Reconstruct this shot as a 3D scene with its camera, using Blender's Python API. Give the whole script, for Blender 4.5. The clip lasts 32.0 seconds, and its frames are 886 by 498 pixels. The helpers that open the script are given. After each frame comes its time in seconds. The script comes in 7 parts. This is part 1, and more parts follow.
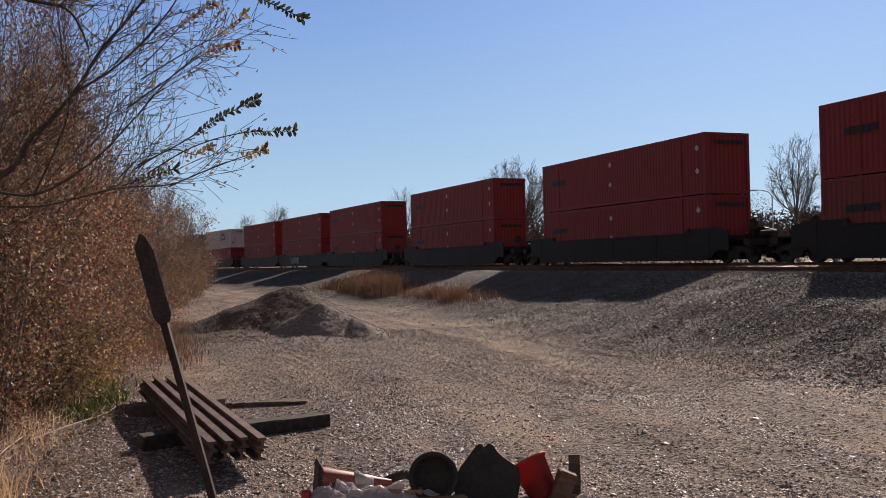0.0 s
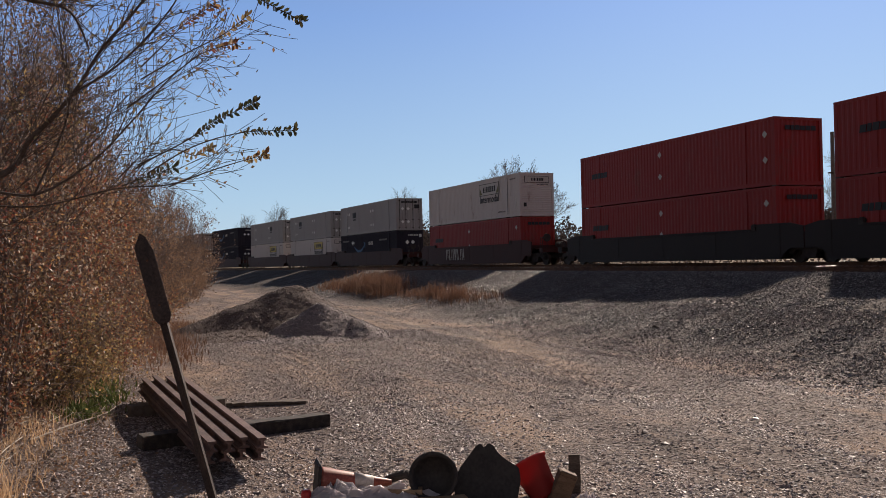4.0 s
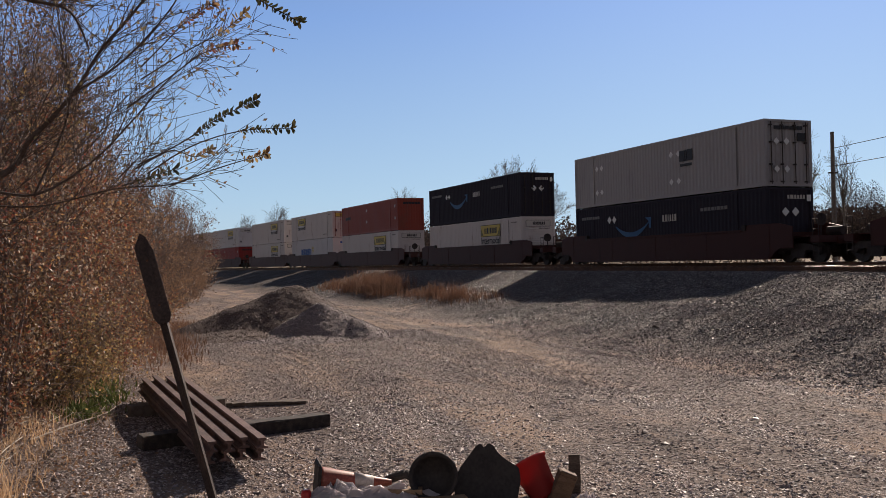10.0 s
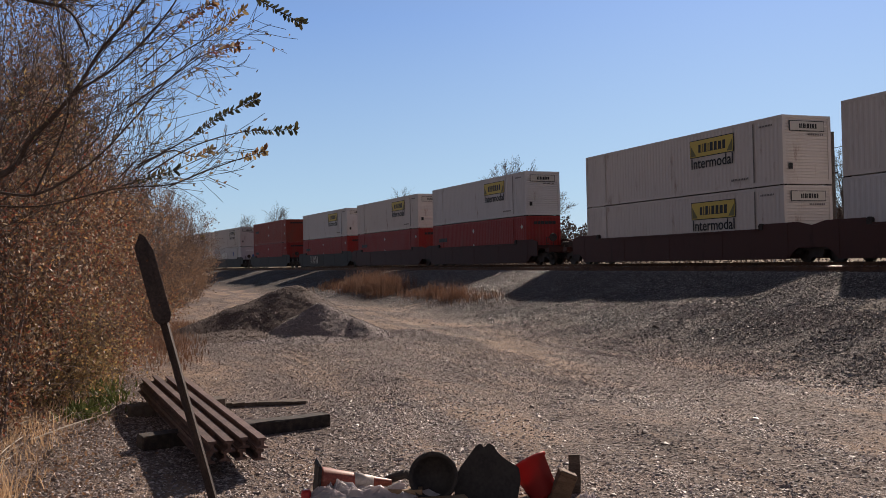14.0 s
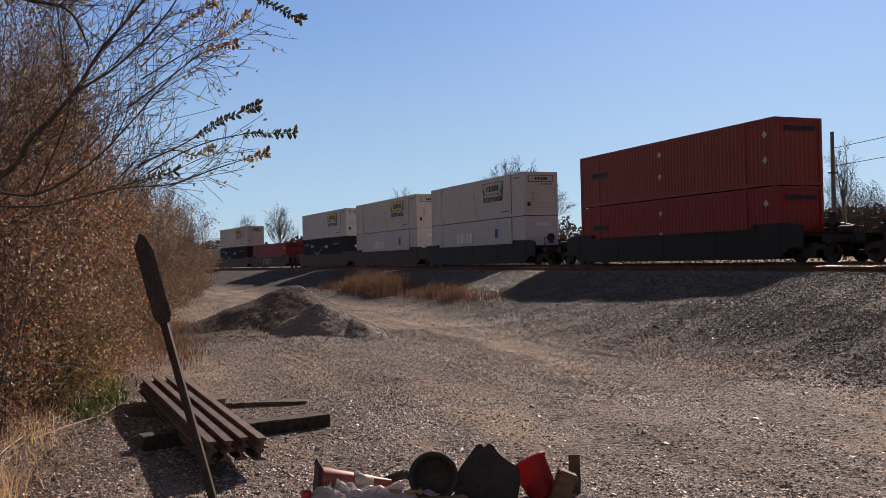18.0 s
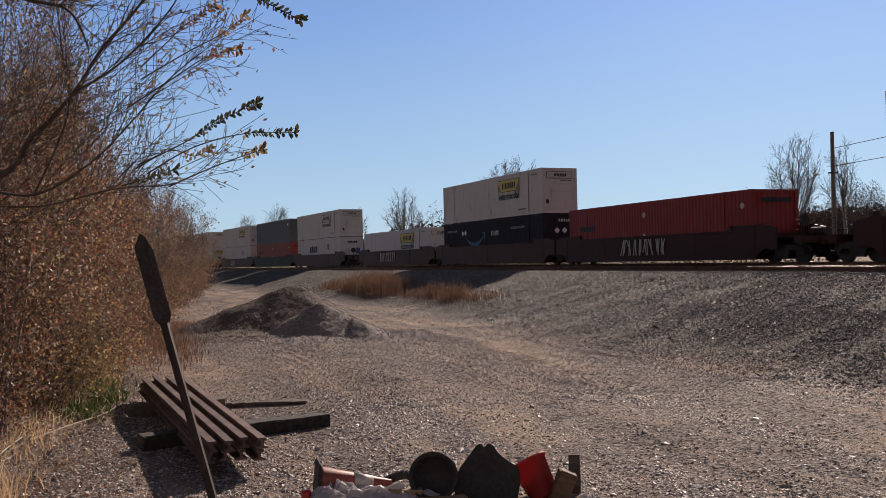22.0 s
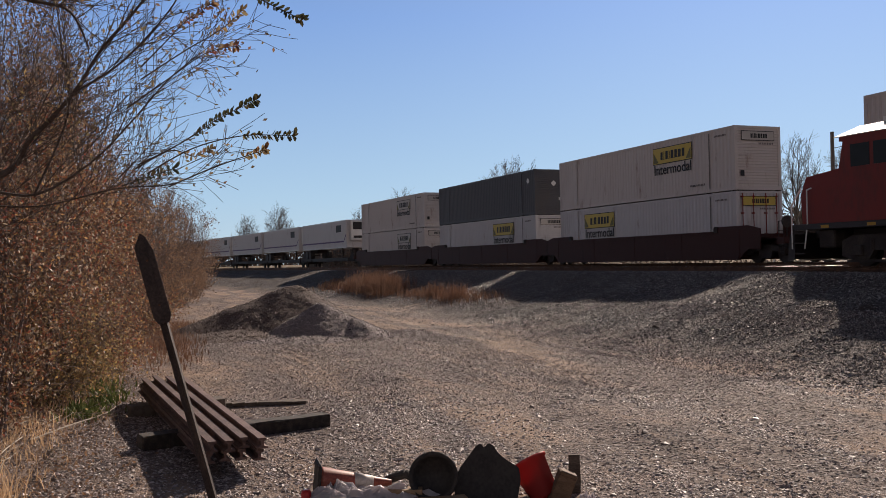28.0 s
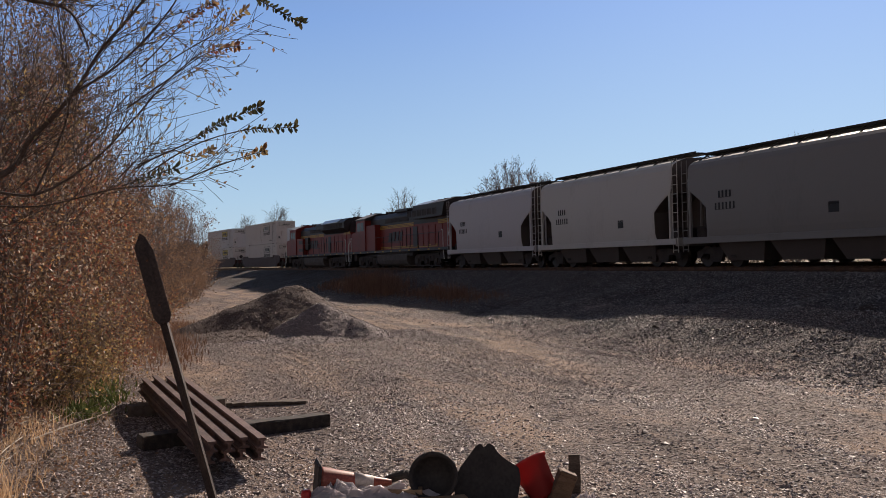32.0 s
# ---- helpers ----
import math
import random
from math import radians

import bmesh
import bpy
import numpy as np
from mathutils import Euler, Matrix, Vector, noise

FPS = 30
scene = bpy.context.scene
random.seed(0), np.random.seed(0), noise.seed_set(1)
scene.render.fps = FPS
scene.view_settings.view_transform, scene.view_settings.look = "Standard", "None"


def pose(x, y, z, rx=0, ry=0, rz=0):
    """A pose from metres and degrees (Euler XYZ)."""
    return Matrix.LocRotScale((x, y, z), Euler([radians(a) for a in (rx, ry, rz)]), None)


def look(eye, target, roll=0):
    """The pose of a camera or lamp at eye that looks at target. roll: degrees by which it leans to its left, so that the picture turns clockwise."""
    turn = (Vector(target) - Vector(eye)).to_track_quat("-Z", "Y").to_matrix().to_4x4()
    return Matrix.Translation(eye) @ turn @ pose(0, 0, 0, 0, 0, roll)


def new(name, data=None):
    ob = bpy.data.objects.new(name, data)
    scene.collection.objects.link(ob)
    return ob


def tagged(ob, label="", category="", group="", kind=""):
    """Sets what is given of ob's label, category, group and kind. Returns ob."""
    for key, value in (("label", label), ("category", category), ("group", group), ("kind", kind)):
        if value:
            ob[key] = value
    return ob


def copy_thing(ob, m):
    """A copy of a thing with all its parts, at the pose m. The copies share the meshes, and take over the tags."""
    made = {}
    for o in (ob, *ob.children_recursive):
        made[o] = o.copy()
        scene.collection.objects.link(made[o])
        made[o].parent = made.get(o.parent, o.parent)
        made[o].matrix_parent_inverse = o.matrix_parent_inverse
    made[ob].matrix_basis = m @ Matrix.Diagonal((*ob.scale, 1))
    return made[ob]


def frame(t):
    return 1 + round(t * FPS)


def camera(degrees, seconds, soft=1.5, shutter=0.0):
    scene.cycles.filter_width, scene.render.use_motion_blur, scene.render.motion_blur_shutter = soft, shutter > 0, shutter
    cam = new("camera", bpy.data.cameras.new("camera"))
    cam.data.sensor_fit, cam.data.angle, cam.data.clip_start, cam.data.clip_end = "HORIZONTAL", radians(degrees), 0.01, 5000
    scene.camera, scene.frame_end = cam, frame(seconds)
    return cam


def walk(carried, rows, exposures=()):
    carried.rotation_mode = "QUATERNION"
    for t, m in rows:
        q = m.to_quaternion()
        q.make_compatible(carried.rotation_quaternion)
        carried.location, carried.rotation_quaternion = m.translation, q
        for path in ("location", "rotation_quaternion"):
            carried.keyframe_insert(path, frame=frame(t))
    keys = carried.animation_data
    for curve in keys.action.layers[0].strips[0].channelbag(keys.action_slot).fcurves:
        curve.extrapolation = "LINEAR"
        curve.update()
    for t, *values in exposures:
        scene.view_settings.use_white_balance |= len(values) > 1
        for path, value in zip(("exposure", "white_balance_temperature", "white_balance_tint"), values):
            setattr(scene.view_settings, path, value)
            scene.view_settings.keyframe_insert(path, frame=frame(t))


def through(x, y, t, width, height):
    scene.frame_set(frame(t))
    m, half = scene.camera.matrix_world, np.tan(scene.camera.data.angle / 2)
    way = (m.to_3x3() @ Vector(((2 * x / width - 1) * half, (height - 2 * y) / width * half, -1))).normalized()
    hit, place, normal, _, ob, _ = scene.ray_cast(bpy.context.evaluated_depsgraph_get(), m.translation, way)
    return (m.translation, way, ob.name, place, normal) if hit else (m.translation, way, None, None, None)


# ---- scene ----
EYE = Vector((0.0, 0.0, 1.55))
AIM = Vector((-0.9334, 0.3585, 0.0134))
cam = camera(51.5, 32.0, soft=0.65)
walk(cam, [(0.0, look(EYE, EYE + AIM, -1.26)), (32.0, look(EYE, EYE + AIM, -1.26))], exposures=[(0.0, 0.0), (32.0, 0.0)])

# ---- daylight: low late-autumn sun beyond the tracks ----
SUN_ELEVATION, SUN_AZIMUTH = 27.0, -44.6
world = bpy.data.worlds.new("sky")
scene.world = world
world.use_nodes = True
wn = world.node_tree.nodes
sky = wn.new("ShaderNodeTexSky")
sky.sky_type = 'NISHITA'
sky.sun_disc = False
sky.sun_elevation, sky.sun_rotation = radians(SUN_ELEVATION), radians(SUN_AZIMUTH)
sky.air_density, sky.dust_density, sky.ozone_density = 1.0, 0.0, 2.5
wn["Background"].inputs["Strength"].default_value = 0.010
link_w = world.node_tree.links.new
link_w(sky.outputs["Color"], wn["Background"].inputs["Color"])
# a clear, dry sky: pale at the horizon, deep blue overhead
aloft = wn.new("ShaderNodeSeparateXYZ")
link_w(wn.new("ShaderNodeTexCoord").outputs["Generated"], aloft.inputs[0])
tone = wn.new("ShaderNodeValToRGB")
for stop, (k, c) in enumerate(((0.0, (0.50, 0.66, 0.80)), (0.07, (0.42, 0.61, 0.82)), (0.26, (0.215, 0.378, 0.755)), (0.6, (0.06, 0.057, 0.075)), (1.0, (0.032, 0.030, 0.038)))):
    mark = tone.color_ramp.elements[stop] if stop < 2 else tone.color_ramp.elements.new(k)
    mark.position, mark.color = k, (*c, 1)
link_w(aloft.outputs["Z"], tone.inputs["Fac"])
clear = wn.new("ShaderNodeBackground")
clear.inputs["Strength"].default_value = 0.86
# bluer and brighter on the sun's side of the sky
toward = wn.new("ShaderNodeVectorMath")
toward.operation = 'DOT_PRODUCT'
toward.inputs[1].default_value = (math.sin(radians(SUN_AZIMUTH)), math.cos(radians(SUN_AZIMUTH)), 0)
link_w(aloft.inputs[0].links[0].from_socket, toward.inputs[0])
fall = wn.new("ShaderNodeMapRange")
fall.inputs["From Min"].default_value, fall.inputs["From Max"].default_value = -0.6, 0.75
link_w(toward.outputs["Value"], fall.inputs["Value"])
# a dusty rose haze low in the sky opposite the sun
away = wn.new("ShaderNodeValToRGB")
for stop, (k, c) in enumerate(((0.0, (0.45, 0.365, 0.36)), (0.12, (0.365, 0.30, 0.30)), (0.4, (0.10, 0.092, 0.105)), (1.0, (0.028, 0.03, 0.042)))):
    mark = away.color_ramp.elements[stop] if stop < 2 else away.color_ramp.elements.new(k)
    mark.position, mark.color = k, (*c, 1)
link_w(aloft.outputs["Z"], away.inputs["Fac"])
shade = wn.new("ShaderNodeMix")
shade.data_type = 'RGBA'
link_w(fall.outputs[0], shade.inputs["Factor"])
link_w(away.outputs["Color"], shade.inputs[6])
link_w(tone.outputs["Color"], shade.inputs[7])
# the pale glow round the sun
near_sun = wn.new("ShaderNodeVectorMath")
near_sun.operation = 'DOT_PRODUCT'
near_sun.inputs[1].default_value = (math.sin(radians(SUN_AZIMUTH)) * math.cos(radians(SUN_ELEVATION)), math.cos(radians(SUN_AZIMUTH)) * math.cos(radians(SUN_ELEVATION)), math.sin(radians(SUN_ELEVATION)))
link_w(aloft.inputs[0].links[0].from_socket, near_sun.inputs[0])
glow = wn.new("ShaderNodeMath")
glow.operation = 'POWER'
glow.use_clamp = True
glow.inputs[1].default_value = 12.0
link_w(near_sun.outputs["Value"], glow.inputs[0])
glow_tint = wn.new("ShaderNodeVectorMath")
glow_tint.operation = 'SCALE'
glow_tint.inputs[0].default_value = (0.20, 0.215, 0.25)
link_w(glow.outputs[0], glow_tint.inputs["Scale"])
glow_sum = wn.new("ShaderNodeVectorMath")
glow_sum.operation = 'ADD'
link_w(shade.outputs[2], glow_sum.inputs[0])
link_w(glow_tint.outputs["Vector"], glow_sum.inputs[1])
link_w(glow_sum.outputs["Vector"], clear.inputs["Color"])
both = wn.new("ShaderNodeAddShader")
link_w(wn["Background"].outputs[0], both.inputs[0])
link_w(clear.outputs[0], both.inputs[1])
link_w(both.outputs[0], wn["World Output"].inputs["Surface"])
sun = new("sun", bpy.data.lights.new("sun", 'SUN'))
sun.data.energy, sun.data.angle, sun.data.color = 5.5, radians(0.55), (1.0, 0.825, 0.69)
az, el = radians(SUN_AZIMUTH), radians(SUN_ELEVATION)
sun_from = Vector((math.sin(az) * math.cos(el), math.cos(az) * math.cos(el), math.sin(el)))
sun.matrix_world = look(sun_from * 200, (0, 0, 0))

# ---- the line of the two tracks: straight ahead, bending gently far off ----
FAR_TRACK, NEAR_TRACK = 28.3, 23.7
RAIL_FAR, RAIL_NEAR = 1.18, 1.10


def bend(x):
    if x > -30:
        return 0.0
    if x > -230:
        return -0.4843e-3 * (x + 30) ** 2
    return -0.4843e-3 * 200 ** 2 + 0.19372 * (x + 230)


def slope(x):
    return 0.0 if x > -30 else (-0.9686e-3 * (x + 30) if x > -230 else 0.19372)


def on_track(x, lateral, z):
    return pose(x, lateral + bend(x), z, 0, 0, math.degrees(math.atan(slope(x))))


def ease(a, b, v):
    k = min(1.0, max(0.0, (v - a) / (b - a)))
    return k * k * (3 - 2 * k)


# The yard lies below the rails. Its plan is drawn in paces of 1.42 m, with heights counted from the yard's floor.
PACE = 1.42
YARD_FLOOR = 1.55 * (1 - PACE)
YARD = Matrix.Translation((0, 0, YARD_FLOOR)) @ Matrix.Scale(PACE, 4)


def soft_min(a, b, k):
    h = max(0.0, min(1.0, 0.5 + 0.5 * (b - a) / k))
    return b + (a - b) * h - k * h * (1 - h)


def bank_foot(x):
    """How far out the foot of the ballast bank lies: it draws back towards the track farther along."""
    return 12.4 + 1.6 * ease(-19.0, -33.0, x)


def land_z(x, y):
    """The yard, the ballast bank that rises evenly to the tracks, and the far side, in metres."""
    n = y - bend(x)
    if n > 27:
        return 0.93 - 0.45 * ease(31.0, 35.0, n) + 0.9 * ease(42.0, 80.0, n)
    rise = 0.21 * (n - bank_foot(x)) + (0.07 * noise.noise((x * 0.16, y * 0.4, 9.0)) + 0.10 * noise.noise((x * 0.6 + 0.12 * y, y * 0.17, 5.0))) * ease(21, 17, n)
    z = -soft_min(-YARD_FLOOR, -(YARD_FLOOR + rise), 0.25)
    z = soft_min(z, 0.93, 0.12)
    # wheel ruts and hollows of the yard road
    road = ease(2.0, 5.0, y) * ease(15.0, 11.0, n)
    z += 0.045 * road * noise.noise((x * 0.07 + 0.2 * y, y * 1.15 + 0.09 * x, 1.0)) + 0.05 * noise.noise((x * 0.28, y * 0.28, 3.0)) * ease(21, 17, n)
    z += 0.35 * ease(-2.0, -10.0, n)
    return z


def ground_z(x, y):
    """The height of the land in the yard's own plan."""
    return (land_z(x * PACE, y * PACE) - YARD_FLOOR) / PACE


IN_YARD = []


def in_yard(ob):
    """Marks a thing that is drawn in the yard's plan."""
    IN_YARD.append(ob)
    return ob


# ---- materials ----
def material(name, colors, rough=0.7, metal=0.0, scale=3.0, fine=40.0, bump=0.2, bump_size=0.01, island=0.0, objects=0.0, spec=0.5, stretch=(1, 1, 1), weight=0.5, spots=None):
    """Two or three colours mixed by coarse and fine noise, with relief of the same grain."""
    m = bpy.data.materials.new(name)
    m.use_nodes = True
    n, link = m.node_tree.nodes, m.node_tree.links.new
    b = n["Principled BSDF"]
    b.inputs["Roughness"].default_value, b.inputs["Metallic"].default_value = rough, metal
    b.inputs["Specular IOR Level"].default_value = spec
    co = n.new("ShaderNodeTexCoord")
    mp = n.new("ShaderNodeMapping")
    mp.inputs["Scale"].default_value = stretch
    link(co.outputs["Object"], mp.inputs["Vector"])
    n1, n2 = n.new("ShaderNodeTexNoise"), n.new("ShaderNodeTexNoise")
    n1.inputs["Scale"].default_value, n1.inputs["Detail"].default_value = scale, 5
    n2.inputs["Scale"].default_value, n2.inputs["Detail"].default_value = fine, 4
    link(mp.outputs["Vector"], n1.inputs["Vector"])
    link(mp.outputs["Vector"], n2.inputs["Vector"])
    mix = n.new("ShaderNodeMath")
    mix.operation = 'MULTIPLY_ADD'
    mix.inputs[1].default_value = 1 - weight
    sc = n.new("ShaderNodeMath")
    sc.operation = 'MULTIPLY'
    sc.inputs[1].default_value = weight
    link(n2.outputs["Fac"], sc.inputs[0])
    link(n1.outputs["Fac"], mix.inputs[0])
    link(sc.outputs[0], mix.inputs[2])
    value = mix.outputs[0]
    if island or objects:
        if island:
            r = n.new("ShaderNodeNewGeometry").outputs["Random Per Island"]
        else:
            r = n.new("ShaderNodeObjectInfo").outputs["Random"]
        amount = island or objects
        a = n.new("ShaderNodeMath")
        a.operation = 'MULTIPLY_ADD'
        a.inputs[1].default_value, a.inputs[2].default_value = amount, -0.5 * amount
        link(r, a.inputs[0])
        s = n.new("ShaderNodeMath")
        s.operation = 'ADD'
        link(value, s.inputs[0])
        link(a.outputs[0], s.inputs[1])
        value = s.outputs[0]
    ramp = n.new("ShaderNodeValToRGB")
    e = ramp.color_ramp.elements
    lo, hi = (0.0, 1.0) if island >= 0.8 else (0.32, 0.68)
    for i, c in enumerate(colors):
        k = lo + (hi - lo) * i / max(1, len(colors) - 1)
        if i < 2:
            e[i].position = k
            e[i].color = (*c, 1)
        else:
            e.new(k).color = (*c, 1)
    link(value, ramp.inputs["Fac"])
    colour = ramp.outputs["Color"]
    if spots:
        # rust and scuffs: sparse, drawn out downwards
        tint, size, share = spots
        mq = n.new("ShaderNodeMapping")
        mq.inputs["Scale"].default_value = (1, 1, 0.22)
        link(co.outputs["Object"], mq.inputs["Vector"])
        n3 = n.new("ShaderNodeTexNoise")
        n3.inputs["Scale"].default_value, n3.inputs["Detail"].default_value, n3.inputs["Roughness"].default_value = size, 6, 0.7
        link(mq.outputs["Vector"], n3.inputs["Vector"])
        cut = n.new("ShaderNodeMapRange")
        cut.inputs["From Min"].default_value, cut.inputs["From Max"].default_value = 0.72 - share, 0.86 - share
        cut.inputs["To Max"].default_value = 0.75
        link(n3.outputs["Fac"], cut.inputs["Value"])
        over = n.new("ShaderNodeMix")
        over.data_type = 'RGBA'
        over.inputs[7].default_value = (*tint, 1)
        link(cut.outputs[0], over.inputs["Factor"])
        link(colour, over.inputs[6])
        colour = over.outputs[2]
    link(colour, b.inputs["Base Color"])
    if bump:
        bp = n.new("ShaderNodeBump")
        bp.inputs["Strength"].default_value, bp.inputs["Distance"].default_value = bump, bump_size
        link(value if not island else n2.outputs["Fac"], bp.inputs["Height"])
        link(bp.outputs["Normal"], b.inputs["Normal"])
    return m


def paint(name, c, rough=0.55, dirt=0.35, metal=0.0, dirt_color=(0.10, 0.075, 0.055), objects=0.0, spots=None, spec=0.3):
    """Old paint on sheet metal: the colour, faded patches, streaks of grime."""
    faded = tuple(min(1, v * 0.86 + 0.05 * max(c)) for v in c)
    dark = tuple(v * (1 - dirt) + d * dirt for v, d in zip(c, dirt_color))
    return material(name, [dark, c, c, faded], rough, metal, 0.6, 9.0, 0.06, 0.006, objects=objects, stretch=(1, 1, 0.35), weight=0.3, spots=spots, spec=spec)


M_STONE = material("crushed stone", [(0.085, 0.062, 0.055), (0.27, 0.215, 0.195), (0.70, 0.61, 0.57)], 0.56, 0, 20, 90, 0.3, 0.004, island=0.9)
M_BALLAST = material("ballast stone", [(0.027, 0.023, 0.022), (0.085, 0.074, 0.070), (0.42, 0.38, 0.36)], 0.5, 0, 20, 90, 0.3, 0.004, island=0.9)
M_STEEL_RAIL = material("worn rail head", [(0.30, 0.27, 0.25), (0.5, 0.48, 0.46)], 0.32, 0.9, 2, 60, 0.05)
M_RUST = material("rusty steel", [(0.045, 0.025, 0.018), (0.12, 0.06, 0.035), (0.22, 0.11, 0.06)], 0.75, 0.35, 4, 60, 0.35, 0.004)
M_TIE = material("creosoted timber", [(0.03, 0.025, 0.022), (0.09, 0.07, 0.055), (0.16, 0.13, 0.105)], 0.85, 0, 3, 40, 0.4, 0.006, objects=0.3, stretch=(6, 1, 6))
M_BLACK = material("dusty black running gear", [(0.022, 0.018, 0.018), (0.045, 0.037, 0.035), (0.085, 0.068, 0.058)], 0.8, 0.0, 2, 30, 0.2, spec=0.25)
M_WHEEL = material("wheel steel", [(0.022, 0.017, 0.015), (0.06, 0.045, 0.037)], 0.6, 0.4, 5, 40, 0.15)


# ---- mesh helpers ----
def part(name, bm, mat, parent=None, label=""):
    """Links a bmesh as one mesh object under a thing."""
    me = bpy.data.meshes.new(name)
    bm.to_mesh(me)
    bm.free()
    return part_of(name, me, mat, parent, label)


def part_of(name, me, mat, parent=None, label=""):
    if mat is not None and not me.materials:
        me.materials.append(mat)
    ob = new(name, me)
    if parent is not None:
        ob.parent = parent
    if label:
        tagged(ob, label)
    return ob


def thing(name, m, label, category, group="", kind=""):
    ob = new(name)
    ob.matrix_world = m
    return tagged(ob, label, category, group, kind)


def box(bm, x0, x1, y0, y1, z0, z1, bevel=0.0, m=None):
    r = bmesh.ops.create_cube(bm, size=1)
    vs = r["verts"]
    for v in vs:
        v.co = Vector((x0 + (v.co.x + 0.5) * (x1 - x0), y0 + (v.co.y + 0.5) * (y1 - y0), z0 + (v.co.z + 0.5) * (z1 - z0)))
    if bevel:
        es = list({e for v in vs for e in v.link_edges})
        r = bmesh.ops.bevel(bm, geom=es, offset=bevel, segments=1, affect='EDGES')
        vs = r["verts"]
    if m is not None:
        bmesh.ops.transform(bm, matrix=m, verts=list({v for v in vs}))
    return bm


def boxes(*rows, bevel=0.0):
    bm = bmesh.new()
    for r in rows:
        box(bm, *r, bevel=bevel)
    return bm


def prism(bm, outline, y0, y1, m=None):
    """An outline in x and z, drawn out along y."""
    a = [bm.verts.new((x, y0, z)) for x, z in outline]
    b = [bm.verts.new((x, y1, z)) for x, z in outline]
    k = len(a)
    bm.faces.new(a)
    bm.faces.new(b[::-1])
    for i in range(k):
        bm.faces.new((a[(i + 1) % k], a[i], b[i], b[(i + 1) % k]))
    bmesh.ops.recalc_face_normals(bm, faces=bm.faces)
    if m is not None:
        bmesh.ops.transform(bm, matrix=m, verts=a + b)
    return bm


def sweep(bm, outline, x0, x1):
    """An outline in y and z, drawn out along x."""
    a = [bm.verts.new((x0, y, z)) for y, z in outline]
    b = [bm.verts.new((x1, y, z)) for y, z in outline]
    k = len(a)
    bm.faces.new(a)
    bm.faces.new(b[::-1])
    for i in range(k):
        bm.faces.new((a[(i + 1) % k], a[i], b[i], b[(i + 1) % k]))
    bmesh.ops.recalc_face_normals(bm, faces=bm.faces)
    return bm


def rod(bm, p, q, r, n=8, r2=None):
    p, q = Vector(p), Vector(q)
    d = q - p
    m = Matrix.Translation((p + q) / 2) @ d.to_track_quat('Z', 'Y').to_matrix().to_4x4()
    bmesh.ops.create_cone(bm, cap_ends=True, segments=n, radius1=r, radius2=r if r2 is None else r2, depth=d.length, matrix=m)
    return bm


def raw_mesh(name, verts, faces, smooth=False):
    me = bpy.data.meshes.new(name)
    if isinstance(faces, list):
        me.from_pydata(verts if isinstance(verts, list) else verts.tolist(), [], faces)
    else:
        v, f = np.asarray(verts, np.float32), np.asarray(faces, np.int32)
        me.vertices.add(len(v))
        me.vertices.foreach_set("co", v.ravel())
        me.loops.add(f.size)
        me.loops.foreach_set("vertex_index", f.ravel())
        me.polygons.add(len(f))
        me.polygons.foreach_set("loop_start", np.arange(0, f.size, f.shape[1], dtype=np.int32))
    me.update(calc_edges=True)
    me.polygons.foreach_set("use_smooth", [smooth] * len(me.polygons))
    return me


def tubes(name, segments, sides=5):
    """Limbs: segments of (start, end, radius, radius) as one mesh."""
    S = np.array([(*a, *b, r, q) for a, b, r, q in segments], float)
    p, q = S[:, :3], S[:, 3:6]
    d = q - p
    d /= np.linalg.norm(d, axis=1)[:, None] + 1e-9
    ref = np.where(np.abs(d[:, 2:3]) > 0.9, np.array([[1.0, 0, 0]]), np.array([[0, 0, 1.0]]))
    u = np.cross(d, ref)
    u /= np.linalg.norm(u, axis=1)[:, None] + 1e-9
    w = np.cross(d, u)
    ang = np.arange(sides) * 2 * np.pi / sides
    ring = np.cos(ang)[None, :, None] * u[:, None] + np.sin(ang)[None, :, None] * w[:, None]
    v = np.concatenate([p[:, None] + ring * S[:, 6, None, None], q[:, None] + ring * S[:, 7, None, None]], 1)
    base = np.arange(len(S))[:, None, None] * 2 * sides
    i = np.arange(sides)
    f = np.stack([i, (i + 1) % sides, (i + 1) % sides + sides, i + sides], 1)[None]
    return raw_mesh(name, v.reshape(-1, 3), (base + f).reshape(-1, 4), True)


def leaf_mesh(name, centres, sizes, rng, droop=0.0):
    """Small pointed leaves, folded along the middle, each its own island."""
    k = len(centres)
    a = rng.normal(size=(k, 3))
    a[:, 2] -= droop
    a /= np.linalg.norm(a, axis=1)[:, None]
    b = np.cross(a, rng.normal(size=(k, 3)))
    b /= np.linalg.norm(b, axis=1)[:, None]
    c = np.cross(a, b)
    s = sizes[:, None]
    base, tip = centres - a * s * 0.5, centres + a * s * 0.5
    left = centres + b * s * 0.28 + c * s * 0.08
    right = centres - b * s * 0.28 + c * s * 0.08
    v = np.stack([base, right, tip, left], 1).reshape(-1, 3)
    o = np.arange(k)[:, None] * 4
    f = np.concatenate([o + np.array([[0, 1, 2]]), o + np.array([[0, 2, 3]])], 1).reshape(-1, 3)
    return raw_mesh(name, v, f)


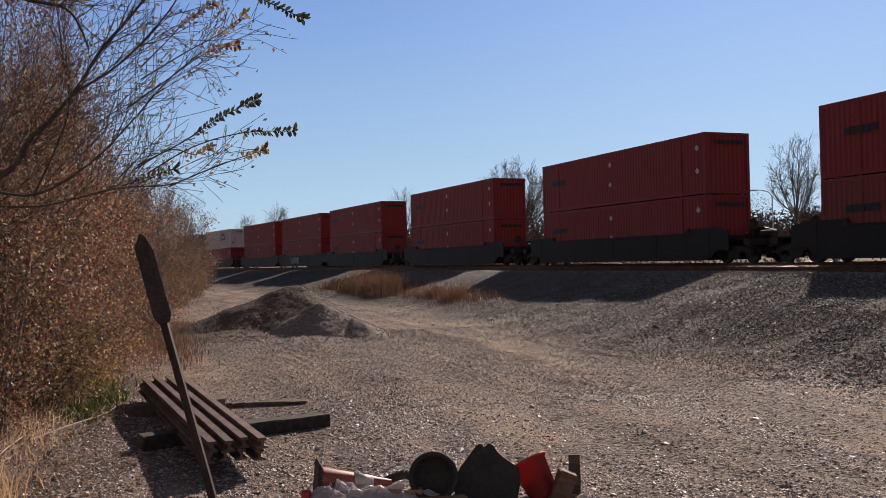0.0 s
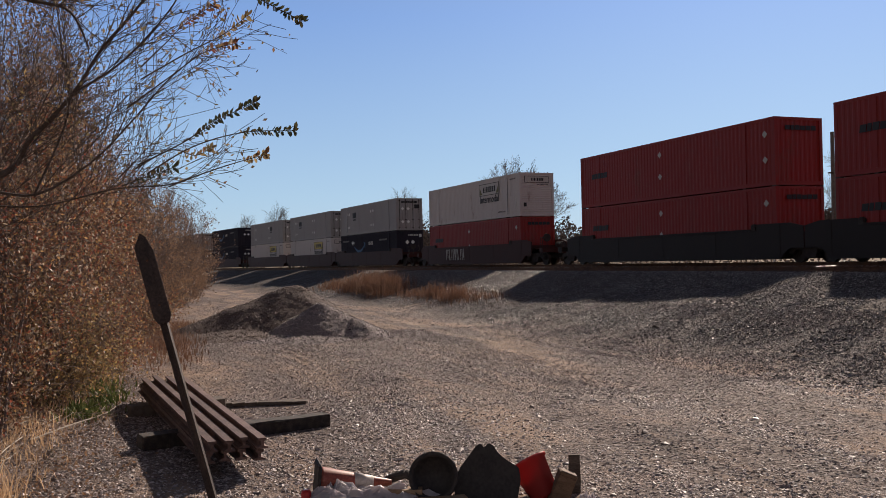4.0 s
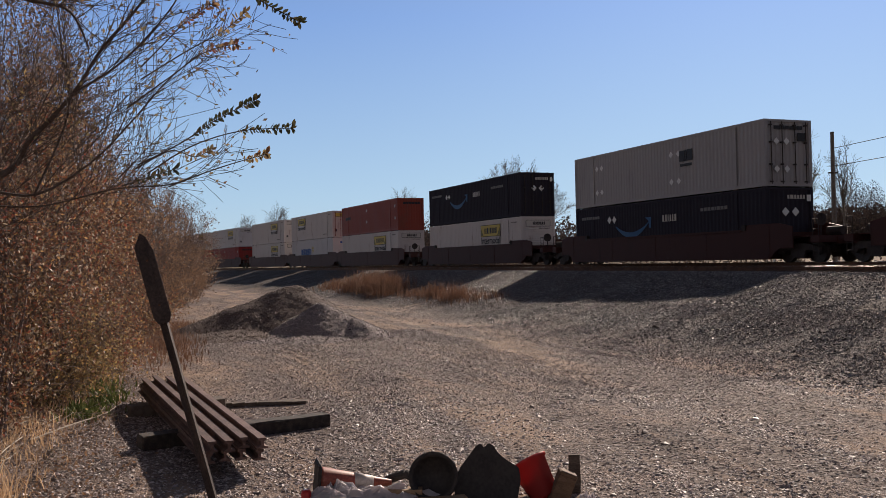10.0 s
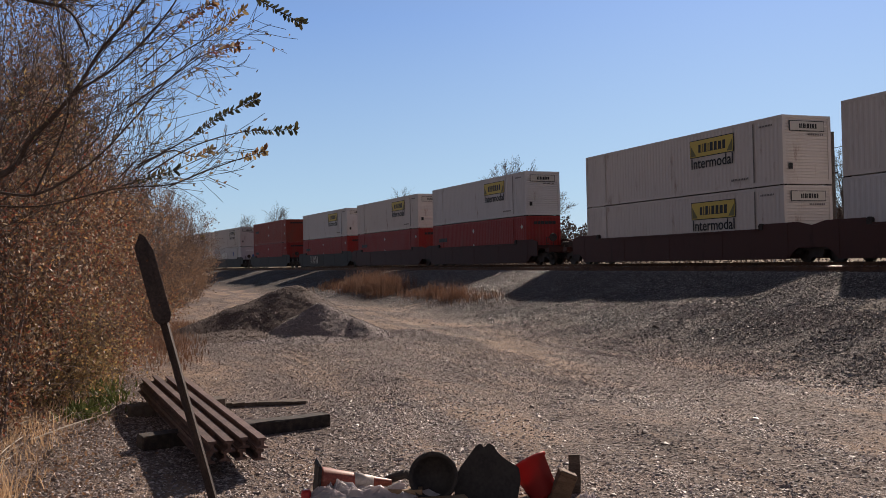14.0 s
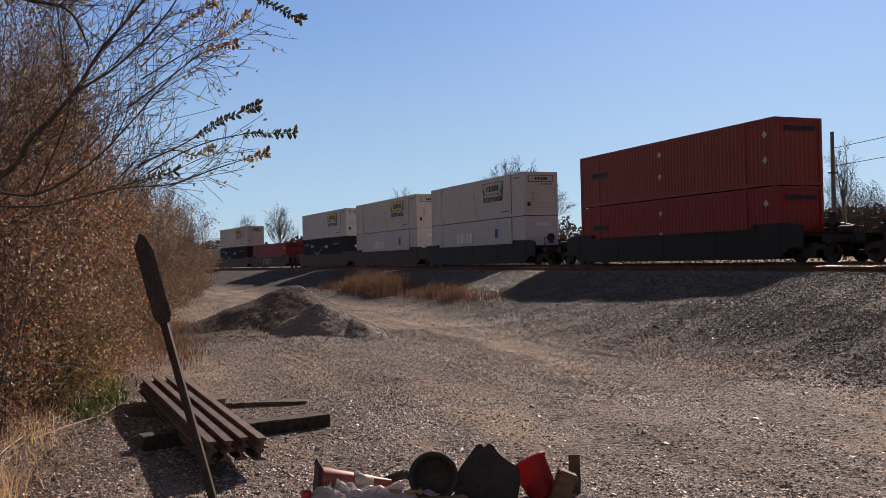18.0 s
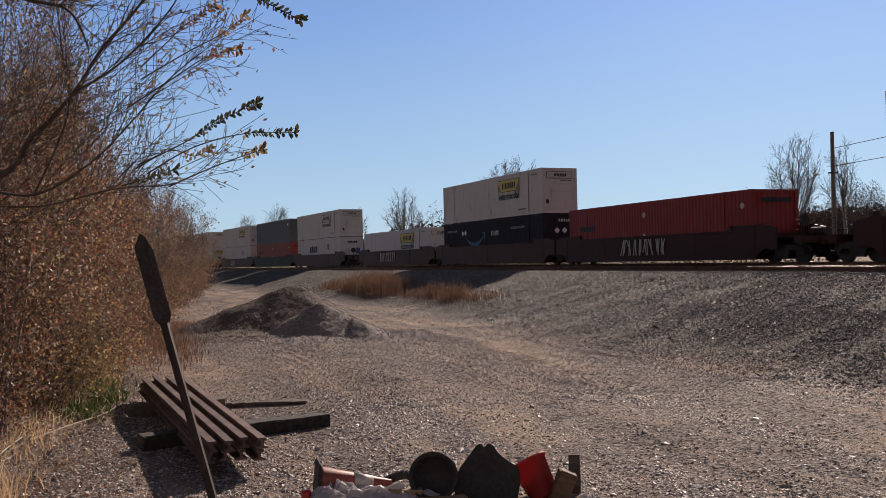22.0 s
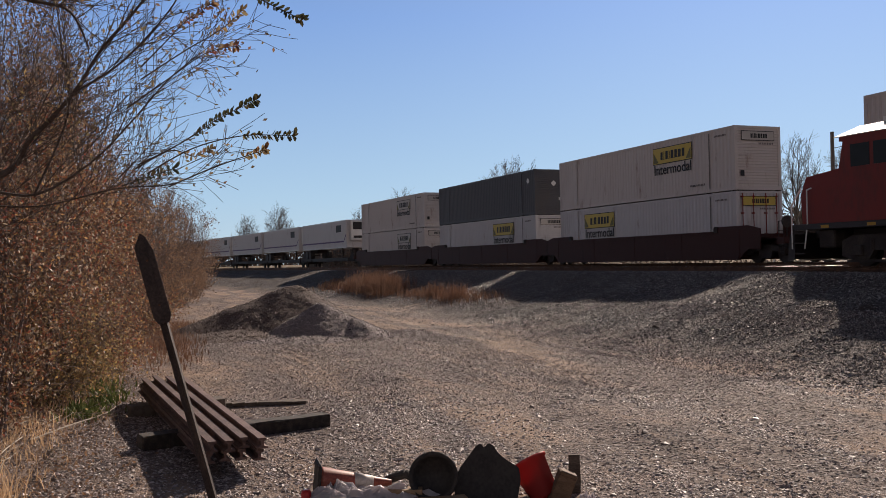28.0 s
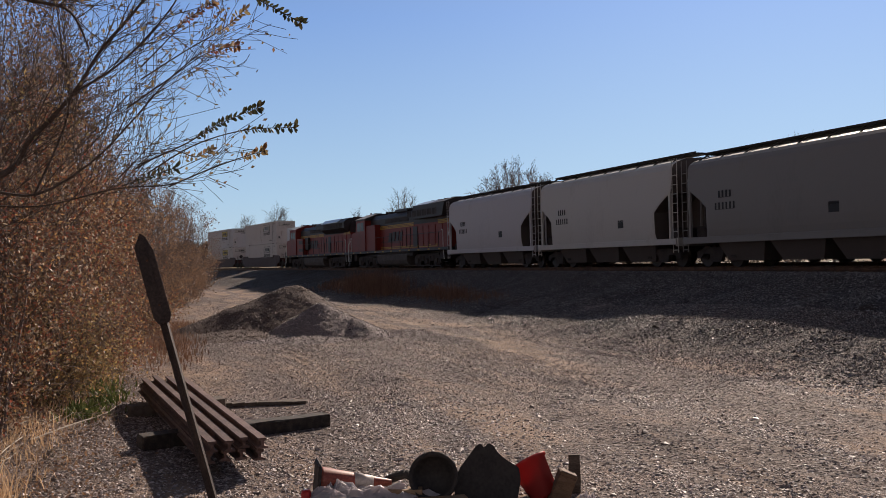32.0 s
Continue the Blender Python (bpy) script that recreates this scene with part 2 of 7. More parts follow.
# ---- the ground: one sheet from the yard to the horizon ----
def ground_material():
    m = bpy.data.materials.new("yard dirt and gravel")
    m.use_nodes = True
    n, link = m.node_tree.nodes, m.node_tree.links.new
    b = n["Principled BSDF"]
    b.inputs["Roughness"].default_value = 0.92
    b.inputs["Specular IOR Level"].default_value = 0.25
    co = n.new("ShaderNodeTexCoord").outputs["Object"]

    def tex(scale, detail=6, rough=0.6, vec=co):
        t = n.new("ShaderNodeTexNoise")
        t.inputs["Scale"].default_value, t.inputs["Detail"].default_value, t.inputs["Roughness"].default_value = scale, detail, rough
        link(vec, t.inputs["Vector"])
        return t.outputs["Fac"]

    def ramp(fac, *stops):
        r = n.new("ShaderNodeValToRGB")
        e = r.color_ramp.elements
        for i, (k, c) in enumerate(stops):
            el_ = e[i] if i < 2 else e.new(k)
            el_.position, el_.color = k, (*c, 1)
        link(fac, r.inputs["Fac"])
        return r.outputs["Color"]

    def blend(fac, a, c):
        x = n.new("ShaderNodeMix")
        x.data_type = 'RGBA'
        link(fac, x.inputs["Factor"])
        link(a, x.inputs[6])
        link(c, x.inputs[7])
        return x.outputs[2]

    def cells(scale, tilt):
        """Stones as cells, each with its own tint and its own tilt towards the light."""
        v = n.new("ShaderNodeTexVoronoi")
        v.inputs["Scale"].default_value = scale
        link(co, v.inputs["Vector"])
        off = n.new("ShaderNodeVectorMath")
        off.operation = 'SUBTRACT'
        off.inputs[1].default_value = (0.5, 0.5, 0.5)
        link(v.outputs["Color"], off.inputs[0])
        sc = n.new("ShaderNodeVectorMath")
        sc.operation = 'SCALE'
        sc.inputs["Scale"].default_value = tilt
        link(off.outputs["Vector"], sc.inputs[0])
        sep = n.new("ShaderNodeSeparateColor")
        link(v.outputs["Color"], sep.inputs["Color"])
        return v, sc.outputs["Vector"], sep

    big, big_tilt, big_tint = cells(26, 1.5)
    small, small_tilt, small_tint = cells(70, 1.3)
    dirt = ramp(tex(1.6), (0.3, (0.19, 0.13, 0.094)), (0.7, (0.40, 0.29, 0.213)))
    gravel = ramp(big_tint.outputs[0], (0.0, (0.05, 0.037, 0.032)), (0.6, (0.14, 0.107, 0.094)), (1.0, (0.40, 0.33, 0.30)))
    fine_g = ramp(small_tint.outputs[1], (0.0, (0.055, 0.04, 0.034)), (0.6, (0.165, 0.125, 0.108)), (1.0, (0.44, 0.355, 0.31)))
    # wheel ruts run with the yard road
    mp = n.new("ShaderNodeMapping")
    mp.inputs["Rotation"].default_value = (0, 0, radians(6))
    mp.inputs["Scale"].default_value = (0.13, 0.62, 1)
    link(co, mp.inputs["Vector"])
    ruts = ramp(tex(1.0, 8, 0.66, mp.outputs["Vector"]), (0.47, (0, 0, 0)), (0.58, (1, 1, 1)))
    patch = ramp(tex(0.8, 7, 0.65), (0.42, (0, 0, 0)), (0.60, (1, 1, 1)))
    mixed = blend(patch, gravel, fine_g)
    mixed = blend(ruts, mixed, dirt)
    # the ballast shoulder beside the tracks is grey stone
    at = n.new("ShaderNodeAttribute")
    at.attribute_name = "shoulder"
    stone = ramp(big_tint.outputs[1], (0.0, (0.024, 0.02, 0.019)), (0.6, (0.062, 0.053, 0.049)), (1.0, (0.20, 0.175, 0.163)))
    # earth shows through the ballast in long streaks
    me_ = n.new("ShaderNodeMapping")
    me_.inputs["Rotation"].default_value = (0, 0, radians(-11))
    me_.inputs["Scale"].default_value = (0.8, 0.22, 1)
    link(co, me_.inputs["Vector"])
    earth = ramp(tex(1.1, 7, 0.62, me_.outputs["Vector"]), (0.52, (0, 0, 0)), (0.60, (1, 1, 1)))
    stone = blend(earth, stone, ramp(tex(5), (0.3, (0.035, 0.024, 0.019)), (0.7, (0.075, 0.052, 0.04))))
    col = blend(at.outputs["Fac"], mixed, stone)
    # grass and leaf litter at the edge of the bushes and far away
    ag = n.new("ShaderNodeAttribute")
    ag.attribute_name = "litter"
    litter = ramp(tex(9, 8), (0.3, (0.07, 0.052, 0.033)), (0.5, (0.19, 0.14, 0.085)), (0.7, (0.34, 0.26, 0.16)))
    col = blend(ag.outputs["Fac"], col, litter)
    link(col, b.inputs["Base Color"])
    # relief: tilted stones, less of it where the dirt is packed
    tilt = blend(patch, big_tilt, small_tilt)
    calm = n.new("ShaderNodeMapRange")
    calm.inputs["To Min"].default_value, calm.inputs["To Max"].default_value = 1.0, 0.35
    rs = n.new("ShaderNodeSeparateColor")
    link(ruts, rs.inputs["Color"])
    link(rs.outputs[0], calm.inputs["Value"])
    sc = n.new("ShaderNodeVectorMath")
    sc.operation = 'SCALE'
    link(tilt, sc.inputs[0])
    link(calm.outputs[0], sc.inputs["Scale"])
    bp = n.new("ShaderNodeBump")
    bp.inputs["Strength"].default_value, bp.inputs["Distance"].default_value = 0.8, 0.03
    link(tex(14, 8, 0.7), bp.inputs["Height"])
    su = n.new("ShaderNodeVectorMath")
    su.operation = 'ADD'
    link(bp.outputs["Normal"], su.inputs[0])
    link(sc.outputs["Vector"], su.inputs[1])
    no = n.new("ShaderNodeVectorMath")
    no.operation = 'NORMALIZE'
    link(su.outputs["Vector"], no.inputs[0])
    link(no.outputs["Vector"], b.inputs["Normal"])
    return m


def build_ground():
    def axis(stops):
        out = []
        for (a, b, step) in stops:
            k = max(1, round((b - a) / step))
            out += [a + (b - a) * i / k for i in range(k)]
        return np.array(out + [stops[-1][1]])

    xs = axis([(-3000, -900, 300), (-900, -300, 40), (-300, -100, 6), (-100, -40, 0.8), (-40, 0, 0.3), (0, 60, 1.5), (60, 600, 60), (600, 3000, 300)])
    ys = axis([(-3000, -400, 260), (-400, -60, 20), (-60, -8, 3), (-8, 24, 0.25), (24, 38, 0.5), (38, 100, 6), (100, 400, 30), (400, 3000, 260)])
    nx, ny = len(xs), len(ys)
    verts = [(x, y, land_z(x, y)) for x in xs for y in ys]
    i, j = np.meshgrid(np.arange(nx - 1), np.arange(ny - 1), indexing="ij")
    a = (i * ny + j).ravel()
    me = raw_mesh("ground", verts, np.stack([a, a + ny, a + ny + 1, a + 1], 1), True)
    sh, li = me.attributes.new("shoulder", 'FLOAT', 'POINT'), me.attributes.new("litter", 'FLOAT', 'POINT')
    s, l = np.zeros(len(verts)), np.zeros(len(verts))
    for k, (x, y, z) in enumerate(verts):
        n = y - bend(x)
        w = 1.3 * noise.noise((x * 0.3, y * 0.3, 7.0))
        s[k] = ease(-1.6, 1.8, n - bank_foot(x) + 0.8 * w) * (1 - ease(33, 35, n))
        edge = -2.0 - 0.05 * max(-64.0, min(0.0, x)) + 0.5 * w
        l[k] = max(ease(edge + 0.7, edge - 2.1, y), ease(34, 38, n), ease(-85, -128, x) * (1 - ease(11, 15, n)))
    sh.data.foreach_set("value", s)
    li.data.foreach_set("value", l)
    return tagged(part_of("ground", me, ground_material()), "packed dirt and gravel yard rising to a ballast shoulder", "ground", kind="structure")


ground = build_ground()


def rail_mesh(lateral, z, x0, x1):
    prof = [(-0.07, -0.17), (0.07, -0.17), (0.07, -0.155), (0.012, -0.13), (0.012, -0.045), (0.036, -0.035), (0.036, 0.0), (-0.036, 0.0), (-0.036, -0.035), (-0.012, -0.045), (-0.012, -0.13), (-0.07, -0.155)]
    xs = np.concatenate([np.arange(x0, -60, 8.0), np.arange(-60, 30, 3.0), np.arange(30, x1 + 1, 30.0)])
    k = len(prof)
    v = [(x, lateral + bend(x) + p, z + q) for x in xs for p, q in prof]
    f = [(i * k + j, i * k + (j + 1) % k, (i + 1) * k + (j + 1) % k, (i + 1) * k + j) for i in range(len(xs) - 1) for j in range(k)]
    me = raw_mesh("rail", v, f)
    me.materials.append(M_RUST)
    me.materials.append(M_STEEL_RAIL)
    for i, p in enumerate(me.polygons):
        p.material_index = 1 if i % k == 6 else 0
    return me


def build_track(name, lateral, z, label):
    t = thing(name, Matrix.Identity(4), label, "railway track", kind="structure")
    for side in (-0.755, 0.755):
        part_of("rail", rail_mesh(lateral + side, z, -900, 720), M_STEEL_RAIL, t)
    return t


near_track = build_track("railway_track", NEAR_TRACK, RAIL_NEAR, "steel rails on timber ties in grey ballast, nearer line")
far_track = build_track("railway_track", FAR_TRACK, RAIL_FAR, "steel rails on timber ties in grey ballast, farther line")


# ---- freight ----
RED, RUST_RED, ORANGE = (0.25, 0.020, 0.017), (0.21, 0.036, 0.026), (0.25, 0.042, 0.024)
P_RED = paint("red container paint", RED, spots=((0.08, 0.02, 0.015), 1.1, 0.08))
P_RUST = paint("brick red container paint", RUST_RED, spots=((0.07, 0.02, 0.015), 1.1, 0.10))
P_ORANGE = paint("orange container paint", ORANGE, spots=((0.09, 0.025, 0.018), 1.1, 0.09))
P_WHITE = paint("white container paint", (0.59, 0.545, 0.52), dirt=0.18, dirt_color=(0.36, 0.26, 0.19), spots=((0.20, 0.10, 0.06), 2.1, 0.13))
P_COLD = paint("cold white container paint", (0.57, 0.555, 0.565), dirt=0.18, dirt_color=(0.38, 0.34, 0.3), spots=((0.20, 0.12, 0.08), 2.1, 0.11))
P_GREY = paint("light grey container paint", (0.34, 0.325, 0.32), dirt=0.2, spots=((0.16, 0.09, 0.06), 1.2, 0.06))
P_DARK = paint("slate grey container paint", (0.085, 0.085, 0.094), dirt=0.2)
P_NAVY = paint("dark navy container paint", (0.026, 0.023, 0.033), dirt=0.1, rough=0.75, spec=0.2)
P_YELLOW = paint("yellow sign paint", (0.60, 0.46, 0.10), dirt=0.3, dirt_color=(0.36, 0.30, 0.15))
P_BLACKSIGN = paint("black sign paint", (0.02, 0.02, 0.022), dirt=0.1)
P_BLUE = paint("blue sign paint", (0.035, 0.09, 0.30), dirt=0.1)
P_SKYBLUE = paint("light blue sign paint", (0.03, 0.10, 0.22), dirt=0.1)
P_DULL = paint("worn dark sign paint", (0.17, 0.155, 0.15), dirt=0.1)
P_OLIVE = paint("olive sign paint", (0.16, 0.15, 0.06), dirt=0.2)
P_SIGNWHITE = paint("white sign paint", (0.75, 0.75, 0.73), dirt=0.1)
P_FADED = paint("faded grey sign paint", (0.52, 0.49, 0.45), dirt=0.1)
L53, H53, W53 = 16.154, 2.896, 2.591
HALF, SIDE = L53 / 2, W53 / 2


def shell(name, length, height, width, posts=(), ribs=0.13, depth=0.018, flat_end=False):
    """Corrugated sides and ends, roof and floor, flat bands at the posts, corner posts and rails standing proud."""
    bm = bmesh.new()
    hl, hw = length / 2, width / 2
    z0, z1 = 0.16, height - 0.10

    def wave(a, b, step):
        out, k = [], max(1, round((b - a) / step))
        for i in range(k):
            s = a + (b - a) * i / k
            d = (b - a) / k
            out += [(s, 0), (s + d * 0.35, 0), (s + d * 0.5, 1), (s + d * 0.85, 1)]
        return out + [(b, 0)]

    def sheet(profile, place):
        lo = [bm.verts.new(place(s, d * depth, z0)) for s, d in profile]
        hi = [bm.verts.new(place(s, d * depth, z1)) for s, d in profile]
        for i in range(len(lo) - 1):
            bm.faces.new((lo[i], lo[i + 1], hi[i + 1], hi[i]))

    prof = wave(-hl + 0.15, hl - 0.15, ribs * 2)
    sheet(prof, lambda s, d, z: (s, -hw + 0.02 + d, z))
    sheet(prof, lambda s, d, z: (-s, hw - 0.02 - d, z))
    if flat_end:
        # end walls pressed with many shallow ribs lying flat
        for sx in (-1, 1):
            rows = [[bm.verts.new((sx * (hl - 0.03 - d * 0.016), y, s)) for y in (-hw + 0.15, hw - 0.15)] for s, d in wave(z0, z1, 0.125)]
            for a, b in zip(rows, rows[1:]):
                bm.faces.new((a[0], a[1], b[1], b[0]) if sx > 0 else (a[1], a[0], b[0], b[1]))
    else:
        endp = wave(-hw + 0.15, hw - 0.15, ribs * 2)
        sheet(endp, lambda s, d, z: (hl - 0.05 - d, s, z))
        sheet(endp, lambda s, d, z: (-hl + 0.05 + d, -s, z))
    for sx in (-1, 1):
        for sy in (-1, 1):
            x0, x1 = sorted((sx * hl, sx * (hl - 0.16)))
            y0, y1 = sorted((sy * hw, sy * (hw - 0.16)))
            box(bm, x0, x1, y0, y1, 0, height)
    for sy in (-1, 1):
        y0, y1 = sorted((sy * hw, sy * (hw - 0.10)))
        box(bm, -hl + 0.16, hl - 0.16, y0, y1, 0.0, 0.17)
        box(bm, -hl + 0.16, hl - 0.16, y0, y1, height - 0.11, height)
        for p in posts:
            y0, y1 = sorted((sy * (hw + 0.002), sy * (hw - 0.08)))
            box(bm, p - 0.11, p + 0.11, y0, y1, 0.172, height - 0.112)
    for sx in (-1, 1):
        x0, x1 = sorted((sx * hl, sx * (hl - 0.10)))
        box(bm, x0, x1, -hw + 0.16, hw - 0.16, 0, 0.17)
        box(bm, x0, x1, -hw + 0.16, hw - 0.16, height - 0.11, height)
    box(bm, -hl + 0.1, hl - 0.1, -hw + 0.1, hw - 0.1, height - 0.05, height - 0.012)
    box(bm, -hl + 0.1, hl - 0.1, -hw + 0.1, hw - 0.1, 0.05, 0.15)
    me = bpy.data.meshes.new(name)
    bm.to_mesh(me)
    bm.free()
    return me


POSTS = (-HALF + 1.95, HALF - 1.95)
SHELLS = {}


def shared(key, make):
    if key not in SHELLS:
        SHELLS[key] = make()
    return SHELLS[key]


def with_material(key, make, mat):
    """One mesh for each pair of shape and paint, shared by all alike parts."""
    def copy_():
        me = shared(key, make).copy()
        me.materials.clear()
        me.materials.append(mat)
        return me
    return shared((key, mat.name), copy_)


def flat_part(name, key, make, mat, parent, m=None, label=""):
    ob = part_of(name, with_material(key, make, mat), None, parent, label)
    if m is not None:
        ob.matrix_local = m
    return ob


def to_mesh(bm, name):
    me = bpy.data.meshes.new(name)
    bm.to_mesh(me)
    bm.free()
    return me


def panel(w, h, t=0.012):
    """A thin plate on the near side: w along the side, h up, standing t out."""
    return to_mesh(box(bmesh.new(), -w / 2, w / 2, -t, 0.004, -h / 2, h / 2), "plate")


def bars(widths, h, gap, slant=0.0, t=0.010):
    """A row of plain blocks on one thin foot, in place of lettering."""
    total = sum(widths) + gap * (len(widths) - 1)
    x, out, foot = -total / 2, [], -h / 2 + 0.05 * h
    for k, w in enumerate(widths):
        top = h / 2 if k % 3 else h / 2 * 0.9
        out += [(x, foot), (x, top), (x + w, top), (x + w, foot)]
        x += w + gap
    out += [(total / 2, -h / 2), (-total / 2, -h / 2)]
    out = [(px + pz * slant, pz) for px, pz in out]
    return to_mesh(prism(bmesh.new(), out, -t, 0.004), "bars")


def word(text, size, t=0.006):
    cu = bpy.data.curves.new("word", 'FONT')
    cu.body, cu.size, cu.extrude, cu.align_x, cu.align_y = text, size, t / 2, 'CENTER', 'CENTER'
    cu.resolution_u = 3
    cu.offset = size * 0.012
    ob = bpy.data.objects.new("word", cu)
    me = bpy.data.meshes.new_from_object(ob)
    bpy.data.objects.remove(ob)
    me.transform(Matrix.Rotation(radians(90), 4, 'X'))
    return me


def diamond(s):
    bm = prism(bmesh.new(), [(0, -s), (s, 0), (0, s), (-s, 0)], -0.008, 0.004)
    return to_mesh(bm, "diamond")


def swoosh():
    """A plain curved band with a pointed end, thicker in its middle."""
    lo, hi = [], []
    for i in range(19):
        k = i / 18
        x = -1.55 + 3.1 * k
        z = 0.55 * ((2 * k - 1) ** 2) - 0.3 + 0.12 * k
        w = 0.05 + 0.24 * math.sin(math.pi * min(1, k * 1.02)) ** 0.8
        lo.append((x, z - w / 2))
        hi.append((x, z + w / 2))
    bm = prism(bmesh.new(), lo + hi[::-1], -0.010, 0.004)
    prism(bm, [(1.25, 0.62), (1.78, 0.62), (1.74, 0.06), (1.60, 0.08), (1.55, 0.45)], -0.010, 0.004)
    return to_mesh(bm, "swoosh")


def side_at(x, z):
    return Matrix.Translation((x, -SIDE - 0.004, z))


def end_at(y, z):
    """Turns a plate of the near side so that it lies on the leading end."""
    return Matrix.Translation((HALF + 0.006, y, z)) @ Matrix.Rotation(radians(90), 4, 'Z')


def rod_mesh():
    bm = bmesh.new()
    rod(bm, (HALF + 0.03, 0, 0.1), (HALF + 0.03, 0, 2.8), 0.022, 6)
    for z in (0.2, 0.95, 1.9, 2.65):
        box(bm, HALF - 0.05, HALF + 0.05, -0.06, 0.06, z - 0.03, z + 0.03)
    return to_mesh(bm, "rod")


def container(style, m, paint_of, end="plain", label="", variant=0, up=False):
    """A 53-foot steel box with its signs: style says which signs it wears."""
    c = thing("shipping_container", m, label, "shipping container", "containers on the train")
    flat = end == "ribs"
    flat_part("body", ("shell", flat), lambda: shell("body", L53, H53, W53, POSTS, flat_end=flat), paint_of, c)
    if end == "door":
        for y in (-0.95, -0.35, 0.35, 0.95):
            flat_part("locking_rod", "rods", rod_mesh, P_RUST if style == "hunt" else M_WHEEL, c, Matrix.Translation((0, y, 0)), "rusty steel locking rod")
    if style in ("hunt", "store", "swift", "grey"):
        # dark seams beside the lifting posts
        for x, tone_ in zip(POSTS, (P_FADED, P_DULL)):
            flat_part("post_seam", "seam", lambda: panel(0.045, 2.58, 0.006), tone_, c, side_at(x + 0.15, 1.46), "dark seam beside a post")
    if up:
        # the locks at the corners, on which an upper box stands
        for sx in (-1, 1):
            for sy in (-1, 1):
                flat_part("corner_lock", "lock", lambda: to_mesh(boxes((-0.12, 0.12, -0.09, 0.09, -0.061, 0.004), bevel=0.01), "lock"), M_BLACK, c, Matrix.Translation((sx * (HALF - 0.13), sy * (SIDE - 0.10), 0)))
            for sy in (-1, 1):
                flat_part("corner_lock", "lock", None, M_BLACK, c, Matrix.Translation((sx * 6.1, sy * (SIDE - 0.10), 0)))
    sign = lambda name, key, make, mat, mm, label="": flat_part(name, key, make, mat, c, mm, label)
    if style == "hunt":
        x = 3.4 if variant != 1 else -3.6
        face = P_YELLOW if variant != 2 else P_FADED
        sign("sign_border", "hb", lambda: panel(3.2, 0.84, 0.008), P_BLACKSIGN, side_at(x, 2.14), "black sign border")
        sign("sign_panel", "hp", lambda: panel(3.12, 0.76, 0.014), face, side_at(x, 2.14), "yellow sign panel")
        for e in (-1, 1):
            sign("sign_corner", ("hc", e), lambda: to_mesh(prism(bmesh.new(), [(e * 1.52, -0.34), (e * 1.12, -0.34), (e * 1.52, 0.2)], -0.018, 0.004), "corner"), P_OLIVE, side_at(x, 2.14), "dull olive sign corner")
        sign("sign_mark", "hm", lambda: bars([0.17, 0.06, 0.2, 0.06, 0.22, 0.2, 0.22, 0.2], 0.40, 0.09, 0.05, 0.02), P_BLACKSIGN, side_at(x + 0.05, 2.14), "dark plain bars")
        sign("sign_word", "word", lambda: word("Intermodal", 0.70), P_BLACKSIGN, side_at(x, 1.42), "dark lettering")
        end_face = face if variant == 1 else P_FADED
        sign("end_border", "heb", lambda: panel(1.86, 0.44, 0.008), P_BLACKSIGN, end_at(0, 2.45))
        sign("end_sign", "he", lambda: panel(1.8, 0.38, 0.014), end_face, end_at(0, 2.45))
        sign("end_mark", "hem", lambda: bars([0.07, 0.05, 0.09, 0.05, 0.1, 0.09, 0.1, 0.09], 0.2, 0.04, 0.0, 0.02), P_BLACKSIGN, end_at(0.05, 2.45))
        sign("number_bar", "hn", lambda: bars([0.06] * 4 + [0.02] + [0.06] * 6, 0.09, 0.05), P_DULL, side_at(5.35, 0.42), "small dark bars")
        sign("number_bar", "hn2", lambda: bars([0.05] * 9, 0.08, 0.045), P_DULL, side_at(HALF - 1.0, 2.55), "small dark bars")
        sign("number_bar", "hn2", None, P_DULL, end_at(0.45, 2.1), "small dark bars")
        sign("data_plate", "hdp", lambda: panel(0.2, 0.26), P_BLACKSIGN, end_at(-0.9, 0.75))
    elif style == "navy":
        sign("swoosh", "swoosh", swoosh, P_SKYBLUE, side_at(-2.2, 1.45), "light blue curved band")
        sign("side_mark", "nm", lambda: bars([0.13, 0.10, 0.05, 0.09, 0.09, 0.13], 0.34, 0.11, 0, 0.012), P_FADED, side_at(1.15, 1.95), "pale plain bars")
        for x in (-4.4, -3.9):
            sign("placard", "dia", lambda: diamond(0.2), P_SIGNWHITE, side_at(x, 2.1), "white diamond placard")
        sign("number_bar", "nn", lambda: bars([0.2, 0.2, 0.2, 0.2, 0.1, 0.2, 0.2, 0.2], 0.16, 0.06), P_DULL, side_at(4.6, 2.2))
        sign("number_bar", "nn", None, P_DULL, side_at(-6.4, 2.3))
        sign("end_mark", "nem", lambda: bars([0.10, 0.16, 0.10, 0.10, 0.10, 0.10], 0.17, 0.06), P_FADED, end_at(0.35, 2.5), "pale plain bars")
        sign("end_plate", "nep", lambda: panel(0.22, 0.28), P_SIGNWHITE, end_at(1.05, 2.45))
        for y in (-0.25, 0.3):
            sign("placard", "dia", None, P_SIGNWHITE, end_at(y, 1.85), "white diamond placard")
    elif style == "red":
        sign("side_mark", "rm", lambda: bars([0.3, 0.2, 0.3, 0.3, 0.3], 0.3, 0.05, 0.2), P_BLACKSIGN, side_at(-6.0, 1.7))
        for z in (2.2, 1.1):
            sign("placard", "diar", lambda: diamond(0.16), P_FADED, side_at(-0.2, z), "pale diamond placard")
            sign("placard", "diar", None, P_FADED, side_at(HALF - 0.6, z), "pale diamond placard")
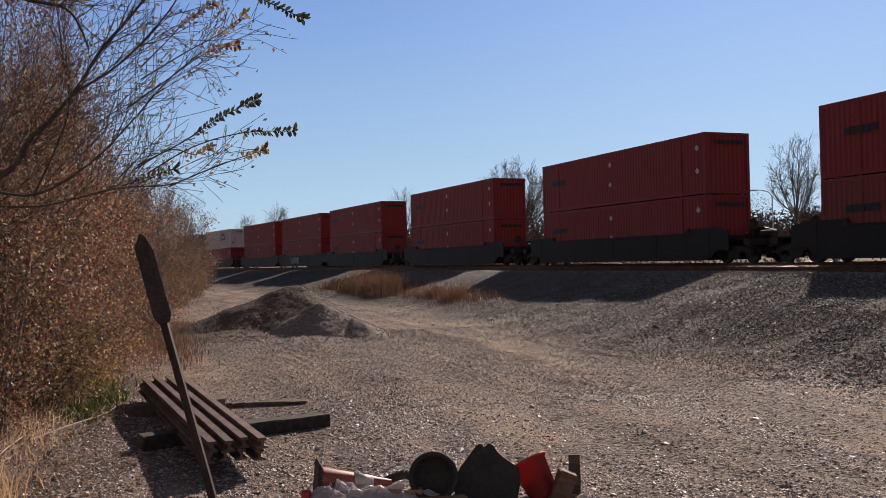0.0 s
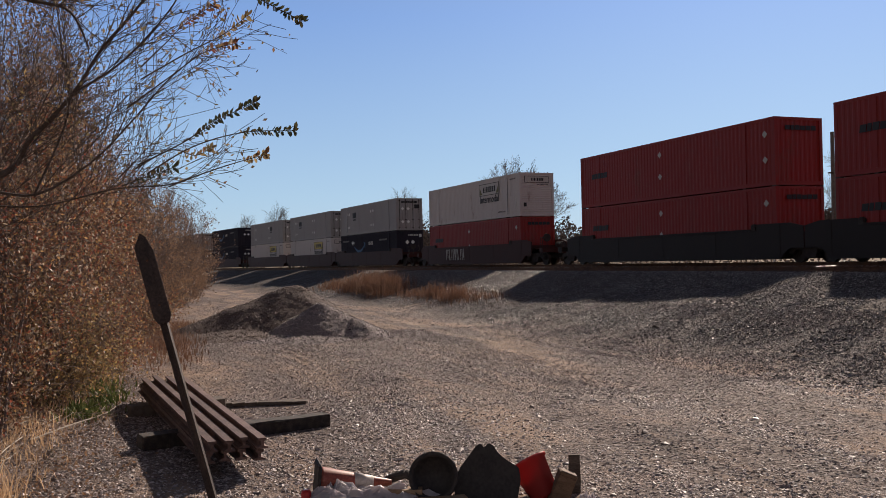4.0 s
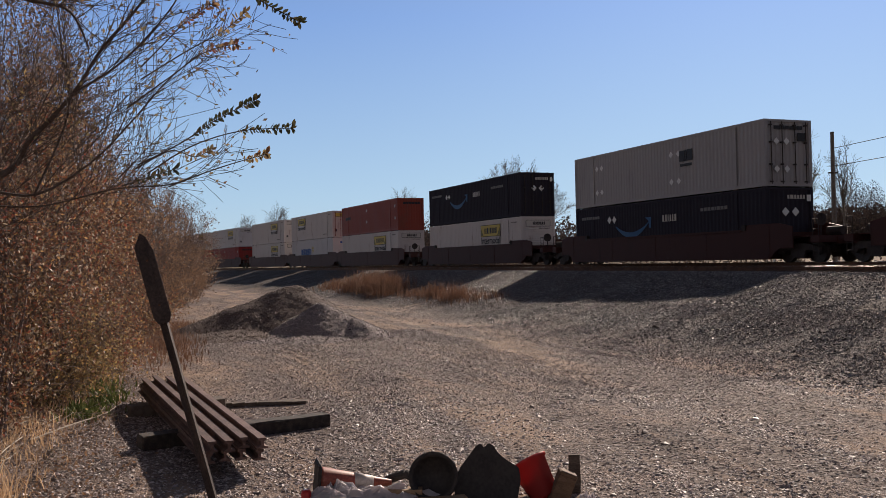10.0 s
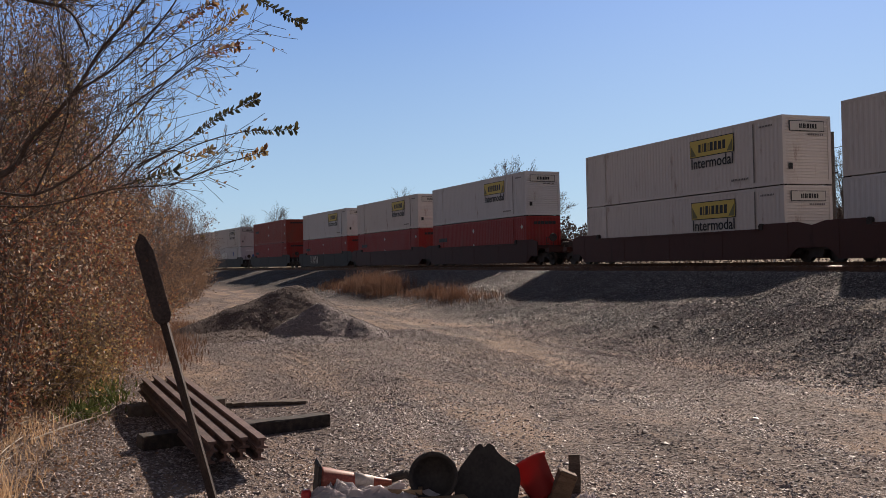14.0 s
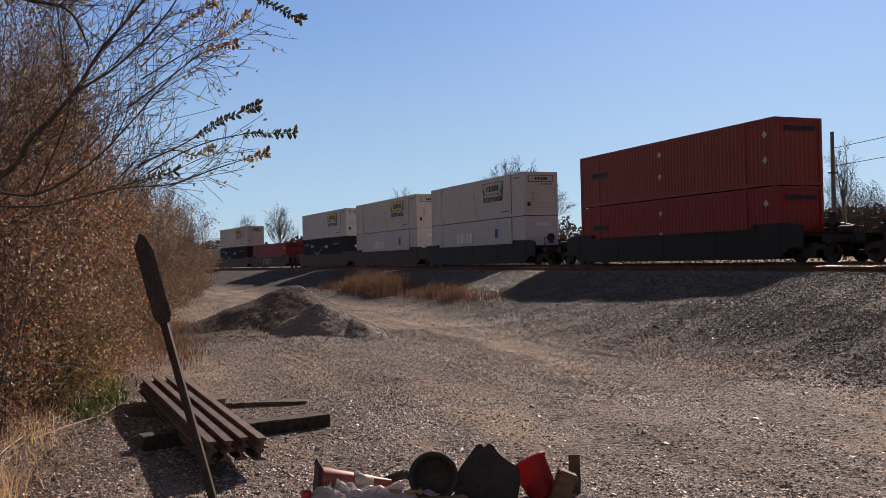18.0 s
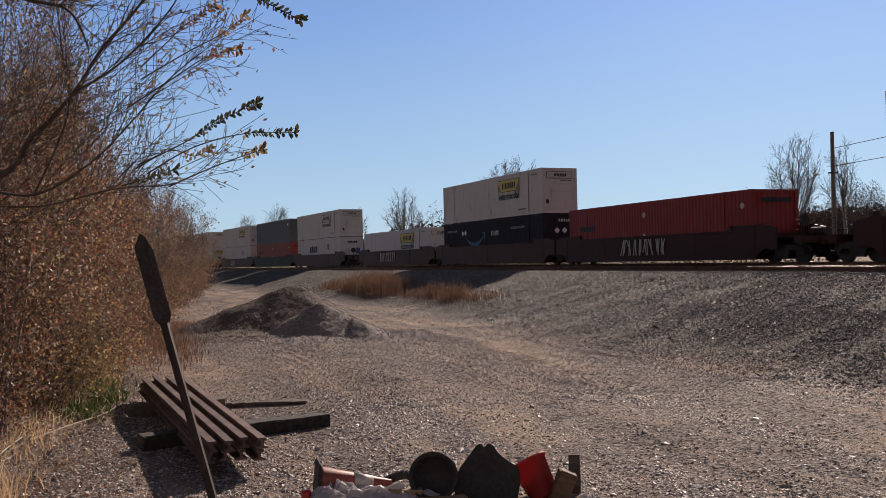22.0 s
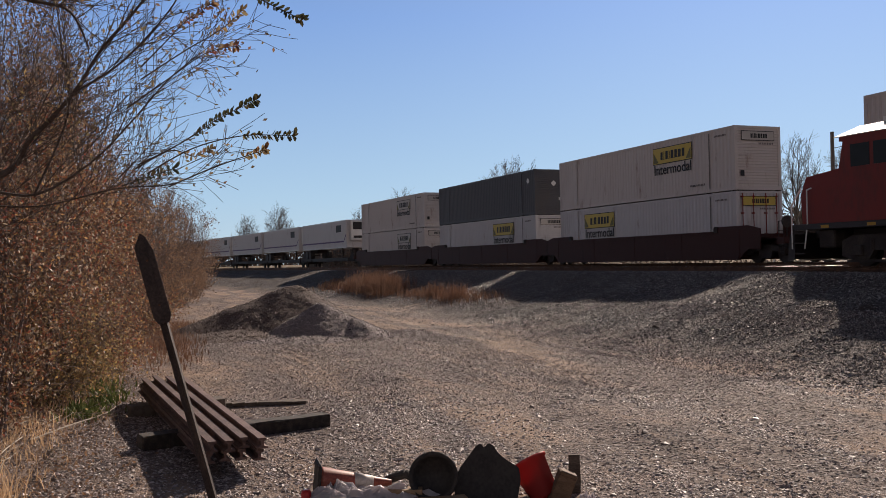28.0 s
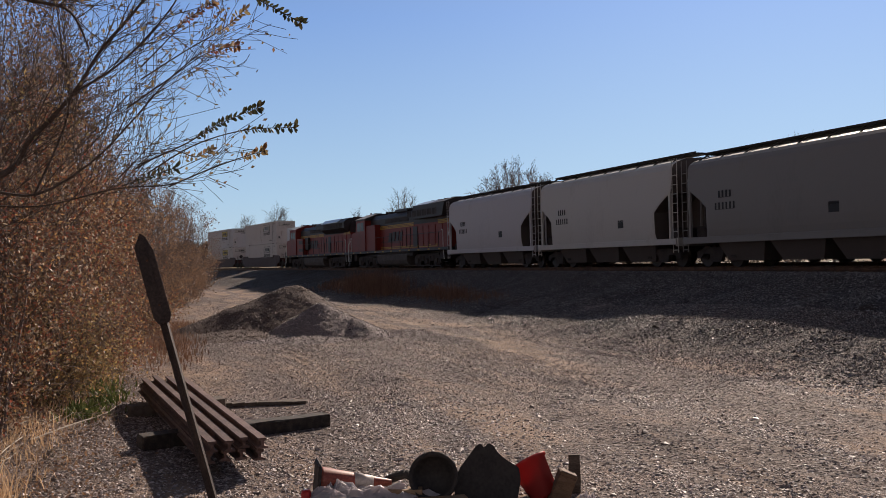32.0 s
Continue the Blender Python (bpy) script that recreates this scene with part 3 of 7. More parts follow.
        sign("end_mark", "rem", lambda: bars([0.25, 0.2, 0.25, 0.25, 0.25, 0.25], 0.2, 0.04), P_BLACKSIGN, end_at(0.1, 2.45))
    elif style == "grey":
        sign("side_mark", "gm", lambda: bars([0.42, 0.12, 0.4], 0.55, 0.05, 0.0), P_BLACKSIGN, side_at(-3.6 if variant == 0 else 2.6, 1.95), "dark plain bars")
        sign("side_bar", "gb", lambda: bars([0.9], 0.14, 0.05), P_BLACKSIGN, side_at(-3.6 if variant == 0 else 2.6, 1.5))
        for x in (1.4, 2.0, -5.6, -5.1):
            for z in (2.1, 0.75):
                sign("placard", "diar", lambda: diamond(0.16), P_SIGNWHITE, side_at(x, z), "white diamond placard")
        for y in (-0.65, -0.1):
            for z in (1.95, 0.75):
                sign("placard", "diar", None, P_SIGNWHITE, end_at(y, z), "white diamond placard")
        sign("end_mark", "gem", lambda: bars([0.35, 0.2, 0.2, 0.35, 0.3], 0.16, 0.04), P_BLACKSIGN, end_at(0, 2.55))
        sign("end_plate", "gep", lambda: panel(0.5, 0.36), P_BLACKSIGN, end_at(0.75, 2.15))
    elif style == "store":
        sign("side_mark", "wm", lambda: bars([0.8, 0.44, 0.18, 0.66, 0.44, 0.34, 0.26], 0.72, 0.14, 0, 0.012), P_BLUE, side_at(-1.9, 1.5), "blue plain bars")
        for a in range(6):
            sign("spark_ray", "spark", lambda: to_mesh(box(bmesh.new(), -0.06, 0.06, -0.012, 0.004, 0.14, 0.42), "ray"), P_YELLOW, side_at(0.75, 1.75) @ Matrix.Rotation(radians(a * 60), 4, 'Y'), "yellow bar")
        sign("end_mark", "wem", lambda: bars([0.22, 0.12, 0.06, 0.2, 0.12, 0.1, 0.08], 0.2, 0.03), P_BLUE, end_at(0.1, 2.4))
    elif style == "swift":
        mat = P_BLACKSIGN if variant == 0 else P_SIGNWHITE if variant == 1 else P_FADED
        sign("side_mark", "sm", lambda: bars([0.5, 0.62, 0.14, 0.46, 0.5], 0.72, 0.14, 0.2, 0.012), mat, side_at(-1.6, 1.72), "plain slanted bars")
        sign("side_plate", "sp", lambda: panel(0.42, 0.62), P_BLUE, side_at(3.9, 1.9), "small blue plate")
        sign("end_plate", "sp", None, P_BLUE, end_at(0.7, 1.4), "small blue plate")
        sign("end_mark", "sem", lambda: bars([0.2, 0.26, 0.06, 0.2, 0.2], 0.2, 0.04, 0.2), mat, end_at(0.1, 2.35))
    elif style == "slate":
        sign("placard", "dia", lambda: diamond(0.2), P_SIGNWHITE, side_at(HALF - 0.9, 2.2), "white diamond placard")
        sign("placard", "dia", None, P_SIGNWHITE, end_at(0.1, 2.0), "white diamond placard")
        sign("end_plate", "slp", lambda: panel(0.5, 0.2), P_SIGNWHITE, end_at(0.7, 1.0))
    return c


# ---- railway cars ----
def wheel_mesh():
    bm = bmesh.new()
    rod(bm, (0, -0.07, 0), (0, 0.065, 0), 0.42, 20)
    rod(bm, (0, 0.06, 0), (0, 0.09, 0), 0.455, 20)
    rod(bm, (0, -0.11, 0), (0, -0.07, 0), 0.14, 10)
    return to_mesh(bm, "wheel")


def side_frame_mesh():
    bm = bmesh.new()
    prism(bm, [(-1.18, 0.36), (-1.18, 0.60), (-0.72, 0.72), (-0.3, 0.78), (0.3, 0.78), (0.72, 0.72), (1.18, 0.60), (1.18, 0.36), (0.95, 0.34), (0.80, 0.50), (0.42, 0.52), (0.30, 0.20), (-0.30, 0.20), (-0.42, 0.52), (-0.80, 0.50), (-0.95, 0.34)], -0.07, 0.07)
    for x in (-0.16, 0, 0.16):
        rod(bm, (x, 0, 0.22), (x, 0, 0.60), 0.055, 8)
    return to_mesh(bm, "frame")


def truck(parent, x, scale=1.0, base=0.88):
    """A two-axle bogie: side frames, a bolster and four wheels."""
    t = flat_part("bogie", "bolster", lambda: to_mesh(boxes((-0.22, 0.22, -1.05, 1.05, 0.40, 0.72), bevel=0.03), "bolster"), M_BLACK, parent, Matrix.Translation((x, 0, 0)))
    for s in (-1, 1):
        flat_part("side_frame", "sideframe", side_frame_mesh, M_BLACK, t, Matrix.Translation((0, 1.06 * s, 0)))
        for a in (-base, base):
            w = flat_part("wheel", "wheel", wheel_mesh, M_WHEEL, t, Matrix.Translation((a, 0.79 * s, 0.42)) @ (Matrix.Rotation(radians(180), 4, 'Z') if s > 0 else Matrix.Identity(4)))
    return t


def well_side_mesh(sign):
    bm = bmesh.new()
    out = [(-8.35, 0.17), (8.35, 0.17), (8.6, 0.42), (8.9, 0.60), (9.69, 0.60), (9.69, 1.50), (8.9, 1.66), (7.0, 1.66), (6.5, 1.42), (-6.5, 1.42), (-7.0, 1.66), (-8.9, 1.66), (-9.69, 1.50), (-9.69, 0.60), (-8.9, 0.60), (-8.6, 0.42)]
    y = 1.36 * sign
    prism(bm, out, y - 0.03, y + 0.03)
    box(bm, -6.6, 6.6, y - 0.09, y + 0.09, 1.38, 1.46)
    box(bm, -8.3, 8.3, y - 0.09, y + 0.09, 0.14, 0.26)
    for x in (-8.3, -4.1, 0.0, 4.1, 8.3):
        y0, y1 = sorted((y + 0.03 * sign, y + 0.045 * sign))
        box(bm, x - 0.05, x + 0.05, y0, y1, 0.26, 1.38 if abs(x) < 6.5 else 1.62)
    return to_mesh(bm, "well side")


def deck_mesh(long_):
    """The raised end of a well car over its bogie, seen from the well outwards along +x."""
    bm = bmesh.new()
    e = 11.1 if long_ else 9.65
    box(bm, 8.35, e, -0.35, 0.35, 0.74, 1.05)
    box(bm, 8.30, 9.35, -1.33, 1.33, 0.98, 1.06)
    box(bm, 8.30, 8.40, -1.33, 1.33, 0.24, 1.30)
    if long_:
        box(bm, 10.6, 11.05, -1.30, 1.30, 0.80, 1.08)
        box(bm, 9.4, 10.6, -1.05, 1.05, 1.05, 1.10)
        rod(bm, (11.0, 0, 0.86), (11.72, 0, 0.86), 0.09, 8)
        box(bm, 11.55, 11.78, -0.15, 0.15, 0.72, 1.0)
    else:
        rod(bm, (9.6, 0, 0.70), (9.6, 0, 1.12), 0.28, 12)
    return to_mesh(bm, "deck")


def ladder_mesh():
    bm = bmesh.new()
    for x in (10.68, 10.98):
        rod(bm, (x, 0, 0.3), (x, 0, 1.75), 0.018, 6)
    for z in (0.45, 0.75, 1.05, 1.35, 1.75):
        rod(bm, (10.66, 0, z), (11.0, 0, z), 0.017, 6)
    return to_mesh(bm, "ladder")


def brake_wheel_mesh():
    bm = bmesh.new()
    rod(bm, (10.55, -0.7, 1.1), (10.55, -0.7, 1.95), 0.03, 6)
    rod(bm, (10.52, -0.7, 1.75), (10.60, -0.7, 1.75), 0.26, 14)
    return to_mesh(bm, "brake wheel")


WELL_PAINTS = [paint("black well car paint", (0.034, 0.028, 0.027), dirt=0.3, dirt_color=(0.055, 0.035, 0.028), spec=0.12), paint("oxide red well car paint", (0.062, 0.025, 0.022), dirt=0.4, dirt_color=(0.04, 0.02, 0.015), spots=((0.02, 0.012, 0.01), 0.9, 0.12), spec=0.12), paint("faded red brown well car paint", (0.080, 0.036, 0.031), dirt=0.35, dirt_color=(0.04, 0.022, 0.016), spots=((0.025, 0.015, 0.012), 0.9, 0.12), spec=0.12)]
WELL_WORDS = ["black", "dark oxide red", "faded red-brown"]
FLIP = Matrix.Rotation(radians(180), 4, 'Z')


def guide_mesh():
    """The rounded lug on a well side that steers a box into its place."""
    bm = bmesh.new()
    rod(bm, (0, -0.08, 0.15), (0, 0.08, 0.15), 0.13, 14)
    box(bm, -0.13, 0.13, -0.07, 0.07, 0.0, 0.2)
    return to_mesh(bm, "guide")


def well_car(m, hue, front, rear, trucks):
    """One deep well; front and rear say whether an end carries a coupler, trucks which bogies it carries."""
    c = thing("well_car", m, f"{WELL_WORDS[hue]} steel double-stack well car on the rails", "railway car", "cars of the container train")
    p = WELL_PAINTS[hue]
    flat_part("side_wall", "wellside-", lambda: well_side_mesh(-1), p, c)
    flat_part("side_wall", "wellside+", lambda: well_side_mesh(1), p, c)
    flat_part("well_floor", "wellfloor", lambda: to_mesh(boxes((-8.3, 8.3, -1.33, 1.33, 0.24, 0.33)), "floor"), M_BLACK, c)
    for long_, turn in ((front, Matrix.Identity(4)), (rear, FLIP)):
        flat_part("end_deck", ("deck", long_), lambda: deck_mesh(long_), p, c, turn)
        if long_:
            for y in (-1.25, 1.25):
                flat_part("ladder", "ladder", ladder_mesh, M_WHEEL, c, turn @ Matrix.Translation((0, y, 0)))
            flat_part("air_tank", "airtank", lambda: to_mesh(rod(bmesh.new(), (9.7, 0.55, 1.3), (10.5, 0.55, 1.3), 0.19, 10), "tank"), M_BLACK, c, turn)
            flat_part("brake_wheel", "brakewheel", brake_wheel_mesh, M_BLACK, c, turn)
    for x in (-6.75, 6.75):
        for y in (-1.36, 1.36):
            flat_part("container_guide", "guide", guide_mesh, M_BLACK, c, Matrix.Translation((x, y, 1.40)))
    for x in trucks:
        truck(c, x)
    return c


def tag_marks(c, rng):
    """Faded spray-painted scrawl on a well side, as plain strokes."""
    bm = bmesh.new()
    x = rng.uniform(-5.5, -2)
    for i in range(rng.randint(5, 8)):
        w = rng.uniform(0.3, 0.55)
        for k in range(3):
            a, b = rng.uniform(0, w), rng.uniform(0, w)
            p, q = Vector((x + a, 0, 0.45 if k else 0.6)), Vector((x + b, 0, 1.28))
            d = (q - p).normalized() * 0.035
            n = Vector((-d.z, 0, d.x))
            prism(bm, [((p + n).x, (p + n).z), ((p - n).x, (p - n).z), ((q - n).x, (q - n).z), ((q + n).x, (q + n).z)], -1.46, -1.452)
        x += w + 0.08
    part("painted_scrawl", bm, P_FADED, c, "faded grey spray paint strokes")


# The consist of the container train, front first: rear edge of each load, the upper and lower container, and the kind of car.
HUNT, HUNT_LEFT, HUNT_PALE = ("hunt", P_WHITE, 0), ("hunt", P_WHITE, 1), ("hunt", P_WHITE, 2)
COLD_HUNT = ("hunt", P_COLD, 0)
COLD_LEFT = ("hunt", P_COLD, 1)
NAVY, RED_, GREY0, GREY1 = ("navy", P_NAVY, 0), ("red", P_RED, 0), ("grey", P_GREY, 0), ("grey", P_GREY, 1)
BRICK, ORANGE_ = ("red", P_RUST, 0), ("red", P_ORANGE, 0)
STORE, SLATE = ("store", P_COLD, 0), ("slate", P_DARK, 0)
SWIFT, SWIFT_PALE, SWIFT_GHOST = ("swift", P_WHITE, 0), ("swift", P_COLD, 1), ("swift", P_WHITE, 2)
CONSIST = [
    (173.72, RED_, BRICK, "single", 0), (150.28, RED_, RED_, "single", 0), (126.80, RED_, RED_, "single", 0),
    (103.09, RED_, RED_, "first", 0), (83.60, RED_, RED_, "mid", 0), (64.11, RED_, RED_, "last", 0),
    (39.95, HUNT_PALE, RED_, "single", 1),
    (16.08, GREY0, NAVY, "first", 1), (-3.54, GREY0, HUNT, "mid", 1), (-23.06, GREY1, HUNT, "last", 1),
    (-46.39, NAVY, NAVY, "single", 1), (-69.87, GREY1, NAVY, "single", 1), (-93.27, NAVY, HUNT, "single", 1),
    (-116.89, ORANGE_, HUNT, "first", 2), (-136.36, HUNT_LEFT, STORE, "mid", 2), (-155.75, HUNT, HUNT, "last", 2),
    (-179.56, COLD_HUNT, RED_, "first", 1), (-198.94, HUNT, RED_, "mid", 1), (-218.49, COLD_HUNT, RED_, "last", 0),
    (-241.94, ORANGE_, RED_, "single", 0),
    (-265.50, HUNT_PALE, SWIFT_PALE, "first", 0), (-284.96, HUNT, SWIFT_PALE, "mid", 1), (-304.35, COLD_HUNT, NAVY, "last", 1),
    (-327.90, None, RED_, "first", 1), (-347.40, HUNT, NAVY, "mid", 2), (-367.04, None, COLD_HUNT, "last", 2),
    (-390.89, HUNT_PALE, SWIFT, "first", 2), (-410.30, SLATE, ORANGE_, "mid", 0), (-429.93, HUNT, SWIFT_GHOST, "last", 2),
    (-453.47, HUNT, COLD_LEFT, "first", 1), (-472.93, SLATE, COLD_HUNT, "mid", 1), (-492.30, HUNT_PALE, HUNT_PALE, "last", 1),
    (-623.0, HUNT_PALE, HUNT_PALE, "single", 1), (-646.5, COLD_HUNT, HUNT, "single", 1),
]
STYLE_WORDS = {"hunt": "white corrugated container with yellow sign", "navy": "dark navy container with light blue band", "red": "red steel container with white placards", "grey": "light grey container with dark marks", "store": "clean white container with large blue bars", "swift": "white container with slanted side bars", "slate": "slate grey container with one white placard"}
ENDS = {"hunt": "ribs", "navy": "plain", "red": "plain", "grey": "door", "store": "ribs", "swift": "ribs", "slate": "ribs"}
MOVING = []
rng_train = random.Random(11)


def train_x(t, u):
    return 0.0002974 * t ** 3 - 0.054769 * t ** 2 + 22.94023 * t - 202.22 + u


def near_x(t, u):
    return -37.45 - 18.85 * (t - 31.0) + u


def build_consist():
    for k, (rear, top, low, kind, hue) in enumerate(CONSIST):
        u = rear + HALF
        m = Matrix.Identity(4)
        front, back = kind in ("single", "first"), kind in ("single", "last")
        trucks = {"single": (9.72, -9.72), "first": (9.72, -9.72), "mid": (-9.72,), "last": (-9.72,)}[kind]
        car = well_car(m, hue, front, back, trucks)
        if k in (6, 18, 23, 25, 28, 4):
            tag_marks(car, rng_train)
        MOVING.append((car, train_x, u, FAR_TRACK, RAIL_FAR, 0.0))
        for spec, z in ((low, 0.34), (top, 0.395 + H53)):
            if spec is None:
                continue
            style, p, variant = spec
            end = ENDS[style]
            if spec is HUNT_LEFT or (spec is NAVY and k == 12) or spec is COLD_LEFT:
                end = "door"
            what = STYLE_WORDS[style] if p not in (P_RUST, P_ORANGE) else STYLE_WORDS[style].replace("red", "brick red" if p is P_RUST else "orange-red")
            what += ", stacked on top" if z > 1 else ", down in the well"
            c = container(style, m, p, end, what, variant, z > 1)
            MOVING.append((c, train_x, u, FAR_TRACK, RAIL_FAR + z, 0.0))


build_consist()


# ---- locomotives, covered hoppers and trailers ----
P_LOCO = paint("locomotive orange paint", (0.185, 0.019, 0.013), dirt=0.55, dirt_color=(0.05, 0.02, 0.014), spots=((0.03, 0.015, 0.012), 1.0, 0.10))
P_LOCOBLACK = paint("locomotive black paint", (0.034, 0.029, 0.030), dirt=0.2, dirt_color=(0.04, 0.025, 0.02))
P_STRIPE = paint("locomotive yellow stripe", (0.42, 0.24, 0.03), dirt=0.3)
P_HOPPER = paint("pale grey hopper paint", (0.48, 0.465, 0.49), dirt=0.2, dirt_color=(0.25, 0.2, 0.15))
# brown with grime, darkened to carry the shade of end recesses and underside
P_HOPPER_SHADED = paint("grimy brown hopper paint, darkened for shade", (0.095, 0.08, 0.074), dirt=0.4, dirt_color=(0.08, 0.055, 0.04))
P_HOPPER_B = paint("off-white hopper paint", (0.50, 0.485, 0.46), dirt=0.25, dirt_color=(0.25, 0.2, 0.15))
P_HOPPER_C = paint("grey hopper paint", (0.22, 0.21, 0.205), dirt=0.3, dirt_color=(0.2, 0.17, 0.13))
M_GLASS_DARK = material("dark cab glass", [(0.008, 0.009, 0.01), (0.015, 0.016, 0.018)], 0.3, 0, 1, 3, 0.0, spec=0.15)
M_RUBBER = material("black rubber", [(0.018, 0.016, 0.016), (0.040, 0.035, 0.033), (0.06, 0.053, 0.048)], 0.7, 0, 6, 50, 0.2)
M_TANK = material("dusty tank steel", [(0.04, 0.032, 0.028), (0.075, 0.061, 0.053), (0.115, 0.095, 0.082)], 0.8, 0.0, 2, 30, 0.15)
M_SILVER = material("bare silver roof metal", [(0.42, 0.42, 0.43), (0.62, 0.62, 0.62)], 0.38, 0.85, 2, 30, 0.1)


def bend_rod(pts, r, n=6):
    bm = bmesh.new()
    for p, q in zip(pts, pts[1:]):
        rod(bm, p, q, r, n)
    return bm


def loco_frame_mesh():
    """The cast side of a three-axle bogie with its journal boxes, springs and brake cylinder."""
    bm = bmesh.new()
    prism(bm, [(-2.45, 0.34), (-2.45, 0.82), (-2.0, 1.0), (2.0, 1.0), (2.45, 0.82), (2.45, 0.34), (2.1, 0.24), (1.35, 0.24), (1.15, 0.5), (0.6, 0.5), (0.4, 0.24), (-0.4, 0.24), (-0.6, 0.5), (-1.15, 0.5), (-1.35, 0.24), (-2.1, 0.24)], -0.08, 0.08)
    for x in (-1.75, 0, 1.75):
        box(bm, x - 0.2, x + 0.2, -0.16, 0.16, 0.34, 0.68, bevel=0.03)
    for x in (-1.2, -0.55, 0.55, 1.2):
        rod(bm, (x, 0.02, 0.5), (x, 0.02, 0.86), 0.11, 8)
    rod(bm, (-0.95, -0.15, 0.84), (-0.45, -0.15, 0.84), 0.12, 8)
    rod(bm, (0.45, -0.15, 0.84), (0.95, -0.15, 0.84), 0.12, 8)
    box(bm, -2.3, 2.3, -0.03, 0.03, 0.14, 0.22)
    return to_mesh(bm, "frame")


def loco_truck(parent, x):
    t = flat_part("bogie", "locobolster", lambda: to_mesh(boxes((-1.9, 1.9, -1.0, 1.0, 0.55, 0.95), bevel=0.03), "bolster"), M_BLACK, parent, Matrix.Translation((x, 0, 0)))
    for s in (-1, 1):
        flat_part("side_frame", "locoframe", loco_frame_mesh, M_BLACK, t, Matrix.Translation((0, 1.08 * s, 0)))
        for a in (-1.75, 0, 1.75):
            flat_part("wheel", "locowheel", wheel_mesh, M_WHEEL, t, Matrix.Translation((a, 0.79 * s, 0.5)) @ Matrix.Diagonal((1.18, 1, 1.18, 1)) @ (FLIP if s > 0 else Matrix.Identity(4)))


def chamfered(bm, x0, x1, w, z0, z1, c):
    """A long hood with sloped upper corners."""
    return sweep(bm, [(-w, z0), (w, z0), (w, z1 - c), (w - c, z1), (-w + c, z1), (-w, z1 - c)], x0, x1)


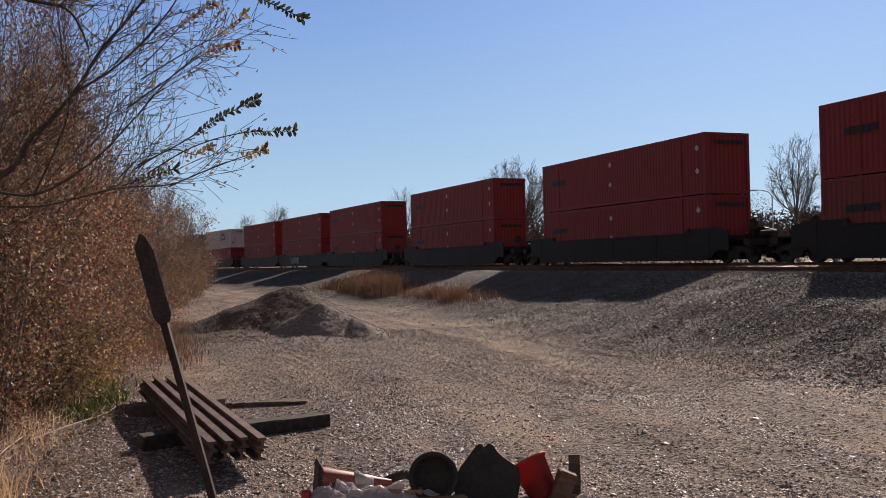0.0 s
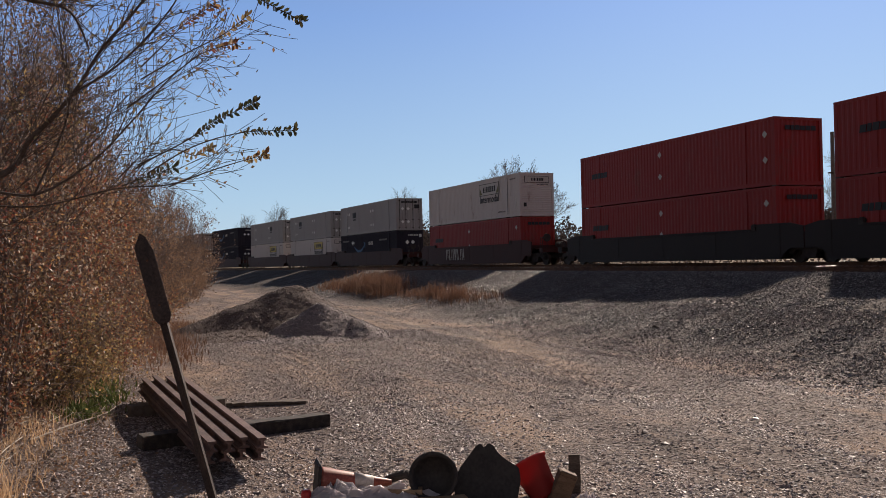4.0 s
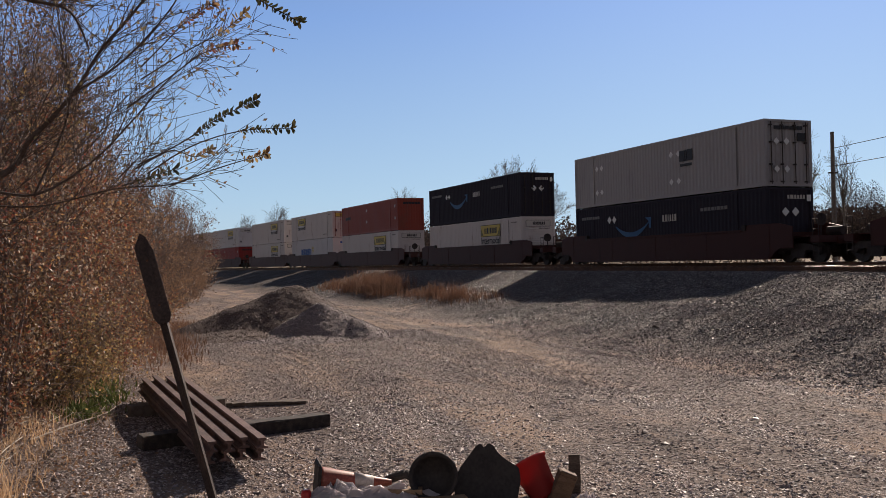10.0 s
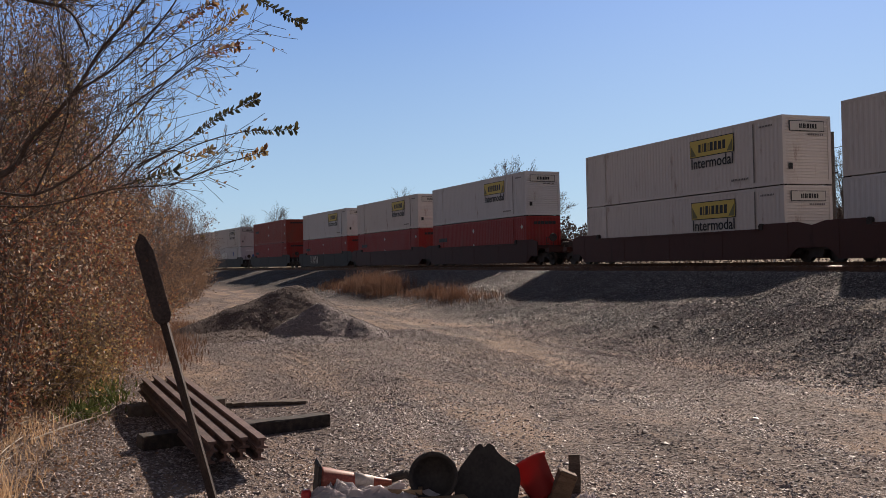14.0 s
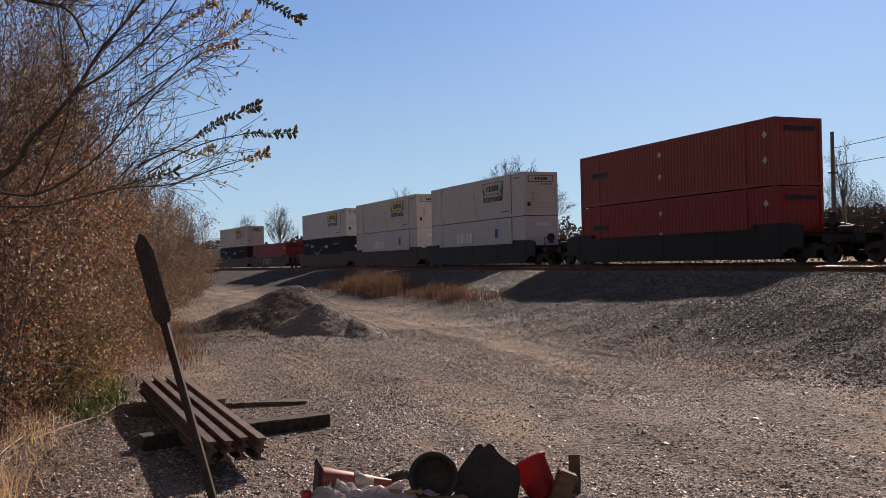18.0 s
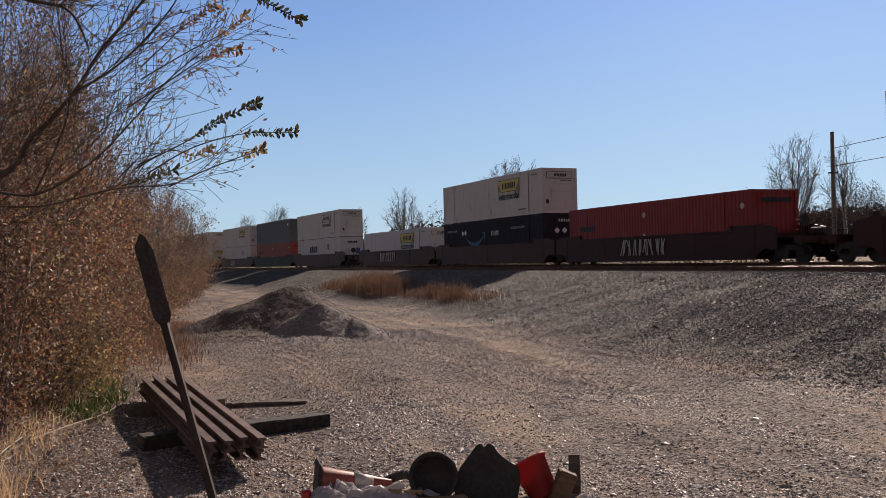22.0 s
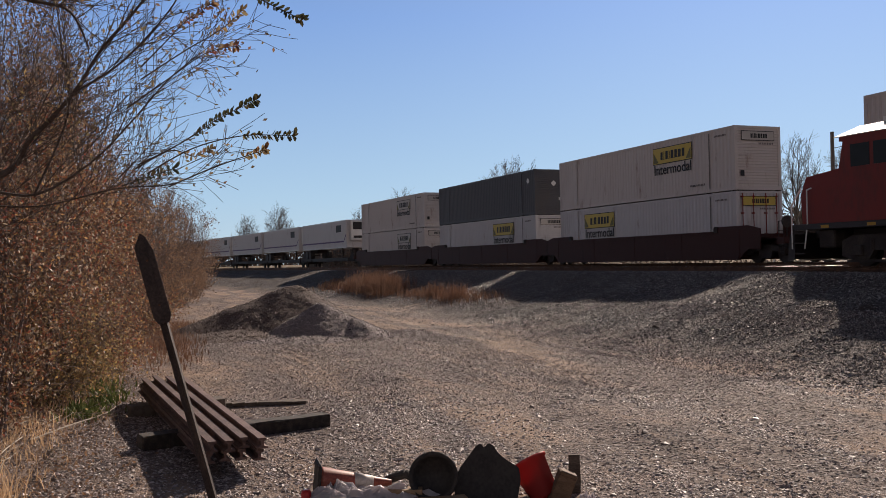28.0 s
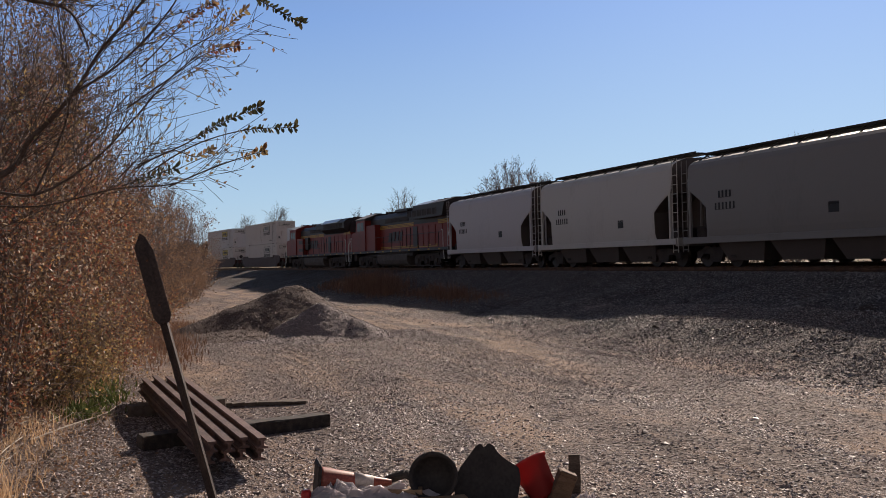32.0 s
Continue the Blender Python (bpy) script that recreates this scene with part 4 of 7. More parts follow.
def locomotive(kind, label):
    g = thing("locomotive", Matrix.Identity(4), label, "locomotive", "locomotives of the second train")
    ge = kind == "b"
    part("underframe", boxes((-10.9, 10.9, -1.5, 1.5, 1.22, 1.42), (-10.9, 10.9, -0.5, 0.5, 0.95, 1.22), bevel=0.02), P_LOCOBLACK, g)
    bm = bmesh.new()
    sweep(bm, [(-1.45, 0.62), (-1.36, 0.36), (-1.12, 0.2), (1.12, 0.2), (1.36, 0.36), (1.45, 0.62), (1.45, 1.0), (1.32, 1.2), (-1.32, 1.2), (-1.45, 1.0)], -3.3, 3.3)
    part("fuel_tank", bm, M_TANK, g, "dusty brown-grey fuel tank")
    part("plow", prism(bmesh.new(), [(10.9, 0.25), (11.25, 0.2), (11.1, 1.1), (10.9, 1.15)], -1.4, 1.4), P_LOCOBLACK, g, "black pilot plow")
    for s in (1, -1):
        cp = bmesh.new()
        rod(cp, (s * 10.8, 0, 0.86), (s * 11.2, 0, 0.86), 0.1, 8)
        box(cp, *sorted((s * 11.1, s * 11.32)), -0.16, 0.16, 0.7, 1.02)
        part("coupler", cp, M_RUST, g)
    loco_truck(g, 6.6)
    loco_truck(g, -6.6)
    # nose and cab
    part("nose", prism(bmesh.new(), [(8.7, 1.42), (10.55, 1.42), (10.60, 2.3), (10.35, 2.85), (8.7, 3.02)], -1.35, 1.35), P_LOCO, g, "orange sloping nose")
    part("nose_light", boxes((10.4, 10.5, -0.28, 0.28, 2.35, 2.55), bevel=0.02), P_SIGNWHITE, g)
    cab = part("cab", prism(bmesh.new(), [(6.2, 1.42), (8.75, 1.42), (8.75, 3.0), (8.55, 3.78), (6.2, 3.78)], -1.5, 1.5), P_LOCO, g, "orange cab")
    part("cab_roof", sweep(bmesh.new(), [(-1.46, 3.76), (1.46, 3.76), (1.46, 3.88), (0.3, 4.28), (-0.3, 4.28), (-1.46, 3.88)], 6.1, 8.75), P_LOCOBLACK if ge else P_LOCO, g)
    for s in (-1, 1):
        part("roof_panel", sweep(bmesh.new(), [(s * 1.47, 3.885), (s * 0.35, 4.272), (s * 0.35, 4.292), (s * 1.47, 3.905)], 6.3, 8.98), P_GREY, g, "pale sloped cab roof panel")
    for s in (-1, 1):
        y0, y1 = sorted((s * 1.49, s * 1.508))
        part("side_window", boxes((6.55, 7.35, y0, y1, 2.98, 3.62)), M_GLASS_DARK, cab)
        part("side_window", boxes((7.5, 8.25, y0, y1, 2.98, 3.62)), M_GLASS_DARK, cab)
        wx = prism(bmesh.new(), [(8.71, 3.1), (8.73, 3.1), (8.60, 3.68), (8.57, 3.68)], s * 0.15, s * 1.3)
        part("windscreen", wx, M_GLASS_DARK, cab)
    # hoods
    h0 = part("long_hood", chamfered(bmesh.new(), -10.1, 6.2, 0.95, 1.42, 3.05, 0.0), P_LOCO, g, "orange long hood")
    top = 4.05 if ge else 3.98
    part("upper_hood", chamfered(bmesh.new(), -10.1, 6.2, 0.96, 3.05, top, 0.30), P_LOCOBLACK, g, "black upper hood")
    part("cab_side_box", boxes((3.9, 6.2, -1.42, 1.42, 1.42, 3.35 if ge else 2.95), bevel=0.03), P_LOCO, g)
    for s in (-1, 1):
        y0, y1 = sorted((s * 0.955, s * 0.975))
        for z in (2.96, 3.05, 3.14):
            part("yellow_stripe", boxes((-3.6 if ge else -2.0, 6.15, y0, y1, z, z + 0.06)), P_STRIPE, g)
            part("yellow_stripe", boxes((-10.05, -8.2, y0, y1, z - 0.02, z + 0.04)), P_STRIPE, g)
        if ge:
            for z in (1.50, 1.60):
                part("yellow_stripe", boxes((-8.0, 3.8, y0, y1, z, z + 0.055)), P_STRIPE, g)
    if ge:
        part("radiator", prism(bmesh.new(), [(-10.2, 3.35), (-4.6, 3.35), (-4.9, 4.14), (-10.6, 4.14)], -1.52, 1.52), P_LOCOBLACK, g, "black overhanging radiator")
        part("radiator_cap", sweep(bmesh.new(), [(-1.5, 4.13), (1.5, 4.13), (1.5, 4.2), (0.6, 4.46), (-0.6, 4.46), (-1.5, 4.2)], -10.5, -4.9), P_LOCOBLACK, g)
        for s in (-1, 1):
            part("radiator_roof", sweep(bmesh.new(), [(s * 1.5, 4.205), (s * 0.62, 4.459), (s * 0.62, 4.475), (s * 1.5, 4.221)], -8.0, -4.95), M_SILVER, g, "bare metal radiator slope")
        part("exhaust_hood", boxes((-1.8, 0.9, -0.8, 0.8, top, top + 0.22), bevel=0.05), P_LOCOBLACK, g)
    else:
        rb = bmesh.new()
        sweep(rb, [(-1.0, 3.1), (-1.5, 3.45), (-1.5, 3.95), (-1.0, 4.25), (1.0, 4.25), (1.5, 3.95), (1.5, 3.45), (1.0, 3.1)], -9.9, -2.8)
        part("radiator", rb, P_LOCOBLACK, g, "black flared radiator")
        for s in (-1, 1):
            a = [(s * 1.5, 3.97), (s * 1.02, 4.26), (s * 1.02, 4.29), (s * 1.5, 4.0)]
            part("radiator_roof", sweep(bmesh.new(), a, -8.0, -2.9), M_SILVER, g, "bare metal radiator slope")
        part("dynamic_brake", boxes((-2.6, 0.4, -1.05, 1.05, 3.55, 4.08), bevel=0.08), P_LOCOBLACK, g)
        for x in (1.3, 2.9):
            part("exhaust", boxes((x - 0.35, x + 0.35, -0.5, 0.5, 3.96, 4.2), bevel=0.05), M_RUST, g)
    for s in (-1, 1):
        part("air_reservoir", rod(bmesh.new(), (-4.4, s * 1.25, 1.02), (4.4, s * 1.25, 1.02), 0.17, 10), M_BLACK, g)
        part("sand_hopper", boxes((*sorted((s * 9.2, s * 9.9)), -1.3, 1.3, 0.62, 1.22), bevel=0.04), M_BLACK, g)
    for x in (-9.6, -8.4, -7.2, -6.0):
        part("cooling_fan", rod(bmesh.new(), (x, 0, 4.2), (x, 0, 4.33 if not ge else 4.52), 0.5, 16), M_BLACK, g)
    part("antenna_plate", boxes((7.0, 7.7, -0.3, 0.3, 4.27, 4.36), bevel=0.02), P_LOCOBLACK, g)
    part("beacon", rod(bmesh.new(), (7.9, 0.35, 4.2), (7.9, 0.35, 4.42), 0.09, 10), P_SIGNWHITE, g)
    hm = bmesh.new()
    rod(hm, (3.6, 0.2, 4.22), (4.3, 0.2, 4.22), 0.05, 8, 0.11)
    box(hm, 3.5, 3.7, -0.25, 0.25, 3.96, 4.28)
    part("horn", hm, M_BLACK, g)
    for s in (-1, 1):
        y = s * 0.965
        y0, y1 = sorted((s * 0.95, s * 0.985))
        n = flat_part("side_mark", ("locomark", s), lambda: bars([0.6, 0.64, 0.6, 0.54], 0.72, 0.2, 0.35, 0.03), P_LOCOBLACK, g, Matrix.Translation((1.6 if not ge else 0.3, y, 2.45)) @ (FLIP if s > 0 else Matrix.Identity(4)), "dark slanted bars")
        part("side_stripe", prism(bmesh.new(), [(-0.6, 1.92), (3.6, 2.02), (3.6, 2.08), (-0.6, 1.98)], y0, y1), P_LOCOBLACK, g)
        for x in (-8.6, -7.3, -6.1, -5.0, -3.9):
            part("hood_door", boxes((x - 0.42, x + 0.42, y0, y1, 1.55, 2.9), bevel=0.01), P_LOCO if int(-x * 10) % 3 else P_LOCOBLACK, g)
        for i in range(6):
            x = -9.3 + i * 0.95
            part("radiator_grille", boxes((x, x + 0.8, *sorted((s * 1.50, s * 1.525)), 3.5, 3.9), bevel=0.01), M_BLACK, g)
        for x in (-2.9, -2.0, -1.1):
            part("hood_latch", boxes((x - 0.03, x + 0.03, y0, y1, 1.6, 2.85)), P_LOCOBLACK, g)
        part("hood_grille", boxes((-2.6, 2.6, *sorted((s * 0.955, s * 0.98)), 3.36, 3.66), bevel=0.01), M_BLACK, g)
        if not ge:
            for z0, z1 in ((2.42, 2.78), (1.72, 2.0)):
                part("air_intake", boxes((3.95, 5.3, *sorted((s * 1.41, s * 1.435)), z0, z1)), P_LOCOBLACK, g)
            part("filter_door", boxes((2.7, 3.85, *sorted((s * 0.955, s * 1.2)), 1.9, 3.0), bevel=0.02), P_LOCOBLACK, g)
        # walkway rail with stanchions, step wells and the pale grab rails at the ends
        rail = bmesh.new()
        rod(rail, (-9.9, s * 1.46, 2.36), (3.8, s * 1.46, 2.36), 0.018, 6)
        part("hand_rail", rail, P_LOCOBLACK, g)
        for i in range(8):
            x = -9.4 + i * 1.85
            part("stanchion", rod(bmesh.new(), (x, s * 1.46, 1.4), (x, s * 1.46, 2.37), 0.022, 6), P_LOCOBLACK, g)
        for i in range(11):
            x = -9.6 + i * 1.9
            part("reflector", boxes((x - 0.17, x + 0.17, *sorted((s * 1.5, s * 1.508)), 1.26, 1.36)), P_STRIPE, g)
        for e in (-1, 1):
            part("grab_rail", bend_rod([(e * 10.0, s * 1.47, 2.5), (e * 10.2, s * 1.47, 2.45), (e * 10.2, s * 1.47, 1.4), (e * 10.35, s * 1.47, 0.6)], 0.024), P_SIGNWHITE, g, "white painted grab rail")
            part("grab_rail", bend_rod([(e * 10.75, s * 1.2, 2.55), (e * 10.95, s * 1.45, 2.0), (e * 10.95, s * 1.45, 0.6)], 0.024), P_SIGNWHITE, g, "white painted grab rail")
            for z in (0.42, 0.78, 1.1):
                part("step", boxes((*sorted((e * 10.35, e * 10.92)), *sorted((s * 1.15, s * 1.48)), z, z + 0.035)), M_WHEEL, g)
    part("end_door", boxes((-10.14, -10.1, -0.4, 0.4, 1.5, 2.95)), P_LOCO, g)
    # the body above the deck stands a little taller
    for o in g.children_recursive:
        if o.name.split(".")[0] not in ("side_mark", "bogie", "side_frame", "wheel"):
            for v in o.data.vertices:
                if v.co.z > 1.42:
                    v.co.z = 1.42 + (v.co.z - 1.42) * 1.09
    return g


def hopper_body_mesh(L, top):
    """Bulging side sheets, an arched roof, and ends that draw in below in a rounded arch over the bogies."""
    bm = bmesh.new()
    side = [(-1.50, 1.15), (-1.54, 1.4), (-1.565, 1.7), (-1.575, 2.0), (-1.575, 2.3), (-1.57, 2.6), (-1.56, 2.85), (-1.55, 3.05), (-1.50, top - 0.55), (-1.42, top - 0.36), (-1.22, top - 0.22), (-0.75, top - 0.07), (0, top - 0.02)]
    prof = side + [(-y, z) for y, z in side[-2::-1]]

    def inset(z):
        return 1.2 * min(1.0, 1.25 * max(0.0, 1 - abs((z - 1.75) / 1.32) ** 1.8)) if z < 3.06 else 0.0

    ring = [[bm.verts.new((math.copysign(abs(x) - inset(z), x), y * (1 if abs(x) < L else 0.985), z)) for y, z in prof] for x in (-L, -L + 0.12, L - 0.12, L)]
    for a, b in zip(ring, ring[1:]):
        for i in range(len(prof) - 1):
            bm.faces.new((a[i], b[i], b[i + 1], a[i + 1]))
    # the end faces take the second, darker paint, which holds their shade
    for r in (ring[0], ring[-1]):
        for i in range(len(side) - 1):
            q = [r[i], r[i + 1], r[-2 - i], r[-1 - i]]
            bm.faces.new(q if r[i + 1] is not r[-2 - i] else q[:2] + q[3:]).material_index = 1
    bm.faces.new([ring[0][0], ring[-1][0], ring[-1][-1], ring[0][-1]])
    bmesh.ops.recalc_face_normals(bm, faces=bm.faces)
    return bm


def hopper(p, label, top, marks):
    L = 5.75
    g = thing("covered_hopper", Matrix.Identity(4), label, "railway car", "hoppers of the second train")
    part("body", hopper_body_mesh(L, top), p, g).data.materials.append(P_HOPPER_SHADED)
    for s in (-1, 1):
        part("side_sill", boxes((-6.05, 6.05, *sorted((s * 1.40, s * 1.58)), 0.92, 1.17), bevel=0.015), p, g)
        part("roof_rail", sweep(bmesh.new(), [(s * 0.42, top + 0.13), (s * 0.42 + 0.05, top + 0.13), (s * 0.42 + 0.05, top + 0.19), (s * 0.42, top + 0.19)], -6.0, 6.0), M_BLACK, g)
        for i in range(9):
            x = -5.4 + i * 1.35
            part("roof_bracket", bend_rod([(x, s * 0.45, top + 0.15), (x, s * 1.0, top - 0.1), (x, s * 1.40, top - 0.38)], 0.028), M_BLACK, g)
        part("end_mark", bars_bm(), P_BLACKSIGN, g).matrix_local = Matrix.Translation((3.4 * s, s * 1.575, 2.75)) @ (FLIP if s > 0 else Matrix.Identity(4))
        part("end_mark", bars_bm(6), P_BLACKSIGN, g).matrix_local = Matrix.Translation((3.4 * s, s * 1.575, 2.3)) @ (FLIP if s > 0 else Matrix.Identity(4))
        part("data_plate", boxes((-2.2, -1.75, *sorted((s * 1.56, s * 1.575)), 1.75, 2.1)), P_BLACKSIGN, g)
        for e in (-1, 1):
            part("corner_post", boxes((*sorted((e * 5.55, e * 5.67)), *sorted((s * 1.44, s * 1.54)), 1.17, 3.1), bevel=0.01), p, g)
            ld = bmesh.new()
            for x in (5.78, 6.12):
                rod(ld, (e * x, s * 1.5, 0.6), (e * x, s * 1.5, top - 0.15), 0.022, 6)
            for i in range(9):
                z = 0.7 + i * 0.38
                rod(ld, (e * 5.76, s * 1.5, z), (e * 6.14, s * 1.5, z), 0.016, 6)
            part("ladder", ld, p, g)
    part("running_board", boxes((-6.05, 6.05, -0.40, 0.40, top + 0.10, top + 0.14)), M_BLACK, g)
    # web and shear plate wear the dark paint that stands in for recess shade
    for e in (-1, 1):
        part("centre_web", boxes((*sorted((e * 4.5, e * 5.95)), -0.02, 0.02, 1.0, 3.3)), P_HOPPER_SHADED, g)
        part("shear_plate", boxes((*sorted((e * 4.4, e * 6.0)), -1.35, 1.35, 0.98, 1.06)), P_HOPPER_SHADED, g)
        part("brake_gear", boxes((*sorted((e * 5.0, e * 5.7)), -1.2, 1.2, 1.06, 1.62), bevel=0.08), M_BLACK, g)
        part("end_sill", boxes((*sorted((e * 5.9, e * 6.12)), -1.5, 1.5, 0.85, 1.2), bevel=0.02), p, g)
        for y in (-0.75, 0.75):
            part("end_post", rod(bmesh.new(), (e * 5.95, y, 1.2), (e * 5.85, y, 3.6), 0.05, 6), p, g)
        cp = bmesh.new()
        rod(cp, (e * 5.9, 0, 0.86), (e * 6.32, 0, 0.86), 0.09, 8)
        part("coupler", cp, M_RUST, g)
    # chutes in the same dark paint: the shade below the sill is in its colour
    for x in (-2.9, 0.0, 2.9):
        bm = bmesh.new()
        r = [bm.verts.new(v) for v in [(x - 1.44, -1.38, 1.16), (x + 1.44, -1.38, 1.16), (x + 1.44, 1.38, 1.16), (x - 1.44, 1.38, 1.16)]]
        q = [bm.verts.new(v) for v in [(x - 0.95, -1.05, 0.24), (x + 0.95, -1.05, 0.24), (x + 0.95, 1.05, 0.24), (x - 0.95, 1.05, 0.24)]]
        bm.faces.new(q)
        bm.faces.new(r[::-1])
        for i in range(4):
            bm.faces.new((r[i], r[(i + 1) % 4], q[(i + 1) % 4], q[i]))
        bmesh.ops.recalc_face_normals(bm, faces=bm.faces)
        part("discharge_chute", bm, P_HOPPER_SHADED, g)
    truck(g, 4.55)
    truck(g, -4.55)
    return g


def bars_bm(n=4):
    bm = bmesh.new()
    bm.from_mesh(bars([0.08] * n, 0.27, 0.13, 0.0, 0.012))
    return bm


def build_second_train():
    a = locomotive("a", "grimy orange and black diesel locomotive with yellow stripe")
    b = locomotive("b", "grimy orange and black diesel locomotive, wide radiator")
    MOVING.append((a, near_x, -33.0, NEAR_TRACK, RAIL_NEAR, 180.0))
    MOVING.append((b, near_x, -11.0, NEAR_TRACK, RAIL_NEAR, 180.0))
    h = [hopper(P_HOPPER, "pale bluish-grey covered hopper car on the rails", 4.50, 0), hopper(P_HOPPER_B, "off-white covered hopper car with roof walkway", 4.55, 0), hopper(P_HOPPER_C, "dull grey covered hopper car with streaked sides", 4.40, 0)]
    for i, o in enumerate(h):
        MOVING.append((o, near_x, 6.30 + 12.60 * i, NEAR_TRACK, RAIL_NEAR, 180.0))


build_second_train()


def trailer(label):
    """A refrigerated semi-trailer with its cooling unit at the leading end."""
    g = thing("semi_trailer", Matrix.Identity(4), label, "trailer", "trailers on the train")
    bm = boxes((-HALF, HALF, -SIDE, SIDE, 1.15, 4.10), bevel=0.03)
    part("body", bm, P_COLD, g)
    for s in (-1, 1):
        for z in (1.16, 4.0):
            part("edge_trim", boxes((-HALF + 0.05, HALF - 0.05, *sorted((s * SIDE, s * (SIDE + 0.012))), z, z + 0.09)), M_SILVER, g)
        part("side_stripe", boxes((-HALF + 0.1, HALF - 1.0, *sorted((s * SIDE, s * (SIDE + 0.008))), 1.75, 1.9)), paint_stripe, g, "purple stripe")
        part("stripe_tip", prism(bmesh.new(), [(HALF - 1.05, 1.75), (HALF - 0.9, 1.75), (HALF + -0.1, 2.5), (HALF - 0.2, 2.6)], *sorted((s * SIDE, s * (SIDE + 0.008)))), paint_stripe, g)
        part("side_sign", boxes((HALF - 3.4, HALF - 1.7, *sorted((s * SIDE, s * (SIDE + 0.008))), 2.85, 3.6)), P_BLACKSIGN, g, "dark sign panel")
    unit = part("cooling_unit", boxes((HALF, HALF + 0.55, -0.95, 0.95, 1.9, 4.0), bevel=0.06), P_SIGNWHITE, g, "white cooling unit")
    part("grille", boxes((HALF + 0.55, HALF + 0.57, -0.75, 0.75, 3.05, 3.85)), P_BLACKSIGN, unit)
    part("grille", boxes((HALF + 0.55, HALF + 0.57, -0.7, 0.7, 2.15, 2.4)), P_BLACKSIGN, unit)
    for y in (-0.75, 0.75):
        part("landing_leg", boxes((HALF - 3.0, HALF - 2.85, y - 0.08, y + 0.08, 0.1, 1.15)), M_WHEEL, g)
    part("slider_frame", boxes((-HALF + 0.9, -HALF + 3.6, -0.6, 0.6, 0.75, 1.15)), M_BLACK, g)
    for x in (-HALF + 1.5, -HALF + 2.8):
        for y in (-1.05, 1.05):
            bm = rod(bmesh.new(), (x, y - 0.24, 0.52), (x, y + 0.24, 0.52), 0.52, 18)
            part("tyre", bm, M_RUBBER, g)
    part("rear_guard", boxes((-HALF, -HALF + 0.1, -1.1, 1.1, 0.5, 0.62)), M_WHEEL, g)
    return g


paint_stripe = paint("purple stripe paint", (0.10, 0.06, 0.17), dirt=0.1)


def spine_car():
    g = thing("spine_car", Matrix.Identity(4), "dark steel spine car carrying a trailer", "railway car", "cars of the container train")
    part("centre_beam", boxes((-8.9, 8.9, -0.35, 0.35, 0.62, 1.02), bevel=0.02), WELL_PAINTS[0], g)
    for y in (-1.12, 1.12):
        part("wheel_pan", boxes((-8.4, -4.2, y - 0.33, y + 0.33, 0.74, 0.86)), WELL_PAINTS[0], g)
    for x in (-7.8, -6.2, -4.6, 4.8):
        part("cross_arm", boxes((x - 0.12, x + 0.12, -1.42, 1.42, 0.62, 0.75)), WELL_PAINTS[0], g)
    for y in (-1.3, 1.3):
        part("side_beam", boxes((-8.7, 8.7, y - 0.06, y + 0.06, 0.60, 0.98), bevel=0.01), WELL_PAINTS[0], g)
    part("hitch", prism(bmesh.new(), [(6.2, 1.02), (7.6, 1.02), (7.2, 1.98), (6.9, 1.98)], -0.3, 0.3), WELL_PAINTS[0], g)
    truck(g, -8.9)
    return g


def build_trailers():
    first_t, first_s = trailer("white refrigerated semi-trailer with dark sign panel"), spine_car()
    for k, front in enumerate((-497.2, -515.0, -532.4, -550.2, -568.0, -585.8)):
        u = front - HALF
        a = first_t if k == 0 else copy_thing(first_t, Matrix.Identity(4))
        s = first_s if k == 0 else copy_thing(first_s, Matrix.Identity(4))
        MOVING.append((a, train_x, u, FAR_TRACK, RAIL_FAR + 0.87, 0.0))
        MOVING.append((s, train_x, u, FAR_TRACK, RAIL_FAR, 0.0))


build_trailers()


# ---- trees and bushes ----
def leaf_material(name, colors, through=0.35, gloss=0.05):
    m = bpy.data.materials.new(name)
    m.use_nodes = True
    n, link = m.node_tree.nodes, m.node_tree.links.new
    n.remove(n["Principled BSDF"])
    r = n.new("ShaderNodeValToRGB")
    e = r.color_ramp.elements
    for i, c in enumerate(colors):
        k = i / (len(colors) - 1)
        el_ = e[0] if i == 0 else e[1] if i == 1 else e.new(k)
        el_.position, el_.color = k, (*c, 1)
    link(n.new("ShaderNodeNewGeometry").outputs["Random Per Island"], r.inputs["Fac"])
    d, t, g, x, y = n.new("ShaderNodeBsdfDiffuse"), n.new("ShaderNodeBsdfTranslucent"), n.new("ShaderNodeBsdfGlossy"), n.new("ShaderNodeMixShader"), n.new("ShaderNodeMixShader")
    g.inputs["Roughness"].default_value = 0.42
    x.inputs[0].default_value, y.inputs[0].default_value = through, gloss
    link(r.outputs["Color"], d.inputs["Color"])
    link(r.outputs["Color"], t.inputs["Color"])
    link(d.outputs[0], x.inputs[1])
    link(t.outputs[0], x.inputs[2])
    link(x.outputs[0], y.inputs[1])
    link(g.outputs[0], y.inputs[2])
    link(y.outputs[0], n["Material Output"].inputs["Surface"])
    return m


M_LEAF_RUST = leaf_material("rust and orange leaves", [(0.06, 0.04, 0.03), (0.17, 0.09, 0.055), (0.30, 0.115, 0.06), (0.09, 0.065, 0.045), (0.50, 0.30, 0.13), (0.20, 0.155, 0.085), (0.33, 0.095, 0.06), (0.12, 0.085, 0.06), (0.52, 0.42, 0.31), (0.16, 0.075, 0.05)], 0.48)
